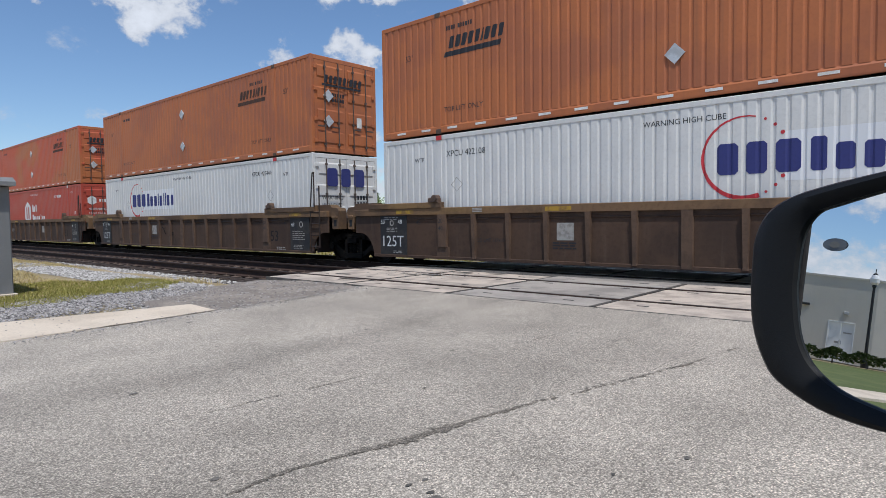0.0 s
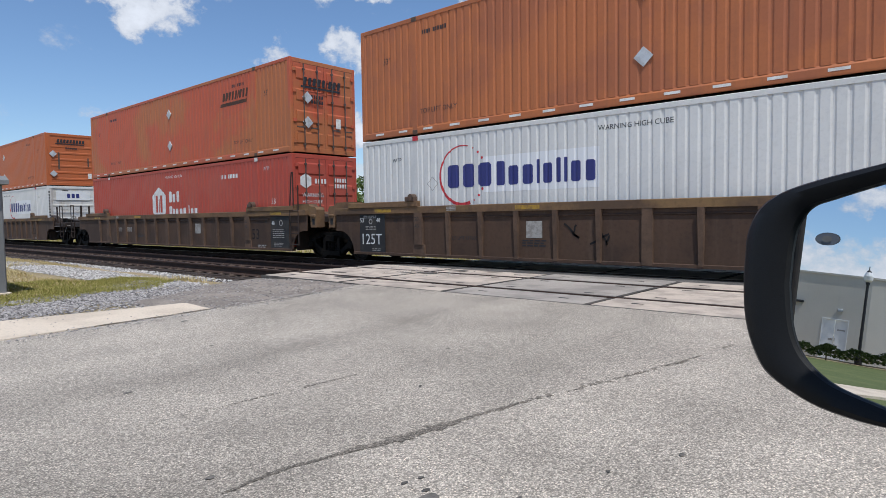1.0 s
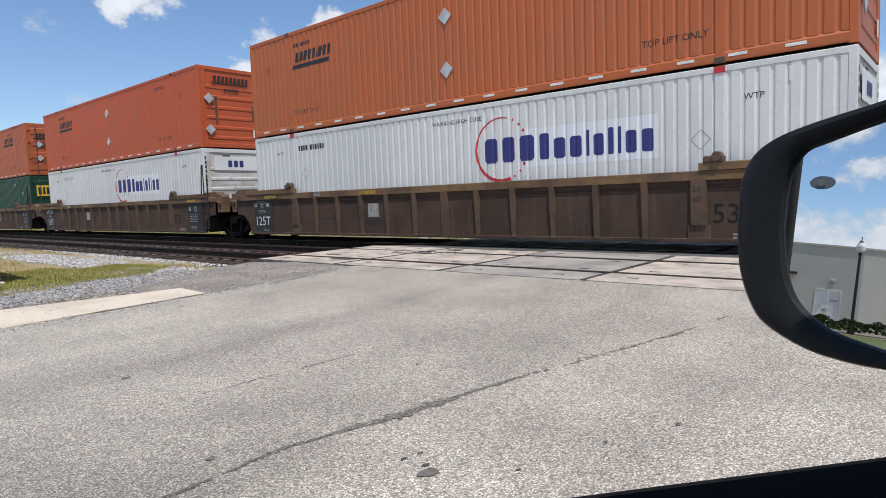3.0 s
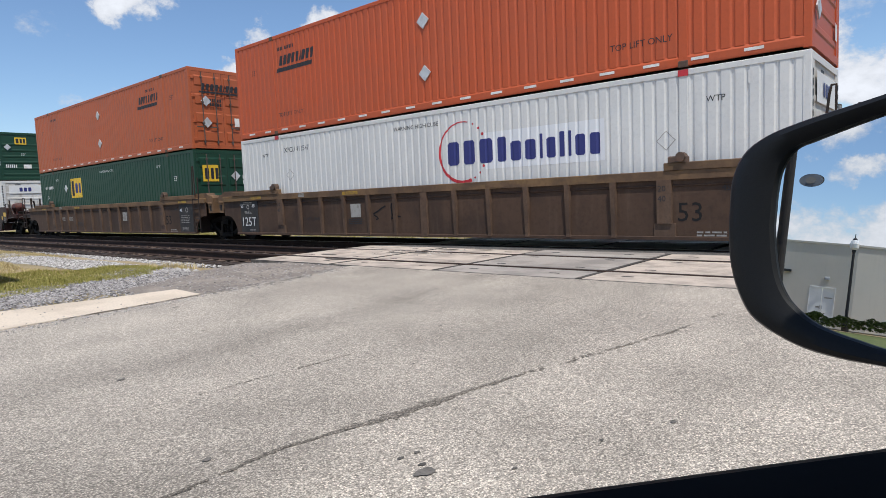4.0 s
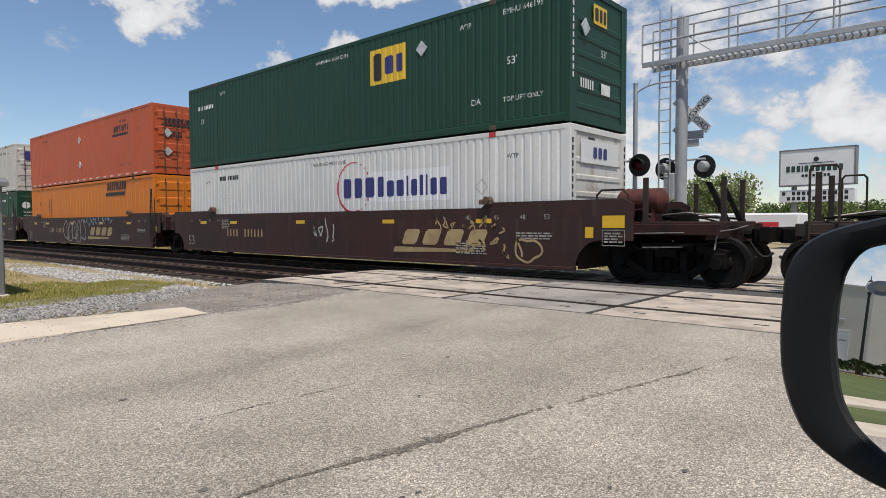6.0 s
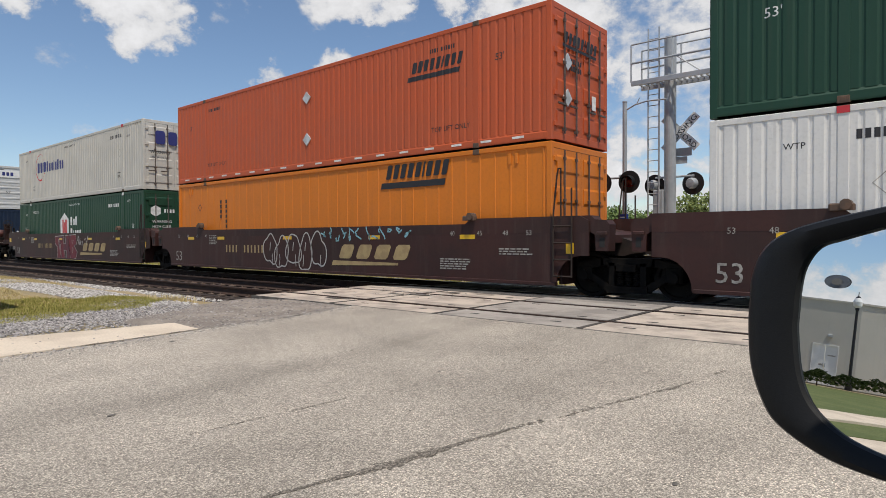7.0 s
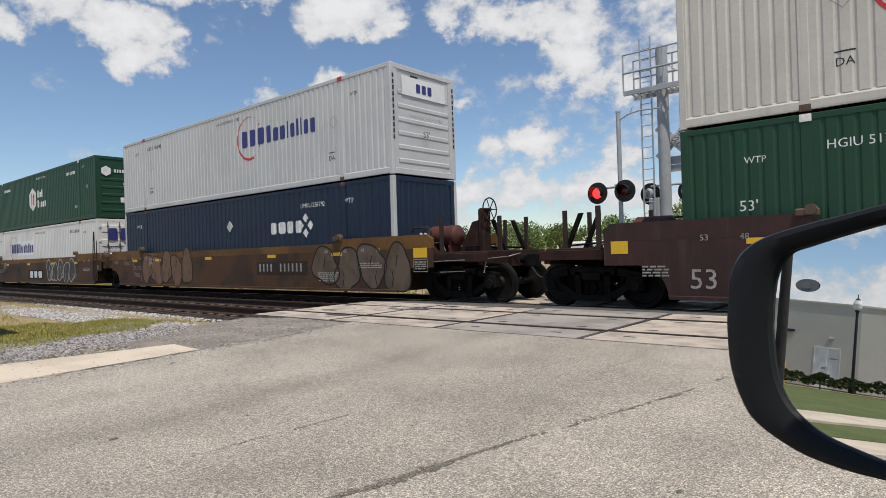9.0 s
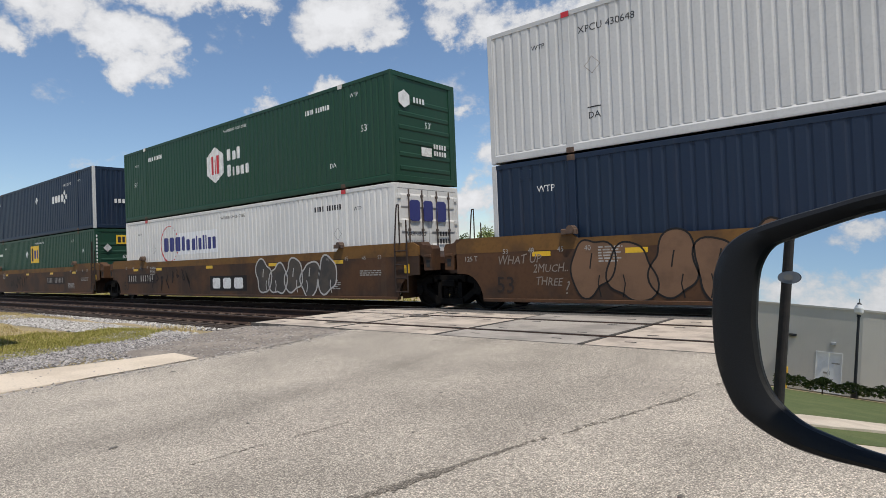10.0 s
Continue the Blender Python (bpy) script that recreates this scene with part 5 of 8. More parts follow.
def bubbles(car, x, z, w, h, count, line, fill, seed, thick=0.035):
    """A sprayed tag of overlapping bubble shapes with no letters in it."""
    step = w / count
    shapes = [blob_outline((i + 0.5) * step, h * (0.5 + 0.05 * (-1) ** i), step * 0.56, h * 0.46, seed + i) for i in range(count)]
    if fill:
        for i, s in enumerate(shapes):
            flat(car, "sprayed_fill", lambda bm, s=s: bm.faces.new([bm.verts.new((px, py, 0)) for px, py in s]), fill, x, z, -1.4958 - 0.0003 * i)
    def lines(bm):
        for i, s in enumerate(shapes):
            ribbon(bm, s, thick, True)
            cx, cy = (i + 0.5) * step, h * 0.5
            if i % 3 != 1:
                ribbon(bm, [(cx - 0.05 * step, cy + h * 0.02), (cx - 0.02 * step, cy + h * 0.14), (cx + 0.02 * step, cy + h * 0.26)], thick * 0.8)
            side = 0.22 * (-1) ** i
            ribbon(bm, [(cx + side * step, cy - h * 0.42), (cx + side * step * 0.7, cy - h * 0.22), (cx + side * step * 0.9, cy - h * 0.08)], thick * 0.7)
    flat(car, "sprayed_outline", lines, line, x, z, -1.4985)


def block_tag(car, x, z, w, h):
    """Three sprayed slab letters in dull red with white outlines."""
    shapes = [[(0, 0.62), (0, 0.93), (0.28, 0.96), (0.28, 0.62), (0.25, 0.58), (0.30, 0.03), (0.09, 0.03), (0.1, 0.5)],
              [(0.28, 0.96), (0.41, 0.97), (0.40, 0.64), (0.49, 0.64), (0.48, 0.97), (0.63, 0.98), (0.62, 0.62), (0.68, 0.42), (0.64, 0.36), (0.72, 0.0),
               (0.53, 0.02), (0.52, 0.36), (0.42, 0.36), (0.47, 0.0), (0.30, 0.03), (0.25, 0.58), (0.28, 0.62)],
              [(0.63, 0.98), (0.94, 1.0), (0.97, 0.62), (0.87, 0.55), (1.0, 0.3), (0.95, 0.06), (0.72, 0.0), (0.64, 0.36), (0.68, 0.42), (0.62, 0.62)]]
    for i, pts in enumerate(shapes):
        pts = [(a * w, b * h) for a, b in pts]
        flat(car, "sprayed_fill", lambda bm: bm.faces.new([bm.verts.new((a, b, 0)) for a, b in pts]), SPRAY_RED, x, z, -1.4958 - 0.0003 * i)
        flat(car, "sprayed_outline", lambda bm: ribbon(bm, pts, 0.035, True), SPRAY_WHITE, x, z, -1.4985)
    for pts in ([(0.15, 0.8), (0.22, 0.8), (0.24, 0.5), (0.29, 0.1), (0.24, 0.2), (0.2, 0.5)], [(0.77, 0.78), (0.83, 0.76), (0.78, 0.62)], [(0.78, 0.5), (0.83, 0.42), (0.79, 0.25)]):
        flat(car, "sprayed_outline", lambda bm: ribbon(bm, [(a * w, b * h) for a, b in pts], 0.03, True), SPRAY_WHITE, x, z, -1.4985)


def handwriting(car, text, size, ink, x, z, slope=0.0, slant=0.2):
    """Thin sprayed capitals, a little uneven."""
    bm = text_bm(text, size)
    for v in bm.verts:
        a, b = v.co.x, v.co.y
        v.co = Vector((x + a * 0.9 + slant * b, -1.4985, z + b * (1 + 0.12 * math.sin(a * 9)) + slope * a))
    pieces("sprayed_letter", bm, ink, car)


def scrawl(car, x, z, w, h, strokes, ink, seed, thick=0.025):
    rng = random.Random(seed)
    def draw(bm):
        for i in range(strokes):
            u = w * i / strokes
            pts = [(u + rng.uniform(0, 0.9) * w / strokes, rng.uniform(0, 1) * h) for _ in range(4)]
            fine = []
            for a, c in zip(pts, pts[1:]):
                fine += [(a[0] + (c[0] - a[0]) * k / 4 + 0.02 * math.sin(k * 1.5), a[1] + (c[1] - a[1]) * k / 4) for k in range(4)]
            ribbon(bm, fine + [pts[-1]], thick)
    flat(car, "sprayed_scrawl", draw, ink, x, z, -1.4985)


def well_car(unit, style, lead, trail, label):
    """style: ribbed, maroon or yellow. lead, trail: what stands at that end, 'link' (shared truck) or 'coupler'."""
    car = thing("well_car", label, "rail car", (UNIT_X[unit], MID, 0), "well cars of the train")
    ribbed = style == "ribbed"
    body = {"ribbed": RIBBED_BROWN, "maroon": MAROON, "yellow": YELLOW_TAN}[style]
    e = {"link": 0.95, "coupler": 1.45}
    e0, e1 = e[trail], e[lead]
    turn = Matrix.Translation((-CL, 0, 0)) @ Euler((0, 0, math.pi)).to_matrix().to_4x4()
    for near in (True, False):
        if near:
            at, a, b = Matrix.Translation((0, -1.48, 0)), e0, e1
        else:
            at, a, b = turn @ Matrix.Translation((0, -1.48, 0)), e1, e0
        part("side_plate", shared(("side_plate", a, b), b_side_sheet(a, b, ribbed)), body, car, at=at)
        part("bottom_chord", shared("bottom_chord", b_low_chord), body, car, at=at)
        if ribbed:
            part("top_chord", shared(("top_chord", a, b), b_chord(a, b)), RAIL_TAN, car, "dusty tan steel chord", at=at)
            for k in range(-7, 8):
                x = -CL / 2 + 0.97 * k
                if abs(k) == 7 and ((lead if k > 0 else trail) == "link" or not near):
                    continue
                post, build = ("middle_post", b_middle_post) if k == 0 else ("wide_post", b_wide_post) if abs(k) == 6 else ("rib", b_rib)
                part(post, shared(post, build), RIB_SUNLIT, car, at=at @ Matrix.Translation((x, -0.01, 0)))
            part("ledge", shared("ledge", b_ledge), body, car, at=at @ Matrix.Translation((0, -0.01, 0)))
            for x, flip in ((0.0, 1), (-CL, -1)):
                part("guide_rail", shared("guide_rail", b_guide), RAIL_TAN, car, at=at @ (Matrix.Translation((x, 0, 0)) if flip > 0 else Matrix.Translation((-CL + 1.9, 0, 0))))
        else:
            part("top_chord", shared(("smooth_chord", a, b), b_smooth_top(a, b)), YELLOW_TOP if style == "yellow" else body, car, at=at)
        for x in (-2.0, -14.15):
            part("latch", shared("latch", b_latch), CAST, car, at=at @ Matrix.Translation((x, 0, 1.5 if ribbed else 1.5)))
    for i in range(9):
        part("floor_beam", shared("floor_beam", b_floor_beam), GRIME_BROWN, car, at=(-CL + 0.3 + i * 1.93, 0, 0))
    for end, kind in (("lead", lead), ("trail", trail)):
        at = Matrix() if end == "lead" else turn
        part("bulkhead", shared("bulkhead", b_bulkhead), GRIME_BROWN if ribbed else body, car, at=at @ Matrix.Translation((0.22, 0, 0)))
        if kind == "link":
            part("link_end", shared("link_end", b_link_end), RAIL_TAN if ribbed else GRIME_BROWN, car, at=at)
            if end == "lead":
                for y in (-1.54, 1.54):
                    part("ladder", shared("tall_ladder", b_tall_ladder), GRIME_BROWN, car, at=at @ Matrix.Translation((0.4, y, 0)))
            for y in (-1.3, 1.3):
                arm = part("side_bearing", shared("side_bearing", b_side_bearing), RAIL_TAN if ribbed else body, car, at=at @ Matrix.Translation((0, y, 0)))
                part("casting_slot", shared("casting_slot", b_casting_slot), SEAL_BLACK, arm, at=None if y < 0 else Matrix.Diagonal((1, -1, 1, 1)))
        else:
            part("end_deck", shared("end_deck", b_deck), GRIME_BROWN if ribbed else OXIDE, car, at=at)
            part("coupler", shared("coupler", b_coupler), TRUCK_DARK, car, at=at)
            part("air_hose", shared("air_hose", b_hose), SEAL_BLACK, car, at=at)
            for y in (-1.44, 1.44):
                if ribbed:
                    part("hand_rail", shared("hand_rail", b_grab), GRIME_BROWN, car, at=at @ Matrix.Translation((2.55, y, 0)))
                part("stanchion", shared("stanchion", b_stanchion), GRIME_BROWN, car, at=at @ Matrix.Translation((2.78, y * 0.4, 0)))
                part("stanchion", shared("stanchion", b_stanchion), GRIME_BROWN, car, at=at @ Matrix.Translation((1.62, y * 0.93, 0)))
            for k, (pts, r) in enumerate(BRAKE_PIPES):
                part("brake_pipe", shared(("brake_pipe", k), lambda bm: pipe(bm, pts, r, 6)), TRUCK_DARK, car, at=at)
            part("brake_cylinder", shared("brake_cylinder", b_cylinder), TRUCK_DARK, car, at=at @ Matrix.Translation((1.3, 0.6, 1.26)))
            if style != "ribbed":
                part("air_tank", shared("air_tank", b_tank, True), TANK_RED, car, "oxide-red air tank", at=at @ Matrix.Translation((1.35, -0.85, 1.5)))
                part("rail_loop", shared("rail_loop", b_rail_loop), GRIME_BROWN, car, at=at @ Matrix.Translation((0.3, -1.3, 0)))
                for y in (-0.35, 0.5):
                    part("angled_post", shared("angled_post", b_angled_post), TRUCK_DARK, car, at=at @ Matrix.Translation((2.8, y, 0)))
            if style == "yellow" and end == "lead":
                part("brake_stand", shared("brake_stand", b_brake_stand), OXIDE, car, at=at @ Matrix.Translation((2.5, -0.7, 0)))
                part("brake_wheel", shared("brake_wheel", b_brake_wheel), GRIME_BROWN, car, at=at @ Matrix.Translation((2.6, -0.7, 2.08)))
            # thin pale pipes that carry the painted glints around the coupled end
            part("grab_iron", shared("grab_iron_low", lambda bm: pipe(bm, [(0.75, -1.36, 0.86), (0.78, -1.42, 0.86), (2.35, -1.44, 0.9), (2.38, -1.36, 0.9)], 0.014, 6)), PIPE_GLINT, car, "worn steel grab iron, pale to stand for glints", at=at)
            part("grab_iron", shared("grab_iron_short", lambda bm: pipe(bm, [(1.6, -1.36, 0.62), (1.62, -1.43, 0.62), (2.3, -1.44, 0.64), (2.32, -1.36, 0.64)], 0.012, 6)), PIPE_GLINT, car, "worn steel grab iron, pale to stand for glints", at=at)
            part("grab_iron", shared("grab_iron_high", lambda bm: pipe(bm, [(0.9, -1.2, 1.12), (0.95, -1.2, 1.3), (1.5, -1.2, 1.34), (1.62, -1.2, 1.12)], 0.014, 6)), PIPE_GLINT, car, "worn steel grab iron, pale to stand for glints", at=at)
            part("air_line", shared("air_line", lambda bm: pipe(bm, [(0.3, -0.3, 1.25), (0.9, -0.5, 1.3), (1.5, -0.35, 1.22), (2.1, -0.55, 1.27), (2.7, -0.4, 1.18)], 0.018, 6)), PIPE_GLINT, car, at=at)
            part("lever", shared("uncoupling_lever", lambda bm: pipe(bm, [(2.88, -1.38, 0.6), (2.9, -1.3, 0.92), (2.95, -0.5, 0.95), (3.1, -0.2, 1.02)], 0.015, 6)), PIPE_GLINT, car, at=at)
            for k, v in enumerate(VALVES):
                part("valve", shared(("valve", k), lambda bm: bevel_box(bm, *v, 0.03)), TRUCK_DARK, car, at=at)
            truck(car, 1.92 if end == "lead" else -CL - 1.92)
    if lead == "link":
        truck(car, 1.56)
    # stencils on the near side
    if ribbed:
        for x, right in ((-CL + 0.06, False), (-0.92, True)):
            if (lead if right else trail) != "link":
                continue
            part("stencil_panel", shared("stencil_panel", lambda bm: bevel_box(bm, 0, 0.98, -0.02, 0.0, 0.16, 1.19, 0.005)), BLACK_PANEL, car, at=(x, -1.492, 0))
        if trail == "link":
            stencil(car, "125T", 0.40, INK_WHITE, -CL + 0.09, 0.40, -1.516)
            stencil(car, "53", 0.16, INK_WHITE, -CL + 0.08, 0.98, -1.516)
            stencil(car, "48", 0.16, INK_WHITE, -CL + 0.72, 0.98, -1.516)
            flat(car, "stencil_mark", lambda bm: bars(bm, 2, 0.5, 0.022, 0.045, seed=unit), INK_GREY, -CL + 0.22, 1.13, -1.516)
            flat(car, "stencil_ring", lambda bm: arc(bm, 0, 0, 0.06, 0, 360, 0.03, 0.03, 16), INK_GREY, -CL + 0.5, 1.0, -1.516)
            flat(car, "stencil_mark", lambda bm: bars(bm, 3, 0.4, 0.018, 0.04, seed=unit + 2), INK_GREY, -CL + 0.3, 0.86, -1.516)
            flat(car, "stencil_mark", lambda bm: bars(bm, 2, 0.32, 0.018, 0.04, seed=unit + 3), INK_GREY, -CL + 0.55, 0.27, -1.516)
        if lead == "link":
            stencil(car, "48", 0.17, INK_WHITE, -0.86, 0.92, -1.516)
            flat(car, "stencil_mark", lambda bm: bars(bm, 5, 0.62, 0.022, 0.06, seed=unit + 9), INK_GREY, -0.8, 0.76, -1.516)
            flat(car, "stencil_mark", lambda bm: bars(bm, 3, 0.5, 0.018, 0.045, seed=unit + 8), INK_GREY, -0.75, 0.34, -1.516)
            flat(car, "stencil_ring", lambda bm: arc(bm, 0, 0, 0.08, 0, 360, 0.03, 0.03, 16), INK_GREY, -0.35, 0.98, -1.516)
        stencil(car, "53", 0.48, SPRAY_BLACK, -2.05, 0.46, -1.494)
        stencil(car, "45", 0.15, INK_BLACK, -CL + 1.35, 0.96, -1.494)
        stencil(car, "45", 0.15, INK_BLACK, -1.28, 0.98, -1.494)
        for x in (-CL / 2 - 5.82, -CL / 2 + 5.82):
            stencil(car, "20", 0.15, INK_BLACK, x - 0.11, 1.0, -1.5525)
            stencil(car, "40", 0.15, INK_BLACK, x - 0.11, 0.82, -1.5525)
        if trail == "link":
            stencil(car, "LD LMT 117600", 0.115, INK_BLACK, -12.84, 0.56, -1.494)
        if trail != "link":
            flat(car, "number_mark", lambda bm: [rect(bm, 0.1 * i + (0.42 if i > 3 else 0), 0.1 * i + 0.045 + (0.42 if i > 3 else 0), 0, 0.19) for i in range(10)], INK_GREY, -12.82, 0.66, -1.494)
        flat(car, "stencil_mark", lambda bm: bars(bm, 3, 0.6, seed=unit + 5), INK_BLACK, -10.85, 0.55, -1.494)
        flat(car, "stencil_mark", lambda bm: bars(bm, 2, 0.5, seed=unit + 6), INK_GREY, -1.7, 0.25, -1.494)
        flat(car, "data_plate", lambda bm: rect(bm, 0, 0.4, 0, 0.36), INK_GREY, -CL + 5.4 if trail == "link" else -5.85, 0.62, -1.494)
        flat(car, "data_plate", lambda bm: [rect(bm, 0, 0.28, 0.035 * i, 0.035 * i + 0.024) for i in range(3)], INK_GREY, -CL + 3.2, 1.24, -1.5475)
        for x in (-CL + 0.7, -0.9, -6.2, -11.0):
            flat(car, "yellow_reflector", lambda bm: rect(bm, 0, 0.62, 0, 0.09), FADED_YELLOW if x in (-0.9, -CL + 0.7, -11.0) else RAIL_TAN, x, 1.23, -1.5475)
        if unit in (1, 4):
            scrawl(car, -9.9, 0.5, 1.2, 0.5, 2, SPRAY_BLACK, unit, 0.04)
    else:
        ink = INK_GREY
        for x in (-CL + 1.1, -2.3, -13.0, -9.2, -5.4):
            flat(car, "yellow_reflector", lambda bm: rect(bm, 0, 0.44, 0, 0.1), REFLECT_YELLOW, x, 1.08)
        for i, (x, t) in enumerate(((-CL + 0.35, "53"), (-CL + 1.0, "48"), (-CL + 1.7, "45"), (-CL + 2.3, "40"), (-0.5, "53"), (-1.1, "48"), (-1.8, "45"), (-2.6, "40"))):
            stencil(car, t, 0.15, ink, x, 1.16, -1.4985)
        stencil(car, "53", 0.5, INK_GREY if style == "maroon" else GRIME_BROWN, -CL + 0.15, 0.32, -1.497)
        flat(car, "stencil_mark", lambda bm: bars(bm, 6, 0.5, seed=unit), ink, -CL + 2.6, 1.2)
        flat(car, "stencil_mark", lambda bm: bars(bm, 5, 0.9, seed=unit + 3), ink, -2.9, 0.6)
        flat(car, "stencil_mark", lambda bm: bars(bm, 3, 0.9, seed=unit + 4), ink, -1.2, 0.85)
        flat(car, "number_mark", lambda bm: [rect(bm, 0.2 * i + (0.3 if i > 3 else 0), 0.2 * i + 0.075 + (0.3 if i > 3 else 0), 0, 0.24) for i in range(10)], INK_GOLD if style == "maroon" else INK_GREY,
             {6: -13.2, 7: -12.45, 8: -12.4, 9: -5.85, 10: -15.5, 11: -5.8}[unit], 0.66)
        if style == "yellow":
            flat(car, "number_panel", lambda bm: rect(bm, -0.15, 2.45, -0.08, 0.3), GRIME_BROWN, {9: -5.85, 10: -15.5, 11: -5.8}[unit], 0.66, -1.495)
        flat(car, "yellow_plate", lambda bm: rect(bm, 0, 0.18, 0, 0.22), REFLECT_YELLOW, 0.45, 0.78)
        if lead == "coupler":
            flat(car, "yellow_plate", lambda bm: rect(bm, 0, 0.46, 0, 0.24), REFLECT_YELLOW, 0.82, 0.98)
            flat(car, "data_grid", lambda bm: ribbon(bm, [(0, 0), (0.46, 0), (0.46, 0.3), (0, 0.3)], 0.018, True), INK_GREY, 0.82, 0.64)
            flat(car, "stencil_mark", lambda bm: bars(bm, 4, 0.38, seed=unit + 7), INK_GREY, 0.86, 0.86)
        if trail == "coupler":
            flat(car, "yellow_plate", lambda bm: rect(bm, 0, 0.34, 0, 0.24), REFLECT_YELLOW, -CL - 1.3, 0.96)
            flat(car, "stencil_mark", lambda bm: bars(bm, 4, 0.5, seed=unit + 8), INK_GREY, -CL - 0.7, 0.7)
    if style == "maroon":
        gx = {6: -5.0, 7: -6.9, 8: -6.4}[unit]
        def wedge(bm):
            blocks(bm, [0.62, 0.62, 0.62, 0.6], 0.38, 0.08, 0.15, 0.2, slant=0.45)
            bm.faces.new([bm.verts.new(v) for v in ((0, 0, 0), (2.6, 0.06, 0), (2.6, 0.12, 0), (0.06, 0.14, 0))])
        flat(car, "gold_logo", wedge, INK_GOLD, gx, 0.36)
        if unit == 6:
            scrawl(car, -8.4, 0.45, 1.1, 0.8, 4, SPRAY_WHITE, 61, 0.05)
            scrawl(car, -3.6, 0.85, 2.2, 0.4, 8, INK_GOLD, 62, 0.04)
            scrawl(car, -2.6, 0.3, 1.6, 0.5, 5, INK_GOLD, 63, 0.05)
            flat(car, "sprayed_outline", lambda bm: ribbon(bm, blob_outline(0, 0, 0.3, 0.26, 4), 0.05, True), INK_GOLD, -0.9, 0.5)
        if unit == 7:
            bubbles(car, -10.15, 0.2, 2.95, 1.05, 5, SPRAY_WHITE, None, 71, 0.04)
            scrawl(car, -7.4, 1.02, 3.6, 0.4, 12, SPRAY_BLUE, 72, 0.04)
        if unit == 8:
            block_tag(car, -9.75, 0.14, 3.0, 1.2)
            scrawl(car, -6.75, 0.8, 1.4, 0.5, 5, SPRAY_WHITE, 82, 0.04)
    if style == "yellow":
        if unit == 9:
            bubbles(car, -14.1, 0.15, 4.0, 1.25, 5, SPRAY_BLACK, SPRAY_FILL, 91, 0.035)
            bubbles(car, -3.07, 0.15, 3.8, 1.2, 4, SPRAY_BLACK, SPRAY_DUST, 92, 0.04)
            handwriting(car, "WHAT UP", 0.27, SPRAY_THIN, -15.95, 0.92, 0.03)
            handwriting(car, "2MUCH..", 0.24, SPRAY_THIN, -15.05, 0.74, 0.02)
            handwriting(car, "THREE", 0.24, SPRAY_THIN, -15.0, 0.48, -0.02)
            handwriting(car, "?", 0.36, SPRAY_THIN, -14.32, 0.3)
            stencil(car, "125 T", 0.16, INK_GREY, -CL - 0.72, 1.02, -1.497)
        if unit == 10:
            flat(car, "logo_panel", lambda bm: rect(bm, 0, 2.3, 0, 0.5), SPRAY_BLACK, -8.95, 0.32)
            flat(car, "wordmark", lambda bm: blocks(bm, [0.6, 0.6, 0.66], 0.36, 0.08, 0.12, 0.07), INK_WHITE, -8.95, 0.32, -1.4985)
            bubbles(car, -6.08, 0.2, 3.9, 1.05, 5, SPRAY_WHITE, SPRAY_GREY, 101, 0.05)
            scrawl(car, -13.9, 0.2, 3.6, 0.95, 9, SPRAY_BLACK, 102, 0.05)
        if unit == 11:
            scrawl(car, -12.0, 0.3, 3.0, 0.8, 8, SPRAY_BLACK, 111, 0.05)
    return car


def build_cars():
    rb = "weathered brown ribbed double-stack well car carrying two containers"
    mb = "smooth maroon double-stack well car with sprayed graffiti"
    yb = "rusty yellow double-stack well car with sprayed graffiti"
    for unit in range(12):
        style, text = (("ribbed", rb), ("ribbed", rb), ("maroon", mb), ("yellow", yb))[unit // 3]
        lead = "coupler" if unit % 3 == 0 else "link"
        trail = "coupler" if unit % 3 == 2 else "link"
        MOVING.append(well_car(unit, style, lead, trail, text))


build_cars()

# ---------- ground, road and tracks ----------
ROAD_L, ROAD_R = 7.46, 18.6


def ramp(a, b, v):
    return min(1.0, max(0.0, (v - a) / (b - a)))


def road_z(y):
    """The road's height: level over the near rails, falling off to both sides."""
    if y < 0:
        return -0.006 - 0.21 * (1 - math.exp(-max(0.0, -4.46 - y) / 4.5))
    return -0.126 - 0.30 * ramp(3.3, 4.9, y) + 0.2 * ramp(8, 14, y)


def ground_z(x, y):
    if y <= -6.0:
        base = road_z(y) - 0.05
    elif y <= -4.46:
        k = (y + 6.0) / 1.54
        base = (1 - k) * (road_z(-6.0) - 0.05) + k * -0.25
    else:
        base = -0.27 - 0.14 * ramp(-1.2, 0.0, y) + 0.08 * ramp(2.8, 3.4, y) - 0.18 * ramp(3.4, 4.9, y) + 0.2 * ramp(8, 14, y)
    far = max(0.0, math.hypot(x - 12, y + 5) - 30)
    return base + 0.03 * noise.noise(Vector((x * 0.5, y * 0.5, 0))) * (1 if abs(x - 13) > 6.5 else 0.3) - min(0.3, far * 0.004)


def bed_z(x, y):
    """The ballast's height."""
    edge = max(0, -4.45 - y) * 0.22 + max(0, y - 2.7) * 0.3
    return -0.215 - edge + FAR_Z * ramp(-1.3, -0.1, y) + 0.022 * noise.noise(Vector((x * 2.2, y * 2.2, 4)))


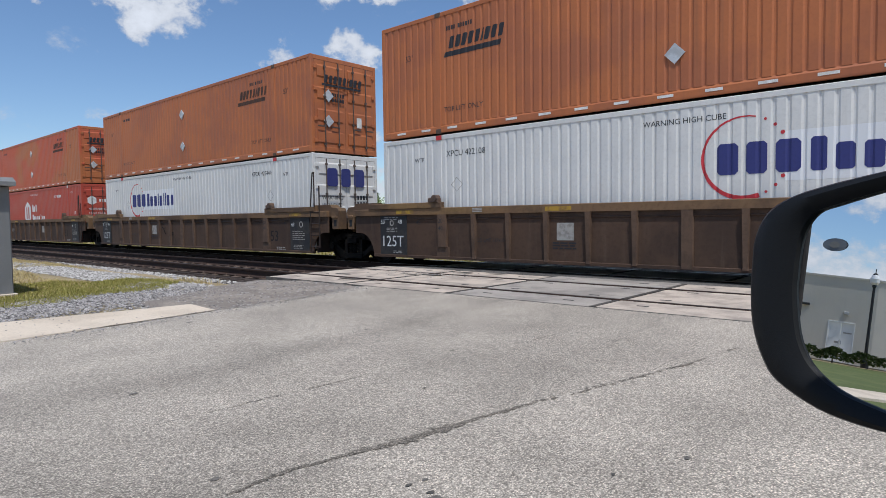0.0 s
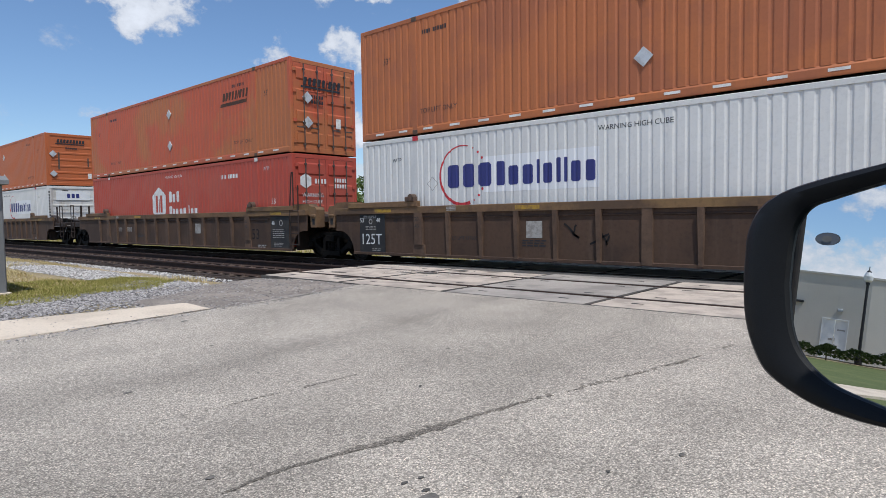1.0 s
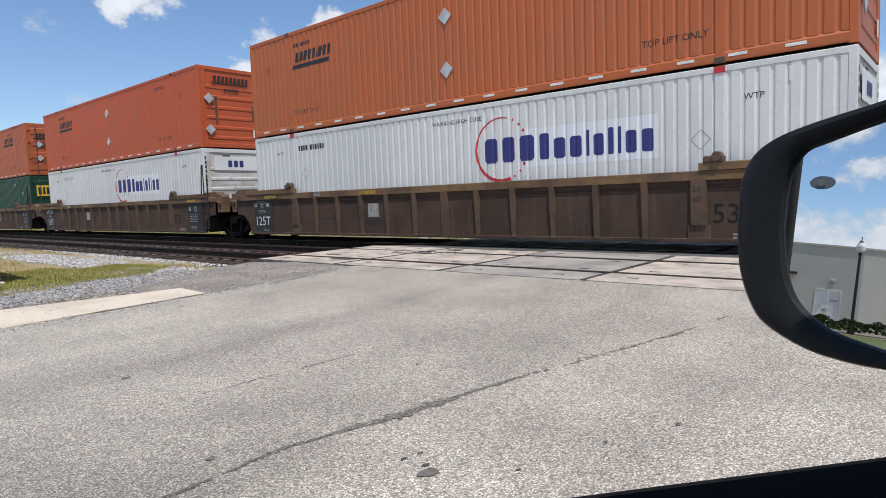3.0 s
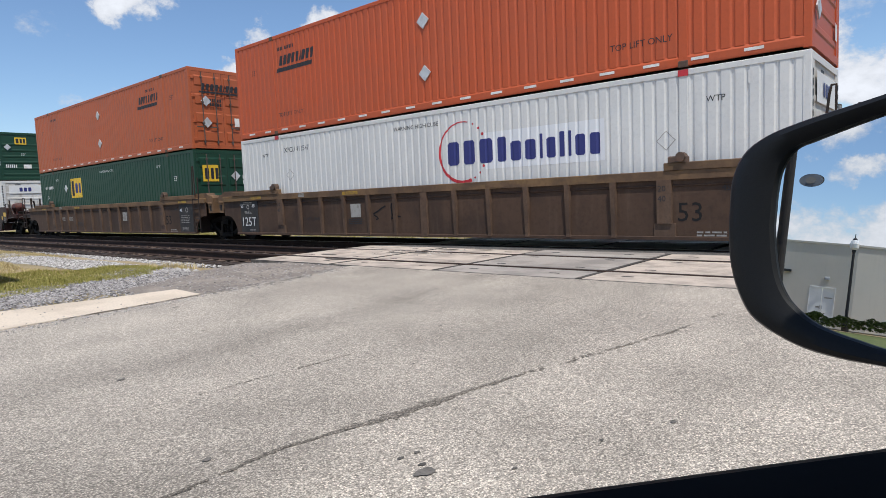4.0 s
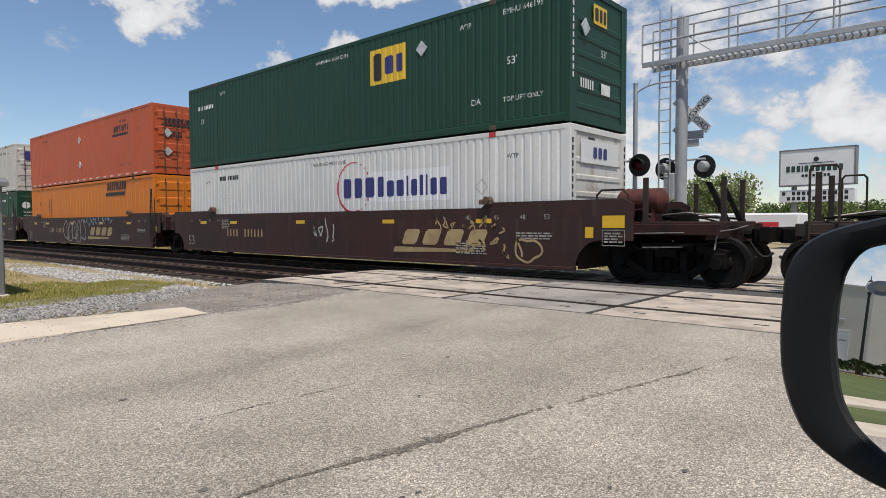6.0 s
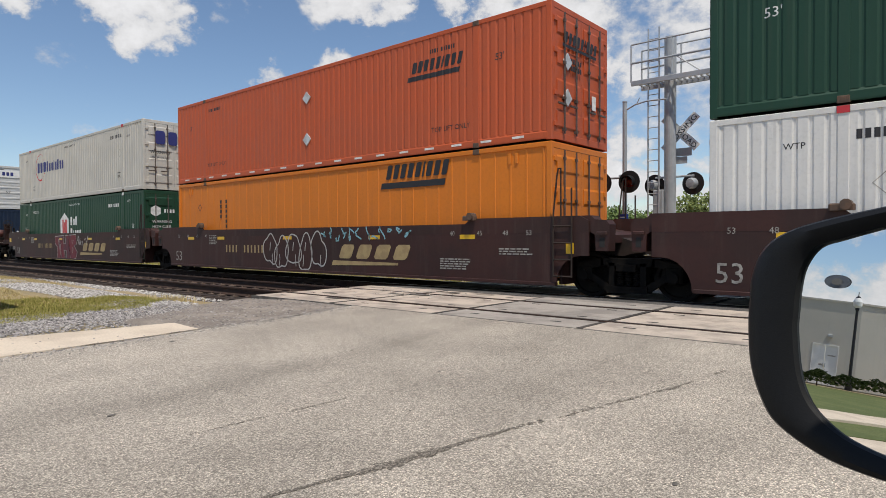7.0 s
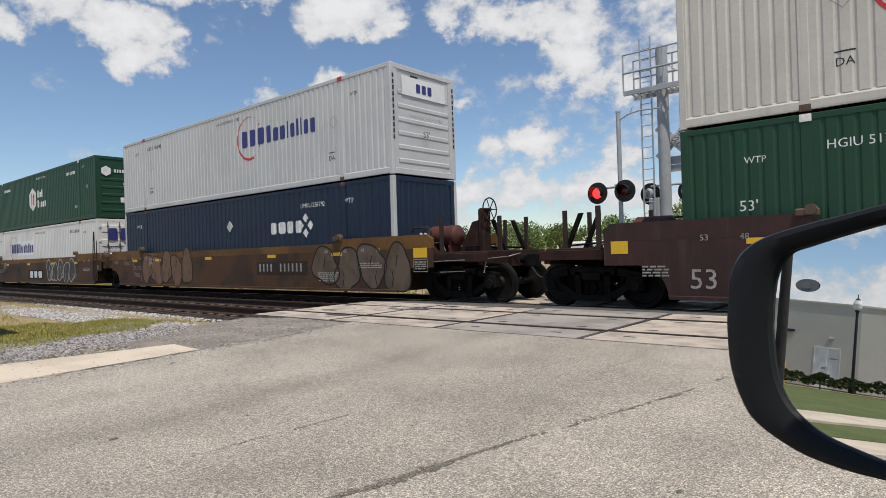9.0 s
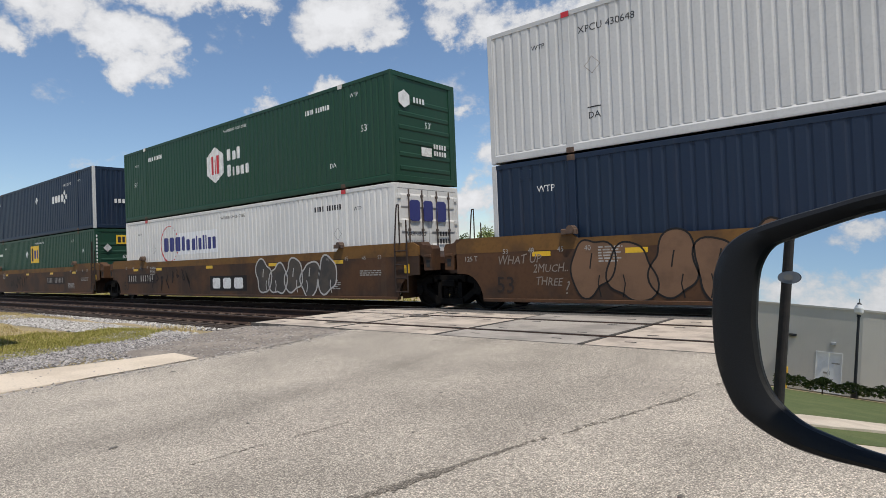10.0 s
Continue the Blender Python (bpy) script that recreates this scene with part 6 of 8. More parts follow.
def sheet(name, xs, ys, height, material, label, category, skirt=0.0):
    bm = bmesh.new()
    grid = [[bm.verts.new((x, y, height(x, y))) for x in xs] for y in ys]
    for j in range(len(ys) - 1):
        for i in range(len(xs) - 1):
            bm.faces.new((grid[j][i], grid[j][i + 1], grid[j + 1][i + 1], grid[j + 1][i]))
    if skirt:
        edge = [e for e in bm.edges if e.is_boundary]
        ext = bmesh.ops.extrude_edge_only(bm, edges=edge)
        for v in ext["geom"]:
            if isinstance(v, bmesh.types.BMVert):
                v.co.z -= skirt
    ob = part(name, bm, material, None, label, True)
    return tagged(ob, "", category, "", "structure")


def spread(a, c, n):
    return [a + (c - a) * i / n for i in range(n + 1)]


def build_ground():
    near = spread(-30, 30, 120)
    xs = [-2500, -900, -400, -200, -100, -60, -45] + near + [45, 60, 100, 200, 400, 900, 2500]
    ys = [-2500, -900, -400, -200, -100, -70, -55] + spread(-45, 40, 170) + [55, 70, 100, 200, 400, 900, 2500]
    sheet("ground", xs, ys, ground_z, SOIL, "patchy dry and green grass ground", "ground")
    sheet("road", spread(ROAD_L, ROAD_R, 8), [-200, -100, -60, -40] + spread(-30, -4.46, 60), lambda x, y: road_z(y), ASPHALT, "worn light grey asphalt road with cracks", "road", 0.12)
    sheet("road_beyond", spread(ROAD_L, ROAD_R, 8), spread(3.32, 24, 30) + [60, 200], lambda x, y: road_z(y), ASPHALT, "worn asphalt road beyond the railway", "road", 0.12)
    # reaches under the train instead of a panel; its dark tone paints the shade there
    sheet("road_between_tracks", spread(4.46, 21.2, 8), [-1.335, -0.75, -0.28, 0.43], lambda x, y: -0.01 + FAR_Z * ramp(-1.335, 0.43, y), ASPHALT_DARK, "dark asphalt strip between the tracks, with the train's shade in its colour", "road", 0.2)
    # gravel apron beside the road
    bm = bmesh.new()
    cols = spread(4.2, ROAD_L + 0.12, 24)
    rows = [-7.55] + spread(-7.3, -4.44, 22)
    grid = [[bm.verts.new((x + (0.25 * noise.noise(Vector((y * 1.3, 3, 0))) if i == 0 else 0), y,
                           road_z(y) - 0.012 - (0.05 if y < -7.4 else 0) - max(0, (5.6 - x)) * 0.05 + 0.012 * noise.noise(Vector((x * 3, y * 3, 7))))) for i, x in enumerate(cols)] for y in rows]
    for j in range(len(rows) - 1):
        for i in range(len(cols) - 1):
            bm.faces.new((grid[j][i], grid[j][i + 1], grid[j + 1][i + 1], grid[j + 1][i]))
    tagged(part("gravel_apron", bm, GRAVEL, None, "dusty grey gravel and broken asphalt shoulder", True), "", "shoulder", "", "structure")


def build_kerb():
    bm = bmesh.new()
    ys = spread(-40, -14, 20)[:-1] + spread(-14, -7.14, 90)
    prev = None
    for j, y in enumerate(ys):
        w = 0.03 * noise.noise(Vector((y * 0.9, 0, 0))) + 0.025 * noise.noise(Vector((y * 4.1, 2, 0)))
        x0 = 5.95 + w + 0.68 * ramp(-9.4, -7.1, y)
        zr = road_z(y)
        prof = [(x0 - 0.02, zr - 0.12), (x0, zr + 0.016), (x0 + 0.1, zr + 0.024), (x0 + 0.3, zr + 0.02), (x0 + 0.55, zr + 0.01), (ROAD_L - 0.06 + w, zr + 0.006), (ROAD_L - 0.05 + w, zr - 0.05)]
        cur = [bm.verts.new((x, y, z)) for x, z in prof]
        if prev:
            for i in range(len(prof) - 1):
                bm.faces.new((prev[i], prev[i + 1], cur[i + 1], cur[i]))
        else:
            bm.faces.new(cur)
        prev = cur
    bm.faces.new(prev[::-1])
    tagged(part("kerb", bm, KERB_CONCRETE, None, "sandy worn concrete gutter along the road", True), "", "kerb", "", "structure")


def crumbled_seam(pts, width, per_metre, seed, gap=0.1, size=0.011, label="dark crumbled seam in the asphalt"):
    """Many small dark chips along a line, thick and thin by turns."""
    rng = random.Random(seed)
    verts, faces = [], []
    for (ax, ay), (cx, cy) in zip(pts, pts[1:]):
        run = math.hypot(cx - ax, cy - ay)
        ux, uy = (cx - ax) / run, (cy - ay) / run
        for _ in range(int(per_metre * run)):
            t = rng.random()
            x, y = ax + (cx - ax) * t, ay + (cy - ay) * t
            n = noise.noise(Vector((y * 1.6, seed * 3.7, 1))) + 0.5 * noise.noise(Vector((y * 5.3, seed, 4)))
            if n < gap - 0.55 + 0.25 * rng.random():
                continue
            w = width * (0.35 + 1.1 * max(0.0, n + 0.3))
            side = rng.gauss(0, w) + 0.02 * noise.noise(Vector((y * 3.1, seed, 0)))
            x, y = x + uy * side, y - ux * side
            r, z, b = size * rng.uniform(0.5, 1.5), road_z(y) + 0.0022 + 0.0012 * rng.random(), len(verts)
            for i in range(6):
                a = i * math.pi / 3 + rng.uniform(-0.4, 0.4)
                p, q = 1.7 * r * math.cos(a), 0.8 * r * math.sin(a)
                verts.append((x + ux * p + uy * q, y + uy * p - ux * q, z))
            faces.append(tuple(range(b, b + 6)))
    me = bpy.data.meshes.new("asphalt_seam")
    me.from_pydata(verts, [], faces)
    me.materials.append(None)
    tagged(part("asphalt_seam", me, SEAM_DARK, None, label), "", "road crack", "", "structure")


def build_cracks():
    main = [(12.55, -12.5), (12.65, -10.0), (12.63, -9.56), (12.72, -9.21), (12.8, -8.87), (12.86, -8.64), (12.9, -8.37), (12.98, -8.0), (13.13, -7.52), (13.29, -6.94), (13.44, -6.45), (13.6, -5.6)]
    crumbled_seam(main[:8], 0.013, 210, 1, 0.12)
    crumbled_seam(main[7:], 0.012, 60, 7, 0.2)
    crumbled_seam(main[3:7], 0.03, 260, 3, 0.15, 0.012, "wider crumbled stretch of the asphalt seam")
    crumbled_seam([(11.35, -10.2), (11.5, -8.8), (11.57, -8.24), (11.62, -7.8), (11.69, -7.39), (11.78, -6.86), (11.94, -6.45), (12.1, -5.4)], 0.006, 70, 2, 0.25, 0.006)
    crumbled_seam([(7.02, -9.4), (7.36, -8.8), (7.4, -8.2), (7.4, -7.2), (7.52, -6.8), (7.56, -6.4), (7.5, -5.0)], 0.018, 300, 6, 0.0, 0.01, "dirt-filled joint between the kerb and the asphalt")
    rng = random.Random(8)
    for k, (x, y, r) in enumerate([(13.41, -9.33, 0.045), (13.35, -9.28, 0.018), (13.22, -9.29, 0.016), (13.24, -9.2, 0.014), (12.44, -9.83, 0.022), (10.6, -9.48, 0.028), (13.72, -9.08, 0.012), (12.2, -8.1, 0.014), (9.6, -8.3, 0.016), (10.9, -8.6, 0.012), (13.9, -8.6, 0.012), (9.2, -6.6, 0.02), (8.02, -7.8, 0.035), (11.6, -7.1, 0.02), (14.1, -8.2, 0.018), (10.2, -6.9, 0.022)]):
        bm = bmesh.new()
        pts = blob_outline(0, 0, r * 0.8, r * 1.2, 200 + k, 14)
        bm.faces.new([bm.verts.new((x + px, y + py, road_z(y) + 0.0045)) for px, py in pts])
        tagged(part("road_stain", bm, TAR, None, "small dark oily spot on the asphalt"), "", "stain", "", "structure")


RAIL_PROF = [(-0.07, -0.18), (0.07, -0.18), (0.07, -0.168), (0.012, -0.14), (0.009, -0.045), (0.036, -0.034), (0.037, -0.006), (0.03, 0.0), (-0.03, 0.0), (-0.037, -0.006), (-0.036, -0.034), (-0.009, -0.045), (-0.012, -0.14), (-0.07, -0.168)]
TRACKS = (-2.91, MID)


def build_tracks():
    tie = shared("sleeper", lambda bm: bevel_box(bm, -0.115, 0.115, -1.3, 1.3, -0.36, -0.185, 0.012))
    plate = shared("tie_plate", lambda bm: (bevel_box(bm, -0.09, 0.09, -0.17, 0.17, -0.188, -0.172, 0.003), box(bm, -0.06, -0.035, -0.105, -0.075, -0.175, -0.135), box(bm, 0.035, 0.06, 0.075, 0.105, -0.175, -0.135)))
    for k, yc in enumerate(TRACKS):
        track = thing("railway_track", "rusty steel rails on dark creosoted timber sleepers", "railway track", (0, yc, FAR_Z if k else 0), "railway tracks", "structure")
        for s in (-1, 1):
            bm = bmesh.new()
            prism(bm, [(s * 0.755 + a, b) for a, b in RAIL_PROF], 0, -600, 600)
            part("rail", bm, RAIL_RUST, track)
            bm = bmesh.new()
            box(bm, -600, 600, s * 0.755 - 0.024, s * 0.755 + 0.024, 0.0005, 0.003)
            part("rail_head", bm, TREAD if k else RAIL_TOP, track, "worn shiny running surface")
        rng = random.Random(5 + k)
        x = 4.2
        n = 0
        while n < 75:
            sl = part("sleeper", tie, TIE_WOOD, track, at=pose(x, rng.uniform(-0.05, 0.05), rng.uniform(-0.012, 0.01), 0, 0, rng.uniform(-1.2, 1.2)))
            for s in (-1, 1):
                part("tie_plate", plate, PLATE_RUST, sl, at=(0, s * 0.755, 0))
            x -= 0.52 + rng.uniform(-0.02, 0.02)
            n += 1
        bm = bmesh.new()
        for i in range(260):
            xx = x - 0.52 * i if i < 130 else 21.6 + 0.52 * (i - 130)
            box(bm, xx - 0.115, xx + 0.115, -1.3, 1.3, -0.36, -0.185)
        tagged(part("distant_sleepers", bm, TIE_WOOD, track), kind="stuff")
    # ballast beds
    for lo, hi in ((-140, 4.46), (21.2, 140)):
        xs = spread(lo, hi, 300 if hi < 10 else 60)
        ys = [-5.35, -4.9, -4.5, -4.2, -3.6, -2.9, -2.2, -1.6, -1.3, -0.9, -0.4, 0.0, 0.6, 1.3, 2.0, 2.6, 3.0, 3.6, 4.1]
        sheet("ballast_bed", xs, ys, bed_z, BALLAST_BED, "dark oily crushed-stone ballast between the rails", "ballast")


def build_crossing():
    deck = thing("crossing_deck", "pale worn concrete grade-crossing panels with dark joints", "level crossing", kind="structure")
    strips = []
    for yc in TRACKS:
        if yc < 0:
            strips.append((yc - 1.555, yc - 0.835))
        strips += [(yc - 0.685, yc + 0.685), (yc + 0.835, yc + 1.555)]
    rng = random.Random(12)
    xs = [4.46 + 2.37 * i for i in range(8)]
    for a, c in strips:
        me = shared(("panel", round(c - a, 2)), lambda bm: bevel_box(bm, 0.04, 2.33, 0, c - a, -0.2, 0.0, 0.02))
        slot = shared("lift_slot", lambda bm: box(bm, -0.075, 0.075, -0.018, 0.018, 0.0, 0.003))
        for i, x in enumerate(xs[:-1]):
            pn = part("panel", me, CONCRETE_GREY if i == 2 else CONCRETE, deck, at=pose(x, a, (FAR_Z if a > 0 else 0) + rng.uniform(-0.008, 0.004), rng.uniform(-0.15, 0.15), rng.uniform(-0.12, 0.12), 0))
            for u in (0.5, 1.85):
                for v in ((0.2, c - a - 0.2) if c - a > 1 else ((c - a) / 2,)):
                    part("lift_slot", slot, SEAL_BLACK, pn, at=(u, v, 0))
    for x in xs[1:-1]:
        for a, c in strips:
            z = FAR_Z if a > 0 else 0
            bm = bmesh.new()
            box(bm, x - 0.035, x + 0.035, a + 0.02, c - 0.02, z - 0.2, z - 0.003)
            part("panel_joint", bm, JOINT_TAR, deck)
    for yc in TRACKS:
        for s in (-1, 1):
            for d in (-0.1, 0.1):
                bm = bmesh.new()
                box(bm, 4.46, 21.05, yc + s * 0.755 + d - 0.022, yc + s * 0.755 + d + 0.022, (FAR_Z if yc > 0 else 0) - 0.18, (FAR_Z if yc > 0 else 0) - 0.028)
                part("flangeway_rubber", bm, SEAL_BLACK, deck)
    bm = bmesh.new()
    box(bm, 4.46, 21.05, -4.50, -4.472, -0.2, -0.004)
    part("edge_joint", bm, TAR, deck)


def build_breaks():
    """Broken, tar-filled spots in the crossing's concrete."""
    for k, (x, y, a, b) in enumerate(BREAKS):
        bm = bmesh.new()
        bm.faces.new([bm.verts.new((x + px, y + py, 0.009)) for px, py in blob_outline(0, 0, a, b, 300 + k, 18)])
        tagged(part("deck_break", bm, TAR, None, "dark broken spot in the concrete panels"), "", "stain", "", "structure")


BREAKS = ((7.05, -2.45, 0.30, 0.10), (6.6, -2.62, 0.22, 0.07), (7.3, -1.72, 0.2, 0.08), (6.35, -3.9, 0.34, 0.06), (5.4, -3.3, 0.2, 0.08), (8.0, -1.6, 0.25, 0.05))


def stones(name, count, area, size, material, label, seed):
    """area(rng) gives x, y, z of one stone."""
    rng = random.Random(seed)
    verts, faces = [], []
    for _ in range(count):
        x, y, z = area(rng)
        r = size * rng.uniform(0.55, 1.35)
        b = len(verts)
        rot = rng.uniform(0, 6.28)
        for i in range(5):
            a = rot + 2 * math.pi * i / 5
            k = rng.uniform(0.7, 1.2)
            verts.append((x + r * k * math.cos(a), y + r * k * math.sin(a), z + r * rng.uniform(-0.15, 0.35)))
        verts.append((x + r * rng.uniform(-0.4, 0.4), y + r * rng.uniform(-0.4, 0.4), z + r * rng.uniform(0.5, 0.95)))
        for i in range(5):
            faces.append((b + i, b + (i + 1) % 5, b + 5))
    me = bpy.data.meshes.new(name)
    me.from_pydata(verts, [], faces)
    me.materials.append(None)
    tagged(part(name, me, material, None, label), "", "gravel", "", "stuff")


def tufts(name, count, area, height, material, label, seed, blades=4, width=0.006, category="grass"):
    rng = random.Random(seed)
    verts, faces = [], []
    for _ in range(count):
        x, y, z, k = area(rng)
        for _ in range(blades):
            a, lean = rng.uniform(0, 6.28), rng.uniform(0.1, 0.7)
            h = height * k * rng.uniform(0.4, 1.2)
            bx, by = x + rng.uniform(-0.04, 0.04), y + rng.uniform(-0.04, 0.04)
            dx, dy = math.cos(a), math.sin(a)
            w = width * rng.uniform(0.7, 1.5)
            b = len(verts)
            verts += [(bx - dy * w, by + dx * w, z), (bx + dy * w, by - dx * w, z), (bx + dx * lean * h * 0.4 + dy * w * 0.7, by + dy * lean * h * 0.4 - dx * w * 0.7, z + h * 0.6),
                      (bx + dx * lean * h * 0.4 - dy * w * 0.7, by + dy * lean * h * 0.4 + dx * w * 0.7, z + h * 0.6), (bx + dx * lean * h, by + dy * lean * h, z + h)]
            faces += [(b, b + 1, b + 2, b + 3), (b + 3, b + 2, b + 4)]
    me = bpy.data.meshes.new(name)
    me.from_pydata(verts, [], faces)
    me.materials.append(None)
    tagged(part(name, me, material, None, label), "", category, "", "stuff")


def build_cover():
    edge = [(2.3, -5.2), (1.3, -5.35), (1.5, -6.0), (1.2, -6.6), (0.2, -7.05), (-0.2, -7.5), (0.4, -9.5), (3.4, -11), (4.2, -10), (4.15, -8.6), (3.9, -8.0), (3.6, -7.5), (3.95, -6.9), (3.85, -6.3), (3.3, -5.75)]

    def in_wedge(x, y):
        odd = False
        for (ax, ay), (cx, cy) in zip(edge, edge[1:] + edge[:1]):
            if (ay > y) != (cy > y) and x < ax + (y - ay) * (cx - ax) / (cy - ay):
                odd = not odd
        return odd

    def shoulder(r):
        x, y = r.triangular(-9, 4.3, 0), r.uniform(-6.5, -4.35)
        while in_wedge(x, y):
            x, y = r.triangular(-9, 4.3, 0), r.uniform(-6.5, -4.35)
        return x, y, min(-0.215 - max(0, -4.45 - y) * 0.22, ground_z(x, y) + 0.03 if y < -5.3 else 0) if y > -5.3 else ground_z(x, y) + 0.005
    stones("pale_ballast", 11000, shoulder, 0.038, STONE, "pale crushed-stone ballast beside the near track", 21)
    def between(r):
        x, y = r.uniform(-34, 4.4), r.uniform(-1.55, -0.15)
        return x, y, bed_z(x, y) + 0.01
    stones("middle_ballast", 8000, between, 0.04, STONE, "pale crushed stone between the two tracks", 22)
    def inside(r):
        return r.uniform(-14, 4.4), r.uniform(-4.3, -1.6), -0.215
    stones("track_ballast", 2500, inside, 0.035, STONE_OILY, "dark oily stones between the sleepers", 23)
    def strip(r):
        y = r.uniform(-12, -5.5)
        x = r.triangular(2.7, 6.2, 5.0) - max(0, y + 7.0) * 0.6
        return x, y, ground_z(x, y) + 0.008
    stones("blue_grey_gravel", 19000, strip, 0.021, STONE_BLUE, "loose blue-grey gravel beside the kerb", 24)
    def apron(r):
        x, y = r.uniform(4.4, 7.4), r.uniform(-7.1, -4.5)
        return x, y, road_z(y) - 0.012 - max(0, 5.6 - x) * 0.05
    stones("apron_stones", 1500, apron, 0.014, STONE_BLUE, "small loose stones on the gravel shoulder", 25)
    def crumbs(r):
        t = r.random()
        x, y = 5.6 + 2.2 * t + r.uniform(-0.4, 0.4), -2.2 + r.uniform(-0.9, 0.7)
        return x, y, 0.0
    def on_kerb(r):
        y = r.uniform(-13, -7.3)
        return r.choice((r.uniform(6.25, 7.45), r.gauss(7.45, 0.06), r.gauss(6.3, 0.08))), y, road_z(y) + 0.022
    stones("kerb_grit", 150, on_kerb, 0.011, STONE_BLUE, "dark grit scattered on the kerb", 27)
    def edge_grit(r):
        y = r.uniform(-9.5, -4.7)
        return r.gauss(7.55, 0.13), y, road_z(y)
    stones("edge_grit", 700, edge_grit, 0.012, STONE_BLUE, "crumbled grit along the edge of the asphalt", 28)
    stones("deck_stones", 120, crumbs, 0.018, STONE, "stray stones on the crossing panels", 26)

    def meadow(r):
        while True:
            x, y = r.uniform(-3.5, 4.6), r.uniform(-11, -5.1)
            n = noise.noise(Vector((x * 0.9, y * 1.3, 2)))
            if not in_wedge(x + 0.35 * n + r.uniform(-0.15, 0.15), y + 0.25 * n + r.uniform(-0.1, 0.1)):
                continue
            return x, y, ground_z(x, y), 0.7 + 0.9 * max(0, n + 0.35)
    tufts("grass", 15000, meadow, 0.05, GRASS_GREEN, "yellow-green uncut grass beside the track", 31, 4, 0.0042)

    def dry(r):
        while True:
            x, y = r.uniform(-16, 3.2), r.uniform(-11, -4.7)
            n = noise.noise(Vector((x * 0.5, y * 0.8, 11)))
            if y > -6.75 + 0.3 * n and x > -4.6 + n:
                continue
            if in_wedge(x, y) and r.random() < 0.5:
                continue
            return x, y, ground_z(x, y), 0.7 + 0.7 * max(0, n + 0.3)
    tufts("dry_grass", 14000, dry, 0.07, GRASS_DRY, "dry straw-coloured grass beside the track", 32, 4, 0.0045)
    def weeds(r):
        x, y = r.gauss(2.7, 0.28), r.gauss(-5.15, 0.18)
        return x, y, ground_z(x, y), 1.0
    tufts("dry_weeds", 70, weeds, 0.13, GRASS_DRY, "brown weeds at the edge of the ballast", 33)
    def beyond(r):
        while True:
            x, y = r.uniform(-60, 30), 3.5 + 14 * r.random() ** 2
            if not ROAD_L - 0.2 < x < ROAD_R + 0.2:
                return x, y, ground_z(x, y), 1.0
    tufts("verge_grass", 12000, beyond, 0.13, GRASS_GREEN, "bright sunlit grass beyond the railway", 34, 4, 0.014)


build_ground()
build_kerb()
build_cracks()
build_tracks()
build_crossing()
build_breaks()
build_cover()

# ---------- beside and beyond the railway ----------


def signal_cabinet():
    c = thing("signal_cabinet", "grey painted steel railway signal cabinet with overhanging roof", "cabinet", (1.70, -8.88, -0.2), turn=0)
    bm = bmesh.new()
    bevel_box(bm, -0.9, 0.9, -0.6, 0.6, 0.1, 1.95, 0.02)
    part("body", bm, HUT_GREY, c)
    bm = bmesh.new()
    bevel_box(bm, -0.95, 0.95, -0.65, 0.65, 0.0, 0.1, 0.01)
    part("base", bm, KERB_CONCRETE, c)
    bm = bmesh.new()
    prism(bm, [(-1.06, 1.95), (1.06, 1.95), (1.06, 2.02), (0.9, 2.1), (-0.9, 2.16), (-1.06, 2.1)], 1, -0.66, 0.66)
    part("roof", bm, HUT_GREY, c)
    bm = bmesh.new()
    bevel_box(bm, -0.8, 0.0, -0.625, -0.6, 0.2, 1.85, 0.005)
    d = part("door", bm, HUT_GREY, c)
    bm = bmesh.new()
    rod(bm, (-0.1, -0.66, 1.0), (-0.1, -0.66, 1.16), 0.012)
    rod(bm, (-0.1, -0.66, 1.15), (-0.1, -0.62, 1.15), 0.012)
    part("handle", bm, GALV, d)


def b_flasher(bm):
    lathe(bm, [(0.30, 0.0), (0.305, 0.01), (0.30, 0.02), (0.0, 0.021)], "y", 28)


def b_hood(bm):
    n = 20
    prev = None
    for i in range(n + 1):
        a = radians(-35 + 250 * i / n)
        c, s = math.cos(a), math.sin(a)
        cur = [bm.verts.new((0.17 * c, 0.0, 0.17 * s)), bm.verts.new((0.165 * c, -0.28 * (0.55 + 0.45 * max(0, s)), 0.165 * s)),
               bm.verts.new((0.158 * c, -0.28 * (0.55 + 0.45 * max(0, s)), 0.158 * s)), bm.verts.new((0.16 * c, 0.0, 0.16 * s))]
        if prev:
            for k in range(3):
                bm.faces.new((prev[k], prev[k + 1], cur[k + 1], cur[k]))
        prev = cur


def b_lens(bm):
    lathe(bm, [(0.15, -0.002), (0.12, -0.022), (0.06, -0.034), (0.0, -0.036)], "y", 20)


def b_lamp_can(bm):
    lathe(bm, [(0.15, 0.02), (0.15, 0.12), (0.11, 0.2), (0.0, 0.21)], "y", 20)


def flasher(parent, at, lit, front=True):
    f = part("flasher", shared("flasher", b_flasher), SIGNAL_BLACK, parent, "black round target of a crossing flasher", at=at if front else at)
    part("hood", shared("hood", b_hood, True), SIGNAL_BLACK, f)
    part("lens", shared("lens", b_lens, True), RED_LIT if lit else RED_DARK, f, "glowing red lens" if lit else "unlit dark red lens")
    part("lamp_can", shared("lamp_can", b_lamp_can, True), GALV if not front else SIGNAL_BLACK, f)
    return f


def foundation(s, r):
    bm = bmesh.new()
    bevel_box(bm, -r, r, -r, r, -0.35, 0.0, 0.02)
    part("foundation", bm, CONCRETE_GREY, s, "concrete foundation block")


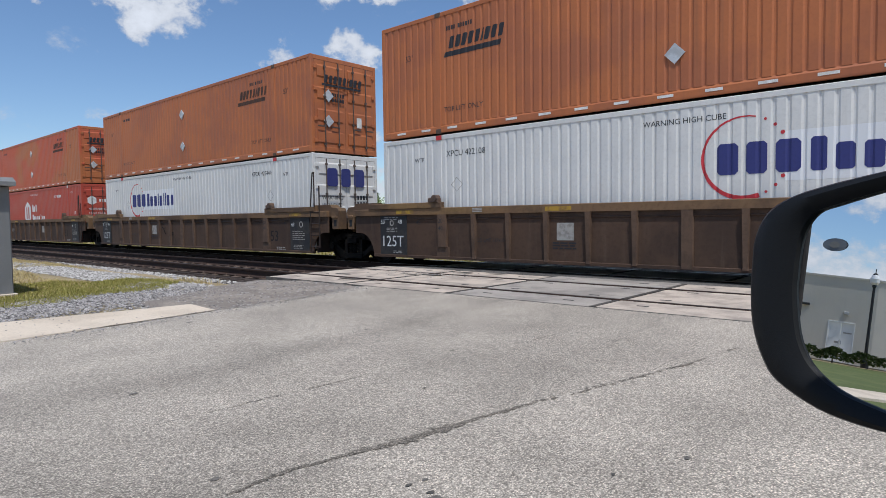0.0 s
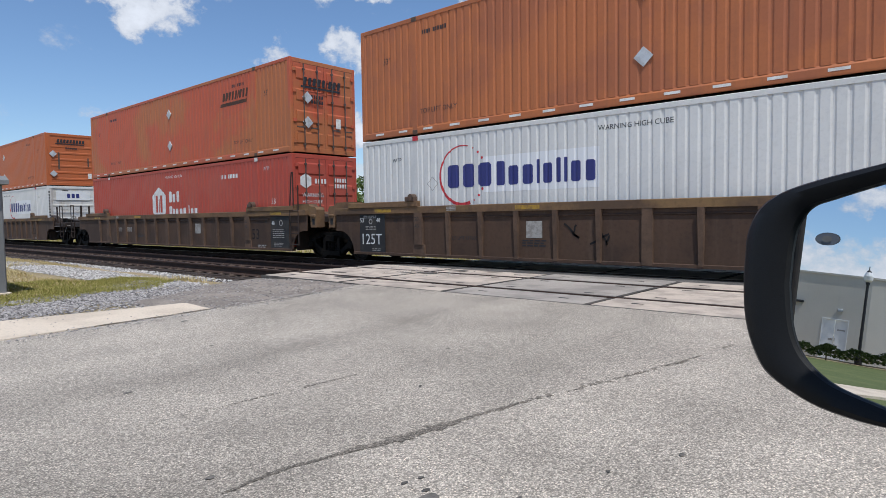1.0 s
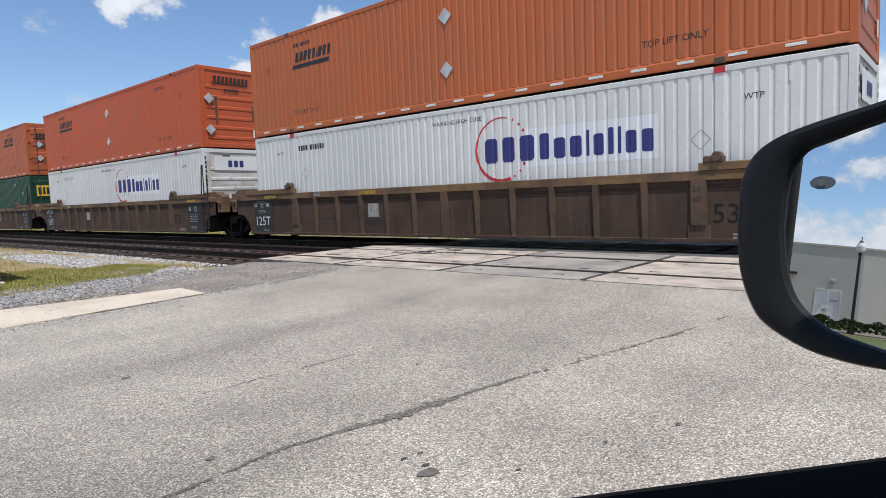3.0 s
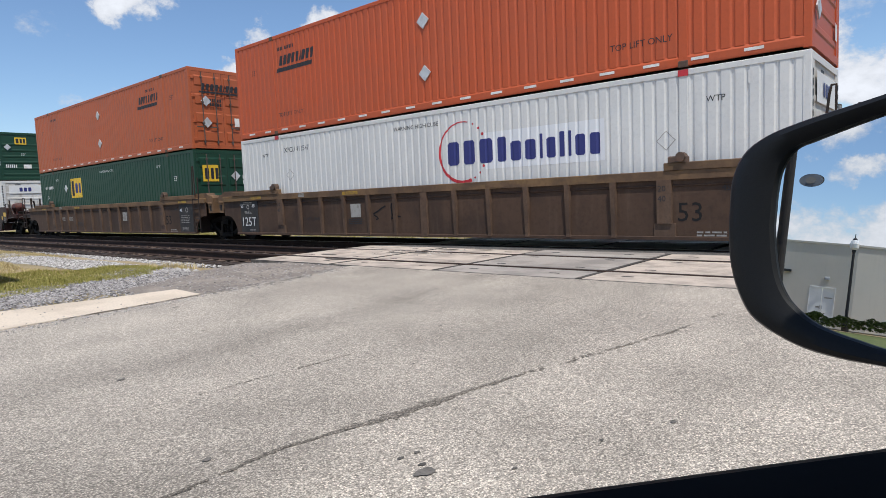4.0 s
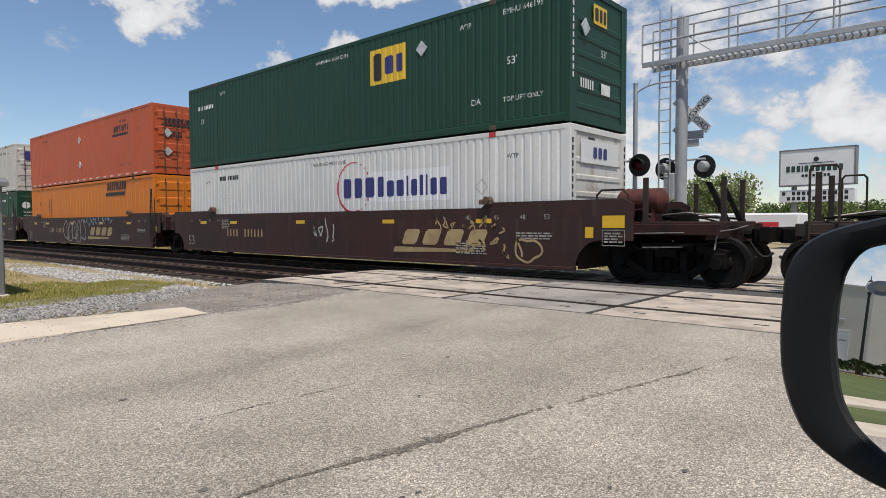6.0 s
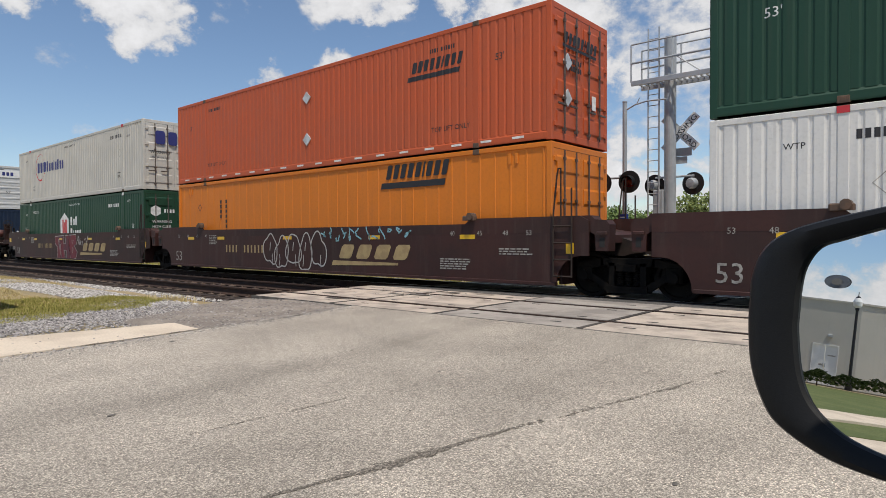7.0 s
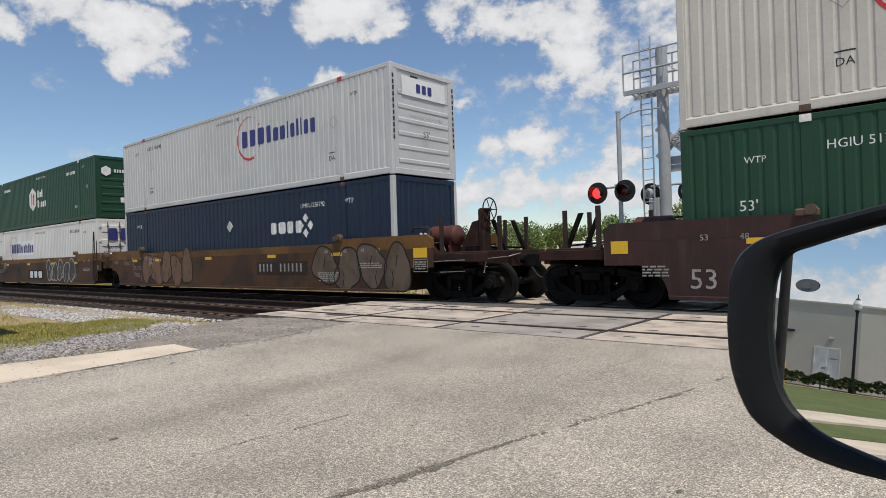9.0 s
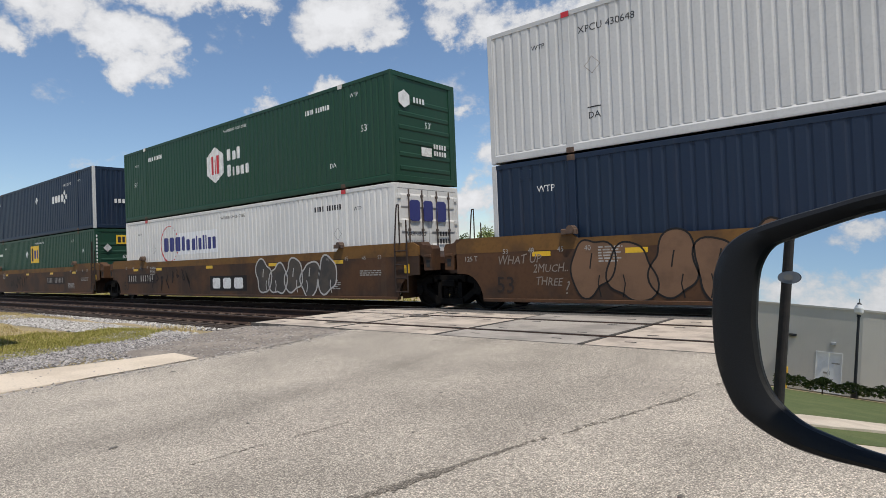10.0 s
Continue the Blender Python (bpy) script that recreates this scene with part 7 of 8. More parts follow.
def crossing_signal():
    s = thing("crossing_signal", "aluminium crossing signal mast with two red flashers, one lit", "crossing signal", (7.93, 5.0, -0.2))
    foundation(s, 0.28)
    bm = bmesh.new()
    rod(bm, (0, 0, 0), (0, 0, 5.02), 0.062, 14)
    rod(bm, (0, 0, 5.02), (0, 0, 5.06), 0.068, 14)
    part("mast", bm, ALU, s)
    bm = bmesh.new()
    lathe(bm, [(0.2, 0.0), (0.2, 0.05), (0.11, 0.2), (0.09, 0.45), (0.0, 0.45)], "z", 16)
    part("base", bm, ALU, s)
    bm = bmesh.new()
    pipe(bm, [(0.05, 0, 4.82), (0.3, 0, 4.93), (0.62, 0, 4.98), (1.15, 0, 4.96)], 0.022, 8)
    pipe(bm, [(0.35, 0, 4.95), (0.42, 0, 5.1)], 0.012, 6)
    part("bracket_arm", bm, ALU, s)
    bm = bmesh.new()
    pipe(bm, [(-0.5, -0.12, 2.95), (0.15, -0.12, 2.95)], 0.03, 8)
    bevel_box(bm, -0.12, 0.1, -0.14, 0.1, 2.86, 3.04, 0.02)
    part("crossarm", bm, GALV, s)
    flasher(s, (-0.6, -0.2, 2.82), True)
    flasher(s, (0.21, -0.2, 2.82), False)
    bm = bmesh.new()
    bevel_box(bm, -0.14, 0.14, -0.085, -0.07, 1.55, 1.95, 0.005)
    part("notice_plate", bm, SIGN_BLUE, s, "small blue notice plate")
    bm = bmesh.new()
    for i in range(4):
        box(bm, -0.1, 0.1 - 0.04 * (i % 2), -0.089, -0.086, 1.62 + i * 0.075, 1.65 + i * 0.075)
    part("notice_text_mark", bm, INK_WHITE, s)


def gantry():
    g = thing("signal_gantry", "galvanised cantilever signal gantry with ladder, walkway and crossbuck", "signal gantry", (9.0, 5.5, -0.2))
    foundation(g, 0.4)
    bm = bmesh.new()
    rod(bm, (0, 0, 0), (0, 0, 6.72), 0.155, 20)
    part("mast", bm, GALV, g)
    bm = bmesh.new()
    bevel_box(bm, -0.3, 0.3, -0.3, 0.3, 0.0, 0.06, 0.01)
    for dx in (-0.23, 0.23):
        for dy in (-0.23, 0.23):
            rod(bm, (dx, dy, 0.06), (dx, dy, 0.16), 0.025, 6)
    part("base_plate", bm, GALV, g)
    # walkway and rails, reaching over the road
    x0, x1 = -0.95, 10.2
    zf = 5.48
    for y in (-0.35, 0.35):
        bm = bmesh.new()
        bevel_box(bm, x0, x1, y - 0.035, y + 0.035, zf, zf + 0.13, 0.008)
        part("walkway_beam", bm, GALV, g)
    bm = bmesh.new()
    for i in range(75):
        x = x0 + 0.08 + i * 0.15
        box(bm, x, x + 0.035, -0.32, 0.32, zf + 0.07, zf + 0.1)
    tagged(part("walkway_grating", bm, GALV, g), kind="stuff")
    for y in (-0.36, 0.36):
        for z, r in ((zf + 1.13, 0.022), (zf + 0.62, 0.03)):
            bm = bmesh.new()
            rod(bm, (x0 if z > zf + 1 or True else 0, y, z), (x1, y, z), r, 8)
            part("hand_rail", bm, GALV, g)
        for i in range(11):
            x = x0 + i * (x1 - x0) / 10
            bm = bmesh.new()
            rod(bm, (x, y, zf + 0.1), (x, y, zf + 1.13), 0.024, 8)
            part("post", bm, GALV, g)
        for i in range(1, 10, 2):
            x = x0 + (i + 0.1) * (x1 - x0) / 10
            bm = bmesh.new()
            rod(bm, (x, y, zf + (0.62 if i % 4 == 1 else 0.12)), (x + 0.62, y, zf + (0.12 if i % 4 == 1 else 0.62)), 0.018, 6)
            part("brace", bm, GALV, g)
    lad = part("ladder", shared("ladder_rails", lambda bm: [box(bm, x - 0.012, x + 0.012, -0.03, 0.03, 0.5, 7.0) for x in (-0.15, 0.15)]), ALU, g, at=(-0.38, -0.2, 0))
    rung = shared("rung", lambda bm: rod(bm, (-0.15, 0, 0), (0.15, 0, 0), 0.013, 6))
    for i in range(21):
        part("rung", rung, ALU, lad, at=(0, 0, 0.7 + 0.3 * i))
    # crossbuck behind the mast
    for ang, text, off in ((45, "CROSSING", 0.0), (-45, "RAIL  ROAD", 0.012)):
        k = pose(0.2, 0.19 + off, 4.15) @ pose(0, 0, 0, 0, -ang, 0)
        bm = bmesh.new()
        bevel_box(bm, -0.63, 0.63, -0.004, 0.004, -0.115, 0.115, 0.003)
        blade = part("crossbuck_blade", bm, SIGN_WHITE, g, "white crossbuck blade with black lettering", at=k)
        bm = text_bm(text, 0.2)
        w = max(v.co.x for v in bm.verts)
        for v in bm.verts:
            v.co = Vector(((v.co.x - w / 2) * 1.16 / w, -0.0065, v.co.y - 0.07))
        part("lettering", bm, INK_BLACK, blade)
    bm = bmesh.new()
    bevel_box(bm, 0.1, 0.52, 0.16, 0.18, 3.5, 3.72, 0.004)
    bevel_box(bm, 0.1, 0.4, 0.16, 0.18, 3.3, 3.49, 0.004)
    part("sign_back", bm, GALV, g)
    bm = bmesh.new()
    pipe(bm, [(-0.45, 0.12, 2.95), (0.6, 0.12, 2.95)], 0.03, 8)
    part("crossarm", bm, GALV, g)
    for x in (-0.5, 0.55):
        flasher(g, pose(x, 0.2, 2.75, 0, 0, 172), False, False)
    bm = bmesh.new()
    bevel_box(bm, -0.4, -0.12, -0.2, 0.1, 1.9, 2.6, 0.02)
    part("junction_box", bm, GALV, g)


def billboard():
    s = thing("roadside_sign", "white rectangular pylon sign with green wordmark bars and a letter board", "sign", (7.8, 30.0, -0.3), turn=-6)
    bm = bmesh.new()
    bevel_box(bm, -1.95, 1.95, -0.22, 0.22, 3.45, 5.55, 0.03)
    part("cabinet", bm, SIGN_WHITE, s)
    bm = bmesh.new()
    for x0, x1, z0, z1 in ((-1.97, 1.97, 5.5, 5.58), (-1.97, 1.97, 3.42, 3.5), (-1.97, -1.9, 3.42, 5.58), (1.9, 1.97, 3.42, 5.58)):
        box(bm, x0, x1, -0.25, 0.25, z0, z1)
    part("frame", bm, HUT_GREY, s)
    bm = bmesh.new()
    blocks(bm, [0.24] * 3 + [0.1] + [0.25] * 7, 0.36, 0.04)
    for v in bm.verts:
        v.co = Vector((v.co.x - 1.6, -0.235, 4.25 + v.co.y))
    part("sign_wordmark", bm, plain("dark_green_sign_ink", (0.02, 0.06, 0.045), 0.6), s)
    bm = bmesh.new()
    for i in range(8):
        box(bm, -0.75 + i * 0.19, -0.62 + i * 0.19, -0.235, -0.23, 3.95, 4.1)
    lathe(bm, [(0.14, -0.23), (0.14, -0.236), (0, -0.236)], "y", 14, (0, 0, 4.95))
    box(bm, -0.9, 0.9, -0.235, -0.23, 4.72, 4.76)
    part("sign_mark", bm, INK_BLACK, s)
    bm = bmesh.new()
    bevel_box(bm, -1.95, 1.95, -0.18, 0.18, 2.5, 3.2, 0.02)
    part("letter_board", bm, SIGN_WHITE, s)
    bm = bmesh.new()
    for j in range(2):
        for i in range(13):
            if (i * 7 + j * 3) % 5:
                box(bm, -1.8 + i * 0.27, -1.62 + i * 0.27, -0.19, -0.185, 2.6 + j * 0.3, 2.8 + j * 0.3)
    part("letter_mark", bm, INK_BLACK, s)
    for x in (-1.2, 1.2):
        bm = bmesh.new()
        bevel_box(bm, x - 0.12, x + 0.12, -0.12, 0.12, 0, 3.5, 0.02)
        part("post", bm, HUT_GREY, s)


def parked_trailer():
    t = thing("parked_trailer", "low white trailer with red reflector panels parked beyond the railway", "trailer", (3.2, 22.0, -0.28), turn=2)
    bm = bmesh.new()
    bevel_box(bm, -5.5, 5.5, -1.2, 1.2, 0.95, 1.75, 0.08)
    part("body", bm, SIGN_WHITE, t)
    for x in (-3.5, -0.6, 1.9, 4.2):
        bm = bmesh.new()
        bevel_box(bm, x - 0.45, x + 0.45, -1.215, -1.2, 1.1, 1.32, 0.005)
        part("reflector", bm, INK_RED, t)
    for x in (-3.8, -2.6, 3.4):
        for y in (-1.0, 1.0):
            bm = bmesh.new()
            lathe(bm, [(0.2, -0.14), (0.46, -0.14), (0.48, 0.0), (0.46, 0.14), (0.2, 0.14)], "y", 20, (x, y, 0.5))
            part("wheel", bm, SEAL_BLACK, t)
    bm = bmesh.new()
    box(bm, -5.2, 5.2, -0.9, 0.9, 0.75, 0.95)
    part("chassis", bm, TRUCK_DARK, t)


def tree(name, x, y, h, spread_r, material, seed, leaf=0.17, count=2600):
    rng = random.Random(seed)
    t = thing(name, "broadleaf tree with an uneven green crown behind the railway", "tree", (x, y, ground_z(x, y)), "trees behind the railway")
    bm = bmesh.new()
    rod(bm, (0, 0, -0.2), (0.05, 0, h * 0.35), 0.05 * h ** 0.7, 9, 0.035 * h ** 0.7)
    tips = []
    for i in range(9):
        a = rng.uniform(0, 6.28)
        el = rng.uniform(0.5, 1.3)
        st = Vector((0.03, 0, h * rng.uniform(0.22, 0.36)))
        L = h * rng.uniform(0.3, 0.55)
        e = st + Vector((math.cos(a) * math.cos(el), math.sin(a) * math.cos(el), math.sin(el))) * L
        rod(bm, st, st.lerp(e, 0.5), 0.028 * h ** 0.7, 6, 0.018 * h ** 0.7)
        rod(bm, st.lerp(e, 0.5), e, 0.018 * h ** 0.7, 5, 0.006 * h)
        tips.append(e)
    part("trunk", bm, BARK, t)
    clumps = [(e + Vector((rng.uniform(-1, 1), rng.uniform(-1, 1), rng.uniform(-0.5, 1))) * spread_r * 0.35, spread_r * rng.uniform(0.25, 0.5)) for e in tips for _ in range(2)]
    clumps += [(Vector((rng.uniform(-1, 1) * spread_r * 0.75, rng.uniform(-1, 1) * spread_r * 0.75, h * rng.uniform(0.3, 0.85))), spread_r * rng.uniform(0.2, 0.4)) for _ in range(9)]
    verts, faces = [], []
    for _ in range(count):
        c, r = rng.choice(clumps)
        d = Vector((rng.gauss(0, 1), rng.gauss(0, 1), rng.gauss(0, 0.8))).normalized() * r * rng.uniform(0.5, 1.05)
        p = c + d
        u = Vector((rng.gauss(0, 1), rng.gauss(0, 1), rng.gauss(0, 1))).normalized()
        v = u.orthogonal().normalized()
        s = leaf * rng.uniform(0.6, 1.4)
        b = len(verts)
        verts += [tuple(p - u * s), tuple(p + v * s * 0.5), tuple(p + u * s), tuple(p - v * s * 0.5)]
        faces.append((b, b + 1, b + 2, b + 3))
    me = bpy.data.meshes.new("crown")
    me.from_pydata(verts, [], faces)
    me.materials.append(None)
    part("crown", me, material, t)
    return t


def build_trees():
    a = tree("tree", -9, 56, 5.4, 2.8, LEAVES, 1)
    b = tree("tree", -3.0, 48, 6.4, 3.0, LEAVES_OLIVE, 2)
    c = tree("tree", -16, 58, 5.2, 3.0, LEAVES, 3)
    tree("tree", -59, 40, 10.6, 5.4, LEAVES_OLIVE, 9, 0.24, 9000)
    tree("tree", -50, 42, 7.6, 4.2, LEAVES, 10, 0.22, 6000)
    for x, y, k, seed in ((-36, 17, 1.25, 0), (-41, 20, 1.1, 1), (-33, 21, 1.0, 2), (-46, 25, 1.2, 0), (-30, 25, 0.8, 1), (-52, 24, 1.1, 2)):
        o = copy_thing((a, b, c)[seed], pose(x, y, ground_z(x, y), 0, 0, x * 40))
        o.scale = (k, k, k * 1.05)
    rng = random.Random(77)
    kinds = (a, b, c)
    for i in range(76):
        x = -95 + i * 1.9 + rng.uniform(-1.2, 1.2)
        y = 50 + rng.uniform(0, 26) + max(0, -x - 30) * 0.15
        if ROAD_L - 3 < x < ROAD_R + 3 and y < 60:
            y += 30
        if 3 < x < 13 and y < 40:
            continue
        k = rng.uniform(0.55, 0.95)
        m = pose(x, y, ground_z(x, y), 0, 0, rng.uniform(0, 360))
        o = copy_thing(kinds[i % 3], m)
        o.scale = (k, k, k * rng.uniform(0.85, 1.1))


signal_cabinet()
crossing_signal()
gantry()
billboard()
parked_trailer()
build_trees()

# ---------- across the road, seen in the mirror ----------
BACK = Vector((-0.743, -0.669, 0.0))
ALONG = Vector((-0.669, 0.743, 0.0))
DOOR_AT = Vector((-13.42, -36.6, -0.25))


def behind(along, back, z=0.0):
    """A place along the building's front and behind it, from the door's foot."""
    p = DOOR_AT + ALONG * along + BACK * back
    return (p.x, p.y, p.z + z)


FRONT_TURN = math.degrees(math.atan2(ALONG.y, ALONG.x))


def building():
    b = thing("warehouse", "beige-grey painted masonry building with a white double door", "building", behind(0, 0.0), turn=FRONT_TURN)
    # local x runs along the front, local y into the building
    bm = bmesh.new()
    for x0, x1 in ((-1.25, -0.43), (0.74, 9.0)):
        box(bm, x0, x1, 0.0, 0.25, 0, 4.45)
    box(bm, -0.43, 0.74, 0.0, 0.25, 2.12, 4.45)
    part("front_wall", bm, WALL_GREY, b)
    bm = bmesh.new()
    prism(bm, [(-1.25, 0.0), (-11.0, 2.6), (-11.0, 2.85), (-1.25, 0.25)], 2, 0, 4.45)
    part("side_wall", bm, WALL_GREY, b)
    bm = bmesh.new()
    box(bm, 9.0, 9.25, 0.0, 8.0, 0, 4.45)
    part("far_wall", bm, WALL_GREY, b)
    bm = bmesh.new()
    box(bm, -1.3, 9.3, -0.05, 8.0, 4.45, 4.55)
    prism(bm, [(-1.3, -0.05), (-11.05, 2.55), (-11.05, 8.0), (-1.3, 8.0)], 2, 4.45, 4.55)
    part("roof", bm, WALL_GREY, b)
    for x in (-0.41, 0.158):
        bm = bmesh.new()
        bevel_box(bm, x, x + 0.56, 0.05, 0.10, 0.01, 2.1, 0.004)
        d = part("door", bm, DOOR_WHITE, b, "white flush steel door leaf")
        bm = bmesh.new()
        if x > 0:
            box(bm, x + 0.04, x + 0.24, 0.044, 0.049, 1.0, 1.1)
        else:
            box(bm, x + 0.08, x + 0.44, 0.044, 0.049, 1.55, 1.62)
        part("notice_plate", bm, INK_GREY, d)
        bm = bmesh.new()
        box(bm, x + (0.5 if x < -0.1 else 0.03), x + (0.53 if x < -0.1 else 0.06), 0.0, 0.05, 0.95, 1.15)
        part("handle", bm, GALV, d)
    bm = bmesh.new()
    for x0, x1, z0, z1 in ((-0.45, -0.41, 0, 2.14), (0.72, 0.76, 0, 2.14), (-0.45, 0.76, 2.1, 2.16)):
        box(bm, x0, x1, -0.02, 0.06, z0, z1)
    part("door_frame", bm, DOOR_WHITE, b)
    bm = bmesh.new()
    bevel_box(bm, -0.12, 0.12, -0.16, 0.0, 2.55, 2.7, 0.02)
    part("wall_lamp", bm, GALV, b)
    bm = bmesh.new()
    bevel_box(bm, 1.7, 2.15, -0.25, 0.0, 2.8, 2.92, 0.02)
    part("wall_light", bm, SIGNAL_BLACK, b)


def street_lamp():
    s = thing("street_lamp", "dark green post-top street lamp with a white acorn globe", "street lamp", behind(-1.0, -1.6))
    bm = bmesh.new()
    lathe(bm, [(0.17, 0.0), (0.17, 0.35), (0.1, 0.5), (0.075, 0.6), (0.06, 4.0), (0.09, 4.05), (0.09, 4.15), (0.0, 4.15)], "z", 14)
    part("post", bm, SIGNAL_BLACK, s)
    bm = bmesh.new()
    lathe(bm, [(0.08, 4.15), (0.19, 4.25), (0.21, 4.45), (0.14, 4.62), (0.05, 4.72), (0.0, 4.72)], "z", 16)
    part("globe", bm, GLOBE, s)
    bm = bmesh.new()
    lathe(bm, [(0.12, 4.64), (0.1, 4.7), (0.02, 4.78), (0.02, 4.95), (0.0, 4.95)], "z", 12)
    part("finial", bm, SIGNAL_BLACK, s)


def utility_pole():
    p = thing("utility_pole", "dark weathered round timber utility pole", "utility pole", (1.6, -21.6, -0.25))
    bm = bmesh.new()
    rod(bm, (0, 0, 0), (0, 0, 9.5), 0.13, 16, 0.10)
    part("pole", bm, POLE_WOOD, p)


def bollard():
    p = thing("bollard", "yellow painted steel bollard beside the building", "bollard", behind(2.05, -0.9))
    bm = bmesh.new()
    lathe(bm, [(0.09, 0.0), (0.09, 1.05), (0.06, 1.12), (0.0, 1.13)], "z", 14)
    part("post", bm, REFLECT_YELLOW, p)


def hedge():
    rng = random.Random(55)
    h = thing("hedge", "low dark green clipped shrubs along the lawn", "hedge", behind(0, -3.4))
    verts, faces = [], []
    for _ in range(9000):
        a = rng.uniform(-11, 2.4)
        w = rng.uniform(-0.9, 0.9)
        top = 0.72 + 0.22 * noise.noise(Vector((a * 1.7, 0, 0))) + 0.1 * noise.noise(Vector((a * 5, w, 3)))
        z = top * rng.uniform(0.1, 1.0) ** 0.5
        c = ALONG * a + BACK * w * (1.05 - 0.35 * z) + Vector((0, 0, z))
        u = Vector((rng.gauss(0, 1), rng.gauss(0, 1), rng.gauss(0, 1))).normalized()
        v = u.orthogonal().normalized()
        s = 0.07 * rng.uniform(0.6, 1.4)
        b = len(verts)
        verts += [tuple(c - u * s), tuple(c + v * s * 0.6), tuple(c + u * s), tuple(c - v * s * 0.6)]
        faces.append((b, b + 1, b + 2, b + 3))
    me = bpy.data.meshes.new("foliage")
    me.from_pydata(verts, [], faces)
    me.materials.append(None)
    part("foliage", me, HEDGE_LEAVES, h)
    s = thing("shrub", "small round grey-green shrub by the door", "shrub", behind(0.35, -2.6))
    verts, faces = [], []
    for _ in range(900):
        d = Vector((rng.gauss(0, 1), rng.gauss(0, 1), rng.gauss(0, 1))).normalized() * rng.uniform(0.12, 0.24)
        c = d + Vector((0, 0, 0.6))
        u = Vector((rng.gauss(0, 1), rng.gauss(0, 1), rng.gauss(0, 1))).normalized()
        v = u.orthogonal().normalized()
        b = len(verts)
        verts += [tuple(c - u * 0.06), tuple(c + v * 0.035), tuple(c + u * 0.06), tuple(c - v * 0.035)]
        faces.append((b, b + 1, b + 2, b + 3))
    me = bpy.data.meshes.new("foliage")
    me.from_pydata(verts, [], faces)
    me.materials.append(None)
    part("foliage", me, HEDGE_LEAVES, s)
    bm = bmesh.new()
    rod(bm, (0, 0, 0), (0, 0, 0.5), 0.03, 6)
    part("stem", bm, BARK, s)


def lawn():
    bm = bmesh.new()
    pts = [(-3.2, -38), (6.15, -38), (6.15, -13.5), (-8, -24), (-14, -30), (-9, -36)]
    low = [bm.verts.new((x, y, -0.262)) for x, y in pts]
    bm.faces.new(low)
    bmesh.ops.subdivide_edges(bm, edges=bm.edges[:], cuts=7, use_grid_fill=True)
    m = surface("mown_lawn", (0.095, 0.12, 0.034), 0.95, second=(0.14, 0.155, 0.05), patch=0.7, patch_scale=0.8, fine=0.5, fine_scale=14, bump=0.6, bump_scale=18)
    ob = part("lawn", bm, m, None, "mown green lawn in front of the building")
    for v in ob.data.vertices:
        v.co.z = max(ground_z(v.co.x, v.co.y), -0.32) + 0.075
    tagged(ob, "", "lawn", "", "structure")
    bm = bmesh.new()
    prev = None
    for i in range(31):
        y = -40 + i * 1.0
        cx = 3.3 + 0.5 * math.sin((y + 20) * 0.25)
        z = ground_z(cx, y) + 0.12
        cur = [bm.verts.new((cx - 0.9, y, z)), bm.verts.new((cx + 0.9, y, z)), bm.verts.new((cx + 0.9, y, z - 0.15)), bm.verts.new((cx - 0.9, y, z - 0.15))]
        if prev:
            for k in range(4):
                bm.faces.new((prev[k], prev[(k + 1) % 4], cur[(k + 1) % 4], cur[k]))
        prev = cur
    tagged(part("pavement", bm, KERB_CONCRETE, None, "pale concrete footpath through the lawn"), "", "pavement", "", "structure")


building()
street_lamp()
utility_pole()
bollard()
hedge()
lawn()

# ---------- the parked car: door ledge and wing mirror ----------
HEAD = Vector((0.63, 0.777, 0)).normalized()
GLASS_C = Vector((15.137, -10.797, 1.070))
GLASS_N = Vector((-0.3392, -0.9358, 0.0962)).normalized()


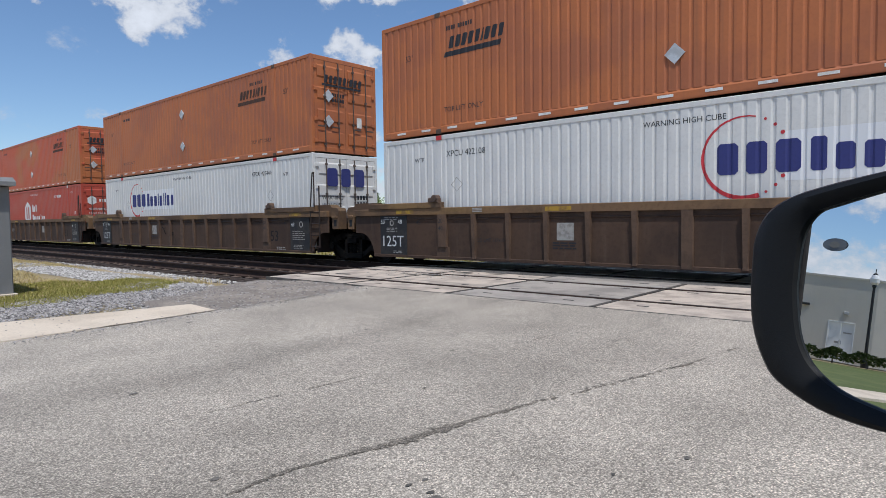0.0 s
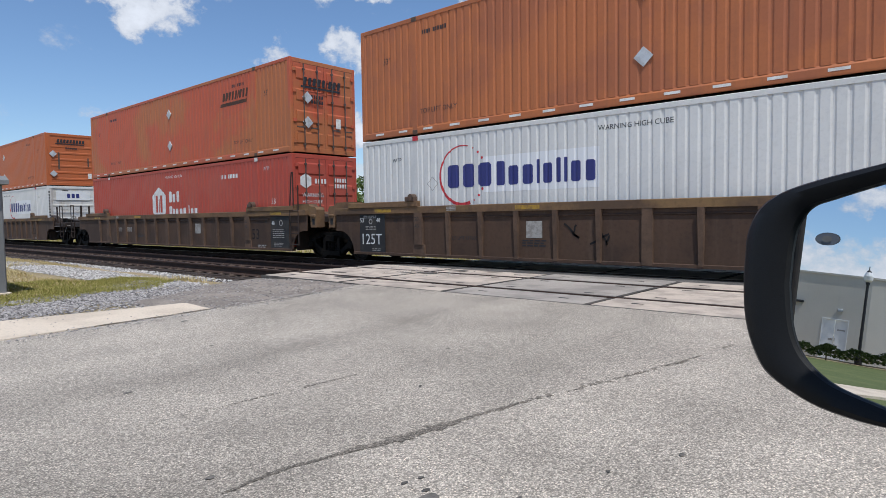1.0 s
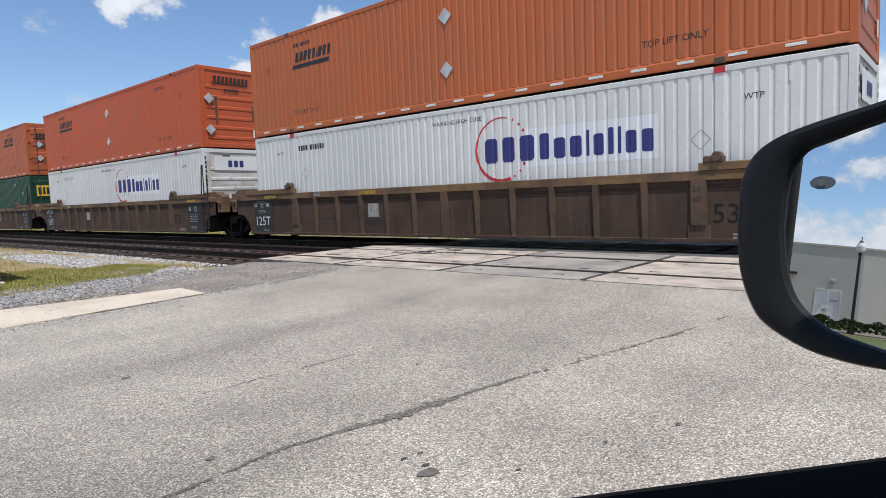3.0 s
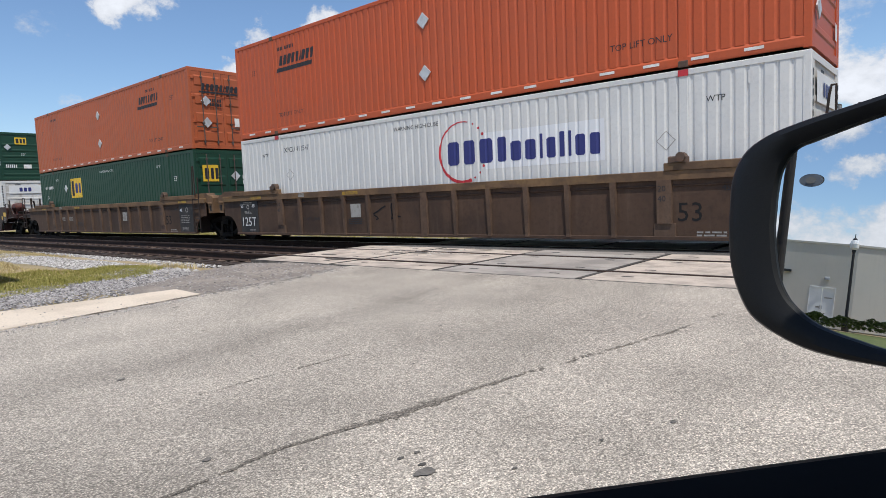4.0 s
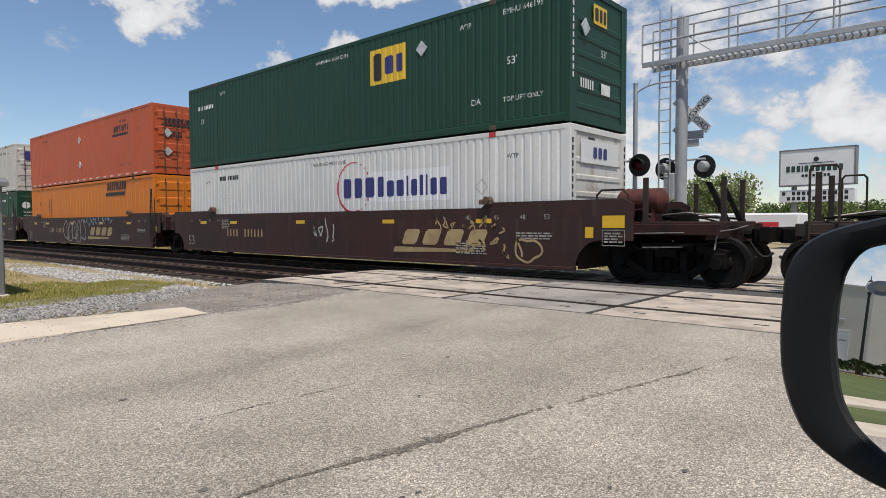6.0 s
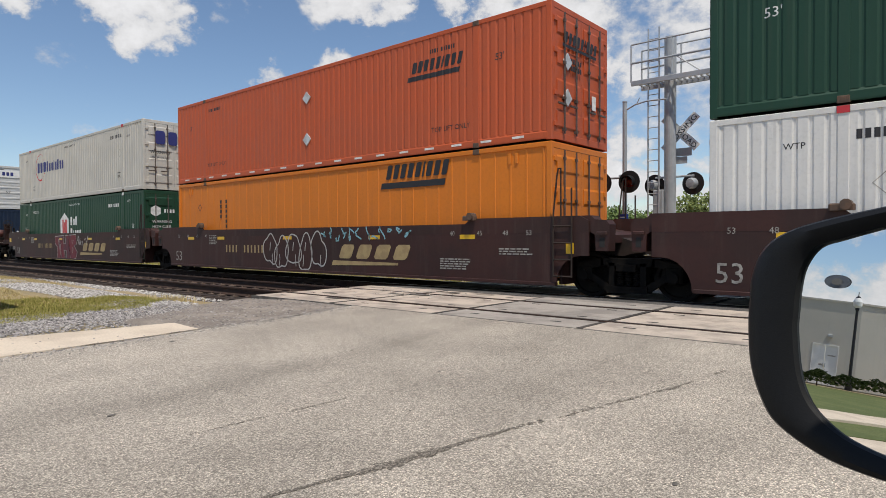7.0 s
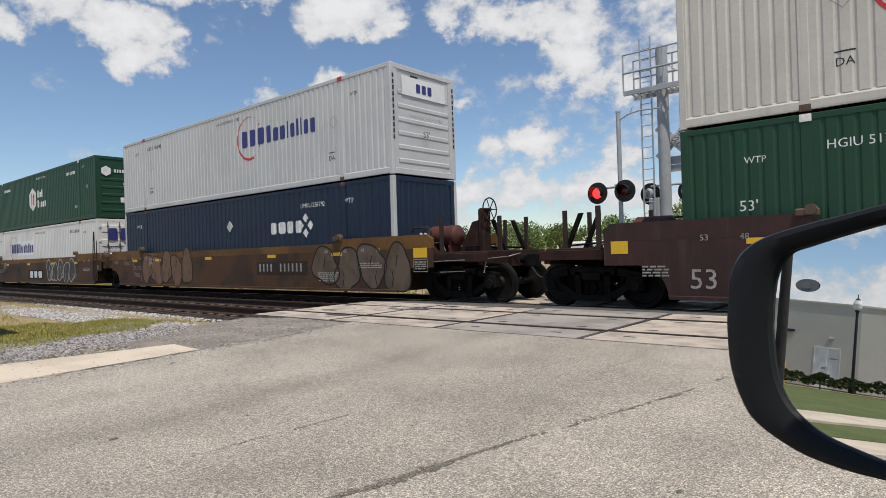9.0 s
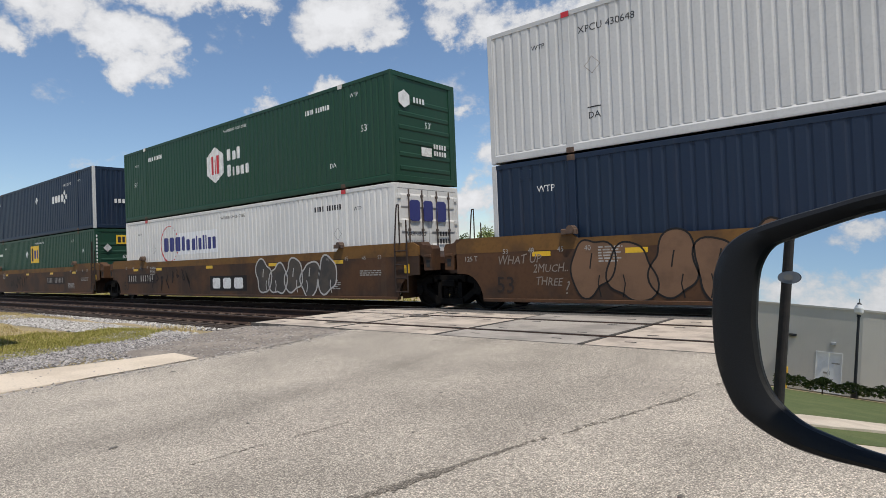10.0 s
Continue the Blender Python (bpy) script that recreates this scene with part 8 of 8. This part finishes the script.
def car_side():
    car = thing("car", "dark grey car with an open side window and black wing mirror", "car", (15.126, -10.998, 0.951))
    ledge_turn = math.degrees(math.atan2(HEAD.y, HEAD.x))
    at = pose(0, 0, -0.009, 0, 0, ledge_turn)
    # local x forward along the car, local y outward
    bm = bmesh.new()
    prism(bm, [(-0.03, -0.02), (-0.012, -0.004), (0.004, 0.0), (0.018, -0.006), (0.022, -0.03), (-0.03, -0.03)], 0, -0.8, 0.75)
    part("window_seal", bm, RUBBER, car, "black rubber window seal", True, at)
    bm = bmesh.new()
    prism(bm, [(0.022, -0.022), (0.04, -0.045), (0.07, -0.085), (0.10, -0.14), (0.12, -0.2), (0.13, -0.3), (0.13, -0.75), (0.03, -0.75), (0.022, -0.1)], 0, -0.8, 0.75)
    part("door_skin", bm, CAR_GLOSS, car, "dark door skin", True, at)
    bm = bmesh.new()
    prism(bm, [(-0.03, -0.028), (-0.05, -0.03), (-0.09, -0.06), (-0.1, -0.3), (-0.03, -0.3)], 0, -0.8, 0.75)
    part("inner_trim", bm, CAR_BLACK, car, "black inner door trim", True, at)
    ground = road_z(-11) - 0.951
    W = 1.62
    for y0, name in ((0.03, "near_sill"), (-W - 0.12, "far_side")):
        top = -0.75 if name == "near_sill" else -0.01
        bm = bmesh.new()
        prism(bm, [(-1.45, ground + 0.22), (1.05, ground + 0.22), (1.05, top), (-1.45, top)], 1, y0, y0 + 0.09)
        part(name, bm, CAR_PAINT, car, "", False, at)
    for name, x0, x1, z1 in (("front_fender", 0.76, 2.3, -0.1), ("rear_quarter", -2.15, -0.81, -0.02)):
        for y0 in (0.02, -W - 0.11):
            xa = (x0 + x1) / 2 + (0.1 if x0 > 0 else -0.05)
            arch = [(xa + 0.38 * math.cos(a), ground + 0.33 + 0.38 * math.sin(a)) for a in [math.pi * k / 10 for k in range(11)]]
            bm = bmesh.new()
            prism(bm, [(x0, ground + 0.25), (x0, z1), (x1 - 0.12, z1 - 0.06), (x1, z1 - 0.25), (x1, ground + 0.25)] + arch, 1, y0, y0 + 0.1)
            part(name, bm, CAR_PAINT, car, "", False, at)
            bm = bmesh.new()
            lathe(bm, [(0.2, -0.1), (0.31, -0.1), (0.33, -0.06), (0.33, 0.06), (0.31, 0.1), (0.2, 0.1)], "y", 24, (xa, y0 + (-0.05 if y0 > 0 else 0.15), ground + 0.33))
            w = part("wheel", bm, TYRE, car, "black rubber tyre", False, at)
            bm = bmesh.new()
            lathe(bm, [(0.0, -0.07), (0.2, -0.08), (0.2, 0.08), (0.0, 0.07)], "y", 20, (xa, y0 + (-0.05 if y0 > 0 else 0.15), ground + 0.33))
            part("rim", bm, ALU, w)
    for name, pts in (("bonnet", [(0.95, -0.02), (1.9, -0.12), (2.28, -0.24), (2.28, -0.3), (0.95, -0.1)]), ("boot_lid", [(-2.15, -0.05), (-1.55, 0.02), (-1.55, -0.06), (-2.15, -0.14)]),
                      ("roof", [(-1.2, 0.46), (-0.9, 0.52), (-0.2, 0.54), (0.25, 0.48), (0.25, 0.45), (-0.2, 0.5), (-0.9, 0.48), (-1.2, 0.42)]),
                      ("floor_pan", [(-2.1, ground + 0.22), (2.2, ground + 0.22), (2.2, ground + 0.3), (-2.1, ground + 0.3)]),
                      ("front_bumper", [(2.2, ground + 0.2), (2.36, ground + 0.26), (2.36, -0.34), (2.26, -0.26), (2.2, -0.3)]), ("rear_bumper", [(-2.22, ground + 0.24), (-2.12, ground + 0.22), (-2.12, -0.06), (-2.2, -0.1)])):
        bm = bmesh.new()
        prism(bm, pts, 1, -W - 0.02, 0.03 if name != "roof" else -0.08)
        part(name, bm, CAR_PAINT, car, "", False, at)
    for y in (-0.1, -W + 0.02):
        for a, c in (((1.0, -0.03), (0.22, 0.46)), ((-1.6, 0.0), (-1.15, 0.44)), ((-0.62, -0.02), (-0.55, 0.5))):
            bm = bmesh.new()
            rod(bm, (a[0], y + (0.06 if y > -1 else -0.06), a[1]), (c[0], y, c[1]), 0.035, 8)
            part("pillar", bm, CAR_PAINT, car, "", False, at)
    u = Vector((0, 0, 1)).cross(GLASS_N).normalized()
    v = GLASS_N.cross(u)
    frame_m = Matrix((u, GLASS_N, v)).transposed().to_4x4()
    frame_m.translation = GLASS_C - car.location
    # glass outline: straight sloping top and bottom, rounded outer end
    rim = [((-0.0231, -0.02), (-0.0582, -0.015)), ((-0.0231, -0.034), (-0.058, -0.034)), ((-0.0191, -0.06), (-0.0545, -0.06)), ((-0.0121, -0.076), (-0.0455, -0.082)),
           ((-0.0018, -0.086), (-0.033, -0.0965)), ((0.0125, -0.0937), (-0.004, -0.1085)), ((0.034, -0.0985), (0.024, -0.112)), ((0.0545, -0.1015), (0.052, -0.1115)),
           ((0.09, -0.1015), (0.09, -0.112)), ((0.125, -0.098), (0.13, -0.107)), ((0.14, -0.08), (0.152, -0.087)), ((0.145, -0.04), (0.16, -0.04)),
           ((0.143, 0.02), (0.157, 0.025)), ((0.132, 0.044), (0.14, 0.058)), ((0.11, 0.0475), (0.11, 0.06)), ((0.0543, 0.0396), (0.055, 0.052)),
           ((0.028, 0.0335), (0.027, 0.0465)), ((0.0012, 0.0255), (-0.008, 0.0395)), ((-0.0121, 0.0205), (-0.033, 0.032)), ((-0.0201, 0.008), (-0.0495, 0.021)),
           ((-0.0226, -0.007), (-0.0575, 0.003))]

    def eased(pts):
        curve = []
        for i in range(len(pts)):
            a, b, c, d = (Vector(pts[(i + k) % len(pts)]) for k in (-1, 0, 1, 2))
            for k in range(4):
                s = k / 4
                curve.append(0.5 * (2 * b + (c - a) * s + (2 * a - 5 * b + 4 * c - d) * s * s + (3 * b - a - 3 * c + d) * s ** 3))
        return curve
    inner, outer = eased([p[0] for p in rim]), eased([p[1] for p in rim])

    def ring(f, depth):
        return [(a.x + (c.x - a.x) * f, depth, a.y + (c.y - a.y) * f) for a, c in zip(inner, outer)]
    bm = bmesh.new()
    bm.faces.new([bm.verts.new(p) for p in ring(0.01, 0.0)])
    gl = part("mirror_glass", bm, MIRROR, car, "silvered mirror glass reflecting the street", at=frame_m)
    layers = [ring(-0.03, -0.004), ring(0.03, 0.004), ring(0.25, 0.007), ring(0.6, 0.008), ring(0.84, 0.006), ring(0.97, 0.001), ring(1.0, -0.008), ring(0.97, -0.02),
              ring(0.6, -0.055), ring(-0.2, -0.075), ring(-1.0, -0.083)]
    bm = bmesh.new()
    rings = [[bm.verts.new(p) for p in l] for l in layers]
    n = len(inner)
    for A, B in zip(rings, rings[1:]):
        for i in range(n):
            j = (i + 1) % n
            bm.faces.new((A[i], A[j], B[j], B[i]))
    bm.faces.new(rings[-1])
    part("mirror_housing", bm, CAR_BLACK, car, "black plastic mirror housing", True, frame_m)
    bm = bmesh.new()
    pts = [(0.0078 * math.cos(k * math.pi / 10), 0.0042 * math.sin(k * math.pi / 10)) for k in range(20)]
    bm.faces.new([bm.verts.new((x, 0.0006, z)) for x, z in pts])
    icon = part("blind_spot_icon", bm, ICON, car, "faint grey warning icon on the glass", at=frame_m)
    bm = bmesh.new()
    bm.faces.new([bm.verts.new((0.42 * x, 0.0011, 0.5 * z)) for x, z in pts])
    part("icon_symbol", bm, HUT_GREY, icon)
    bm = bmesh.new()
    rod(bm, (0.12, -0.05, -0.09), (0.30, -0.10, -0.20), 0.035, 12, 0.045)
    part("mirror_stalk", bm, CAR_BLACK, car, at=frame_m)


car_side()

# ---------- what moves ----------
RUN = [(0, 0), (0.5, 9.37), (1, 18.62), (1.5, 27.86), (2, 37.21), (2.5, 46.65), (4, 75.16), (4.5, 84.58), (5, 94.08), (5.5, 103.6), (6, 113.1),
       (7.5, 141.72), (8, 151.2), (8.5, 160.7), (9, 170.25), (9.5, 179.9), (10, 189.54)]


def motions():
    for ob in MOVING:
        x, y, z = ob.location
        walk(ob, [(t, pose(x + s, y, z)) for t, s in RUN])
    ts, ss = [r[0] for r in RUN], [r[1] for r in RUN]
    for w in SPIN:
        x, y, z = w.location
        walk(w, [(i / FPS, pose(x, y, z, 0, math.degrees(float(np.interp(i / FPS, ts, ss)) / WR), 0)) for i in range(10 * FPS + 1)])


motions()
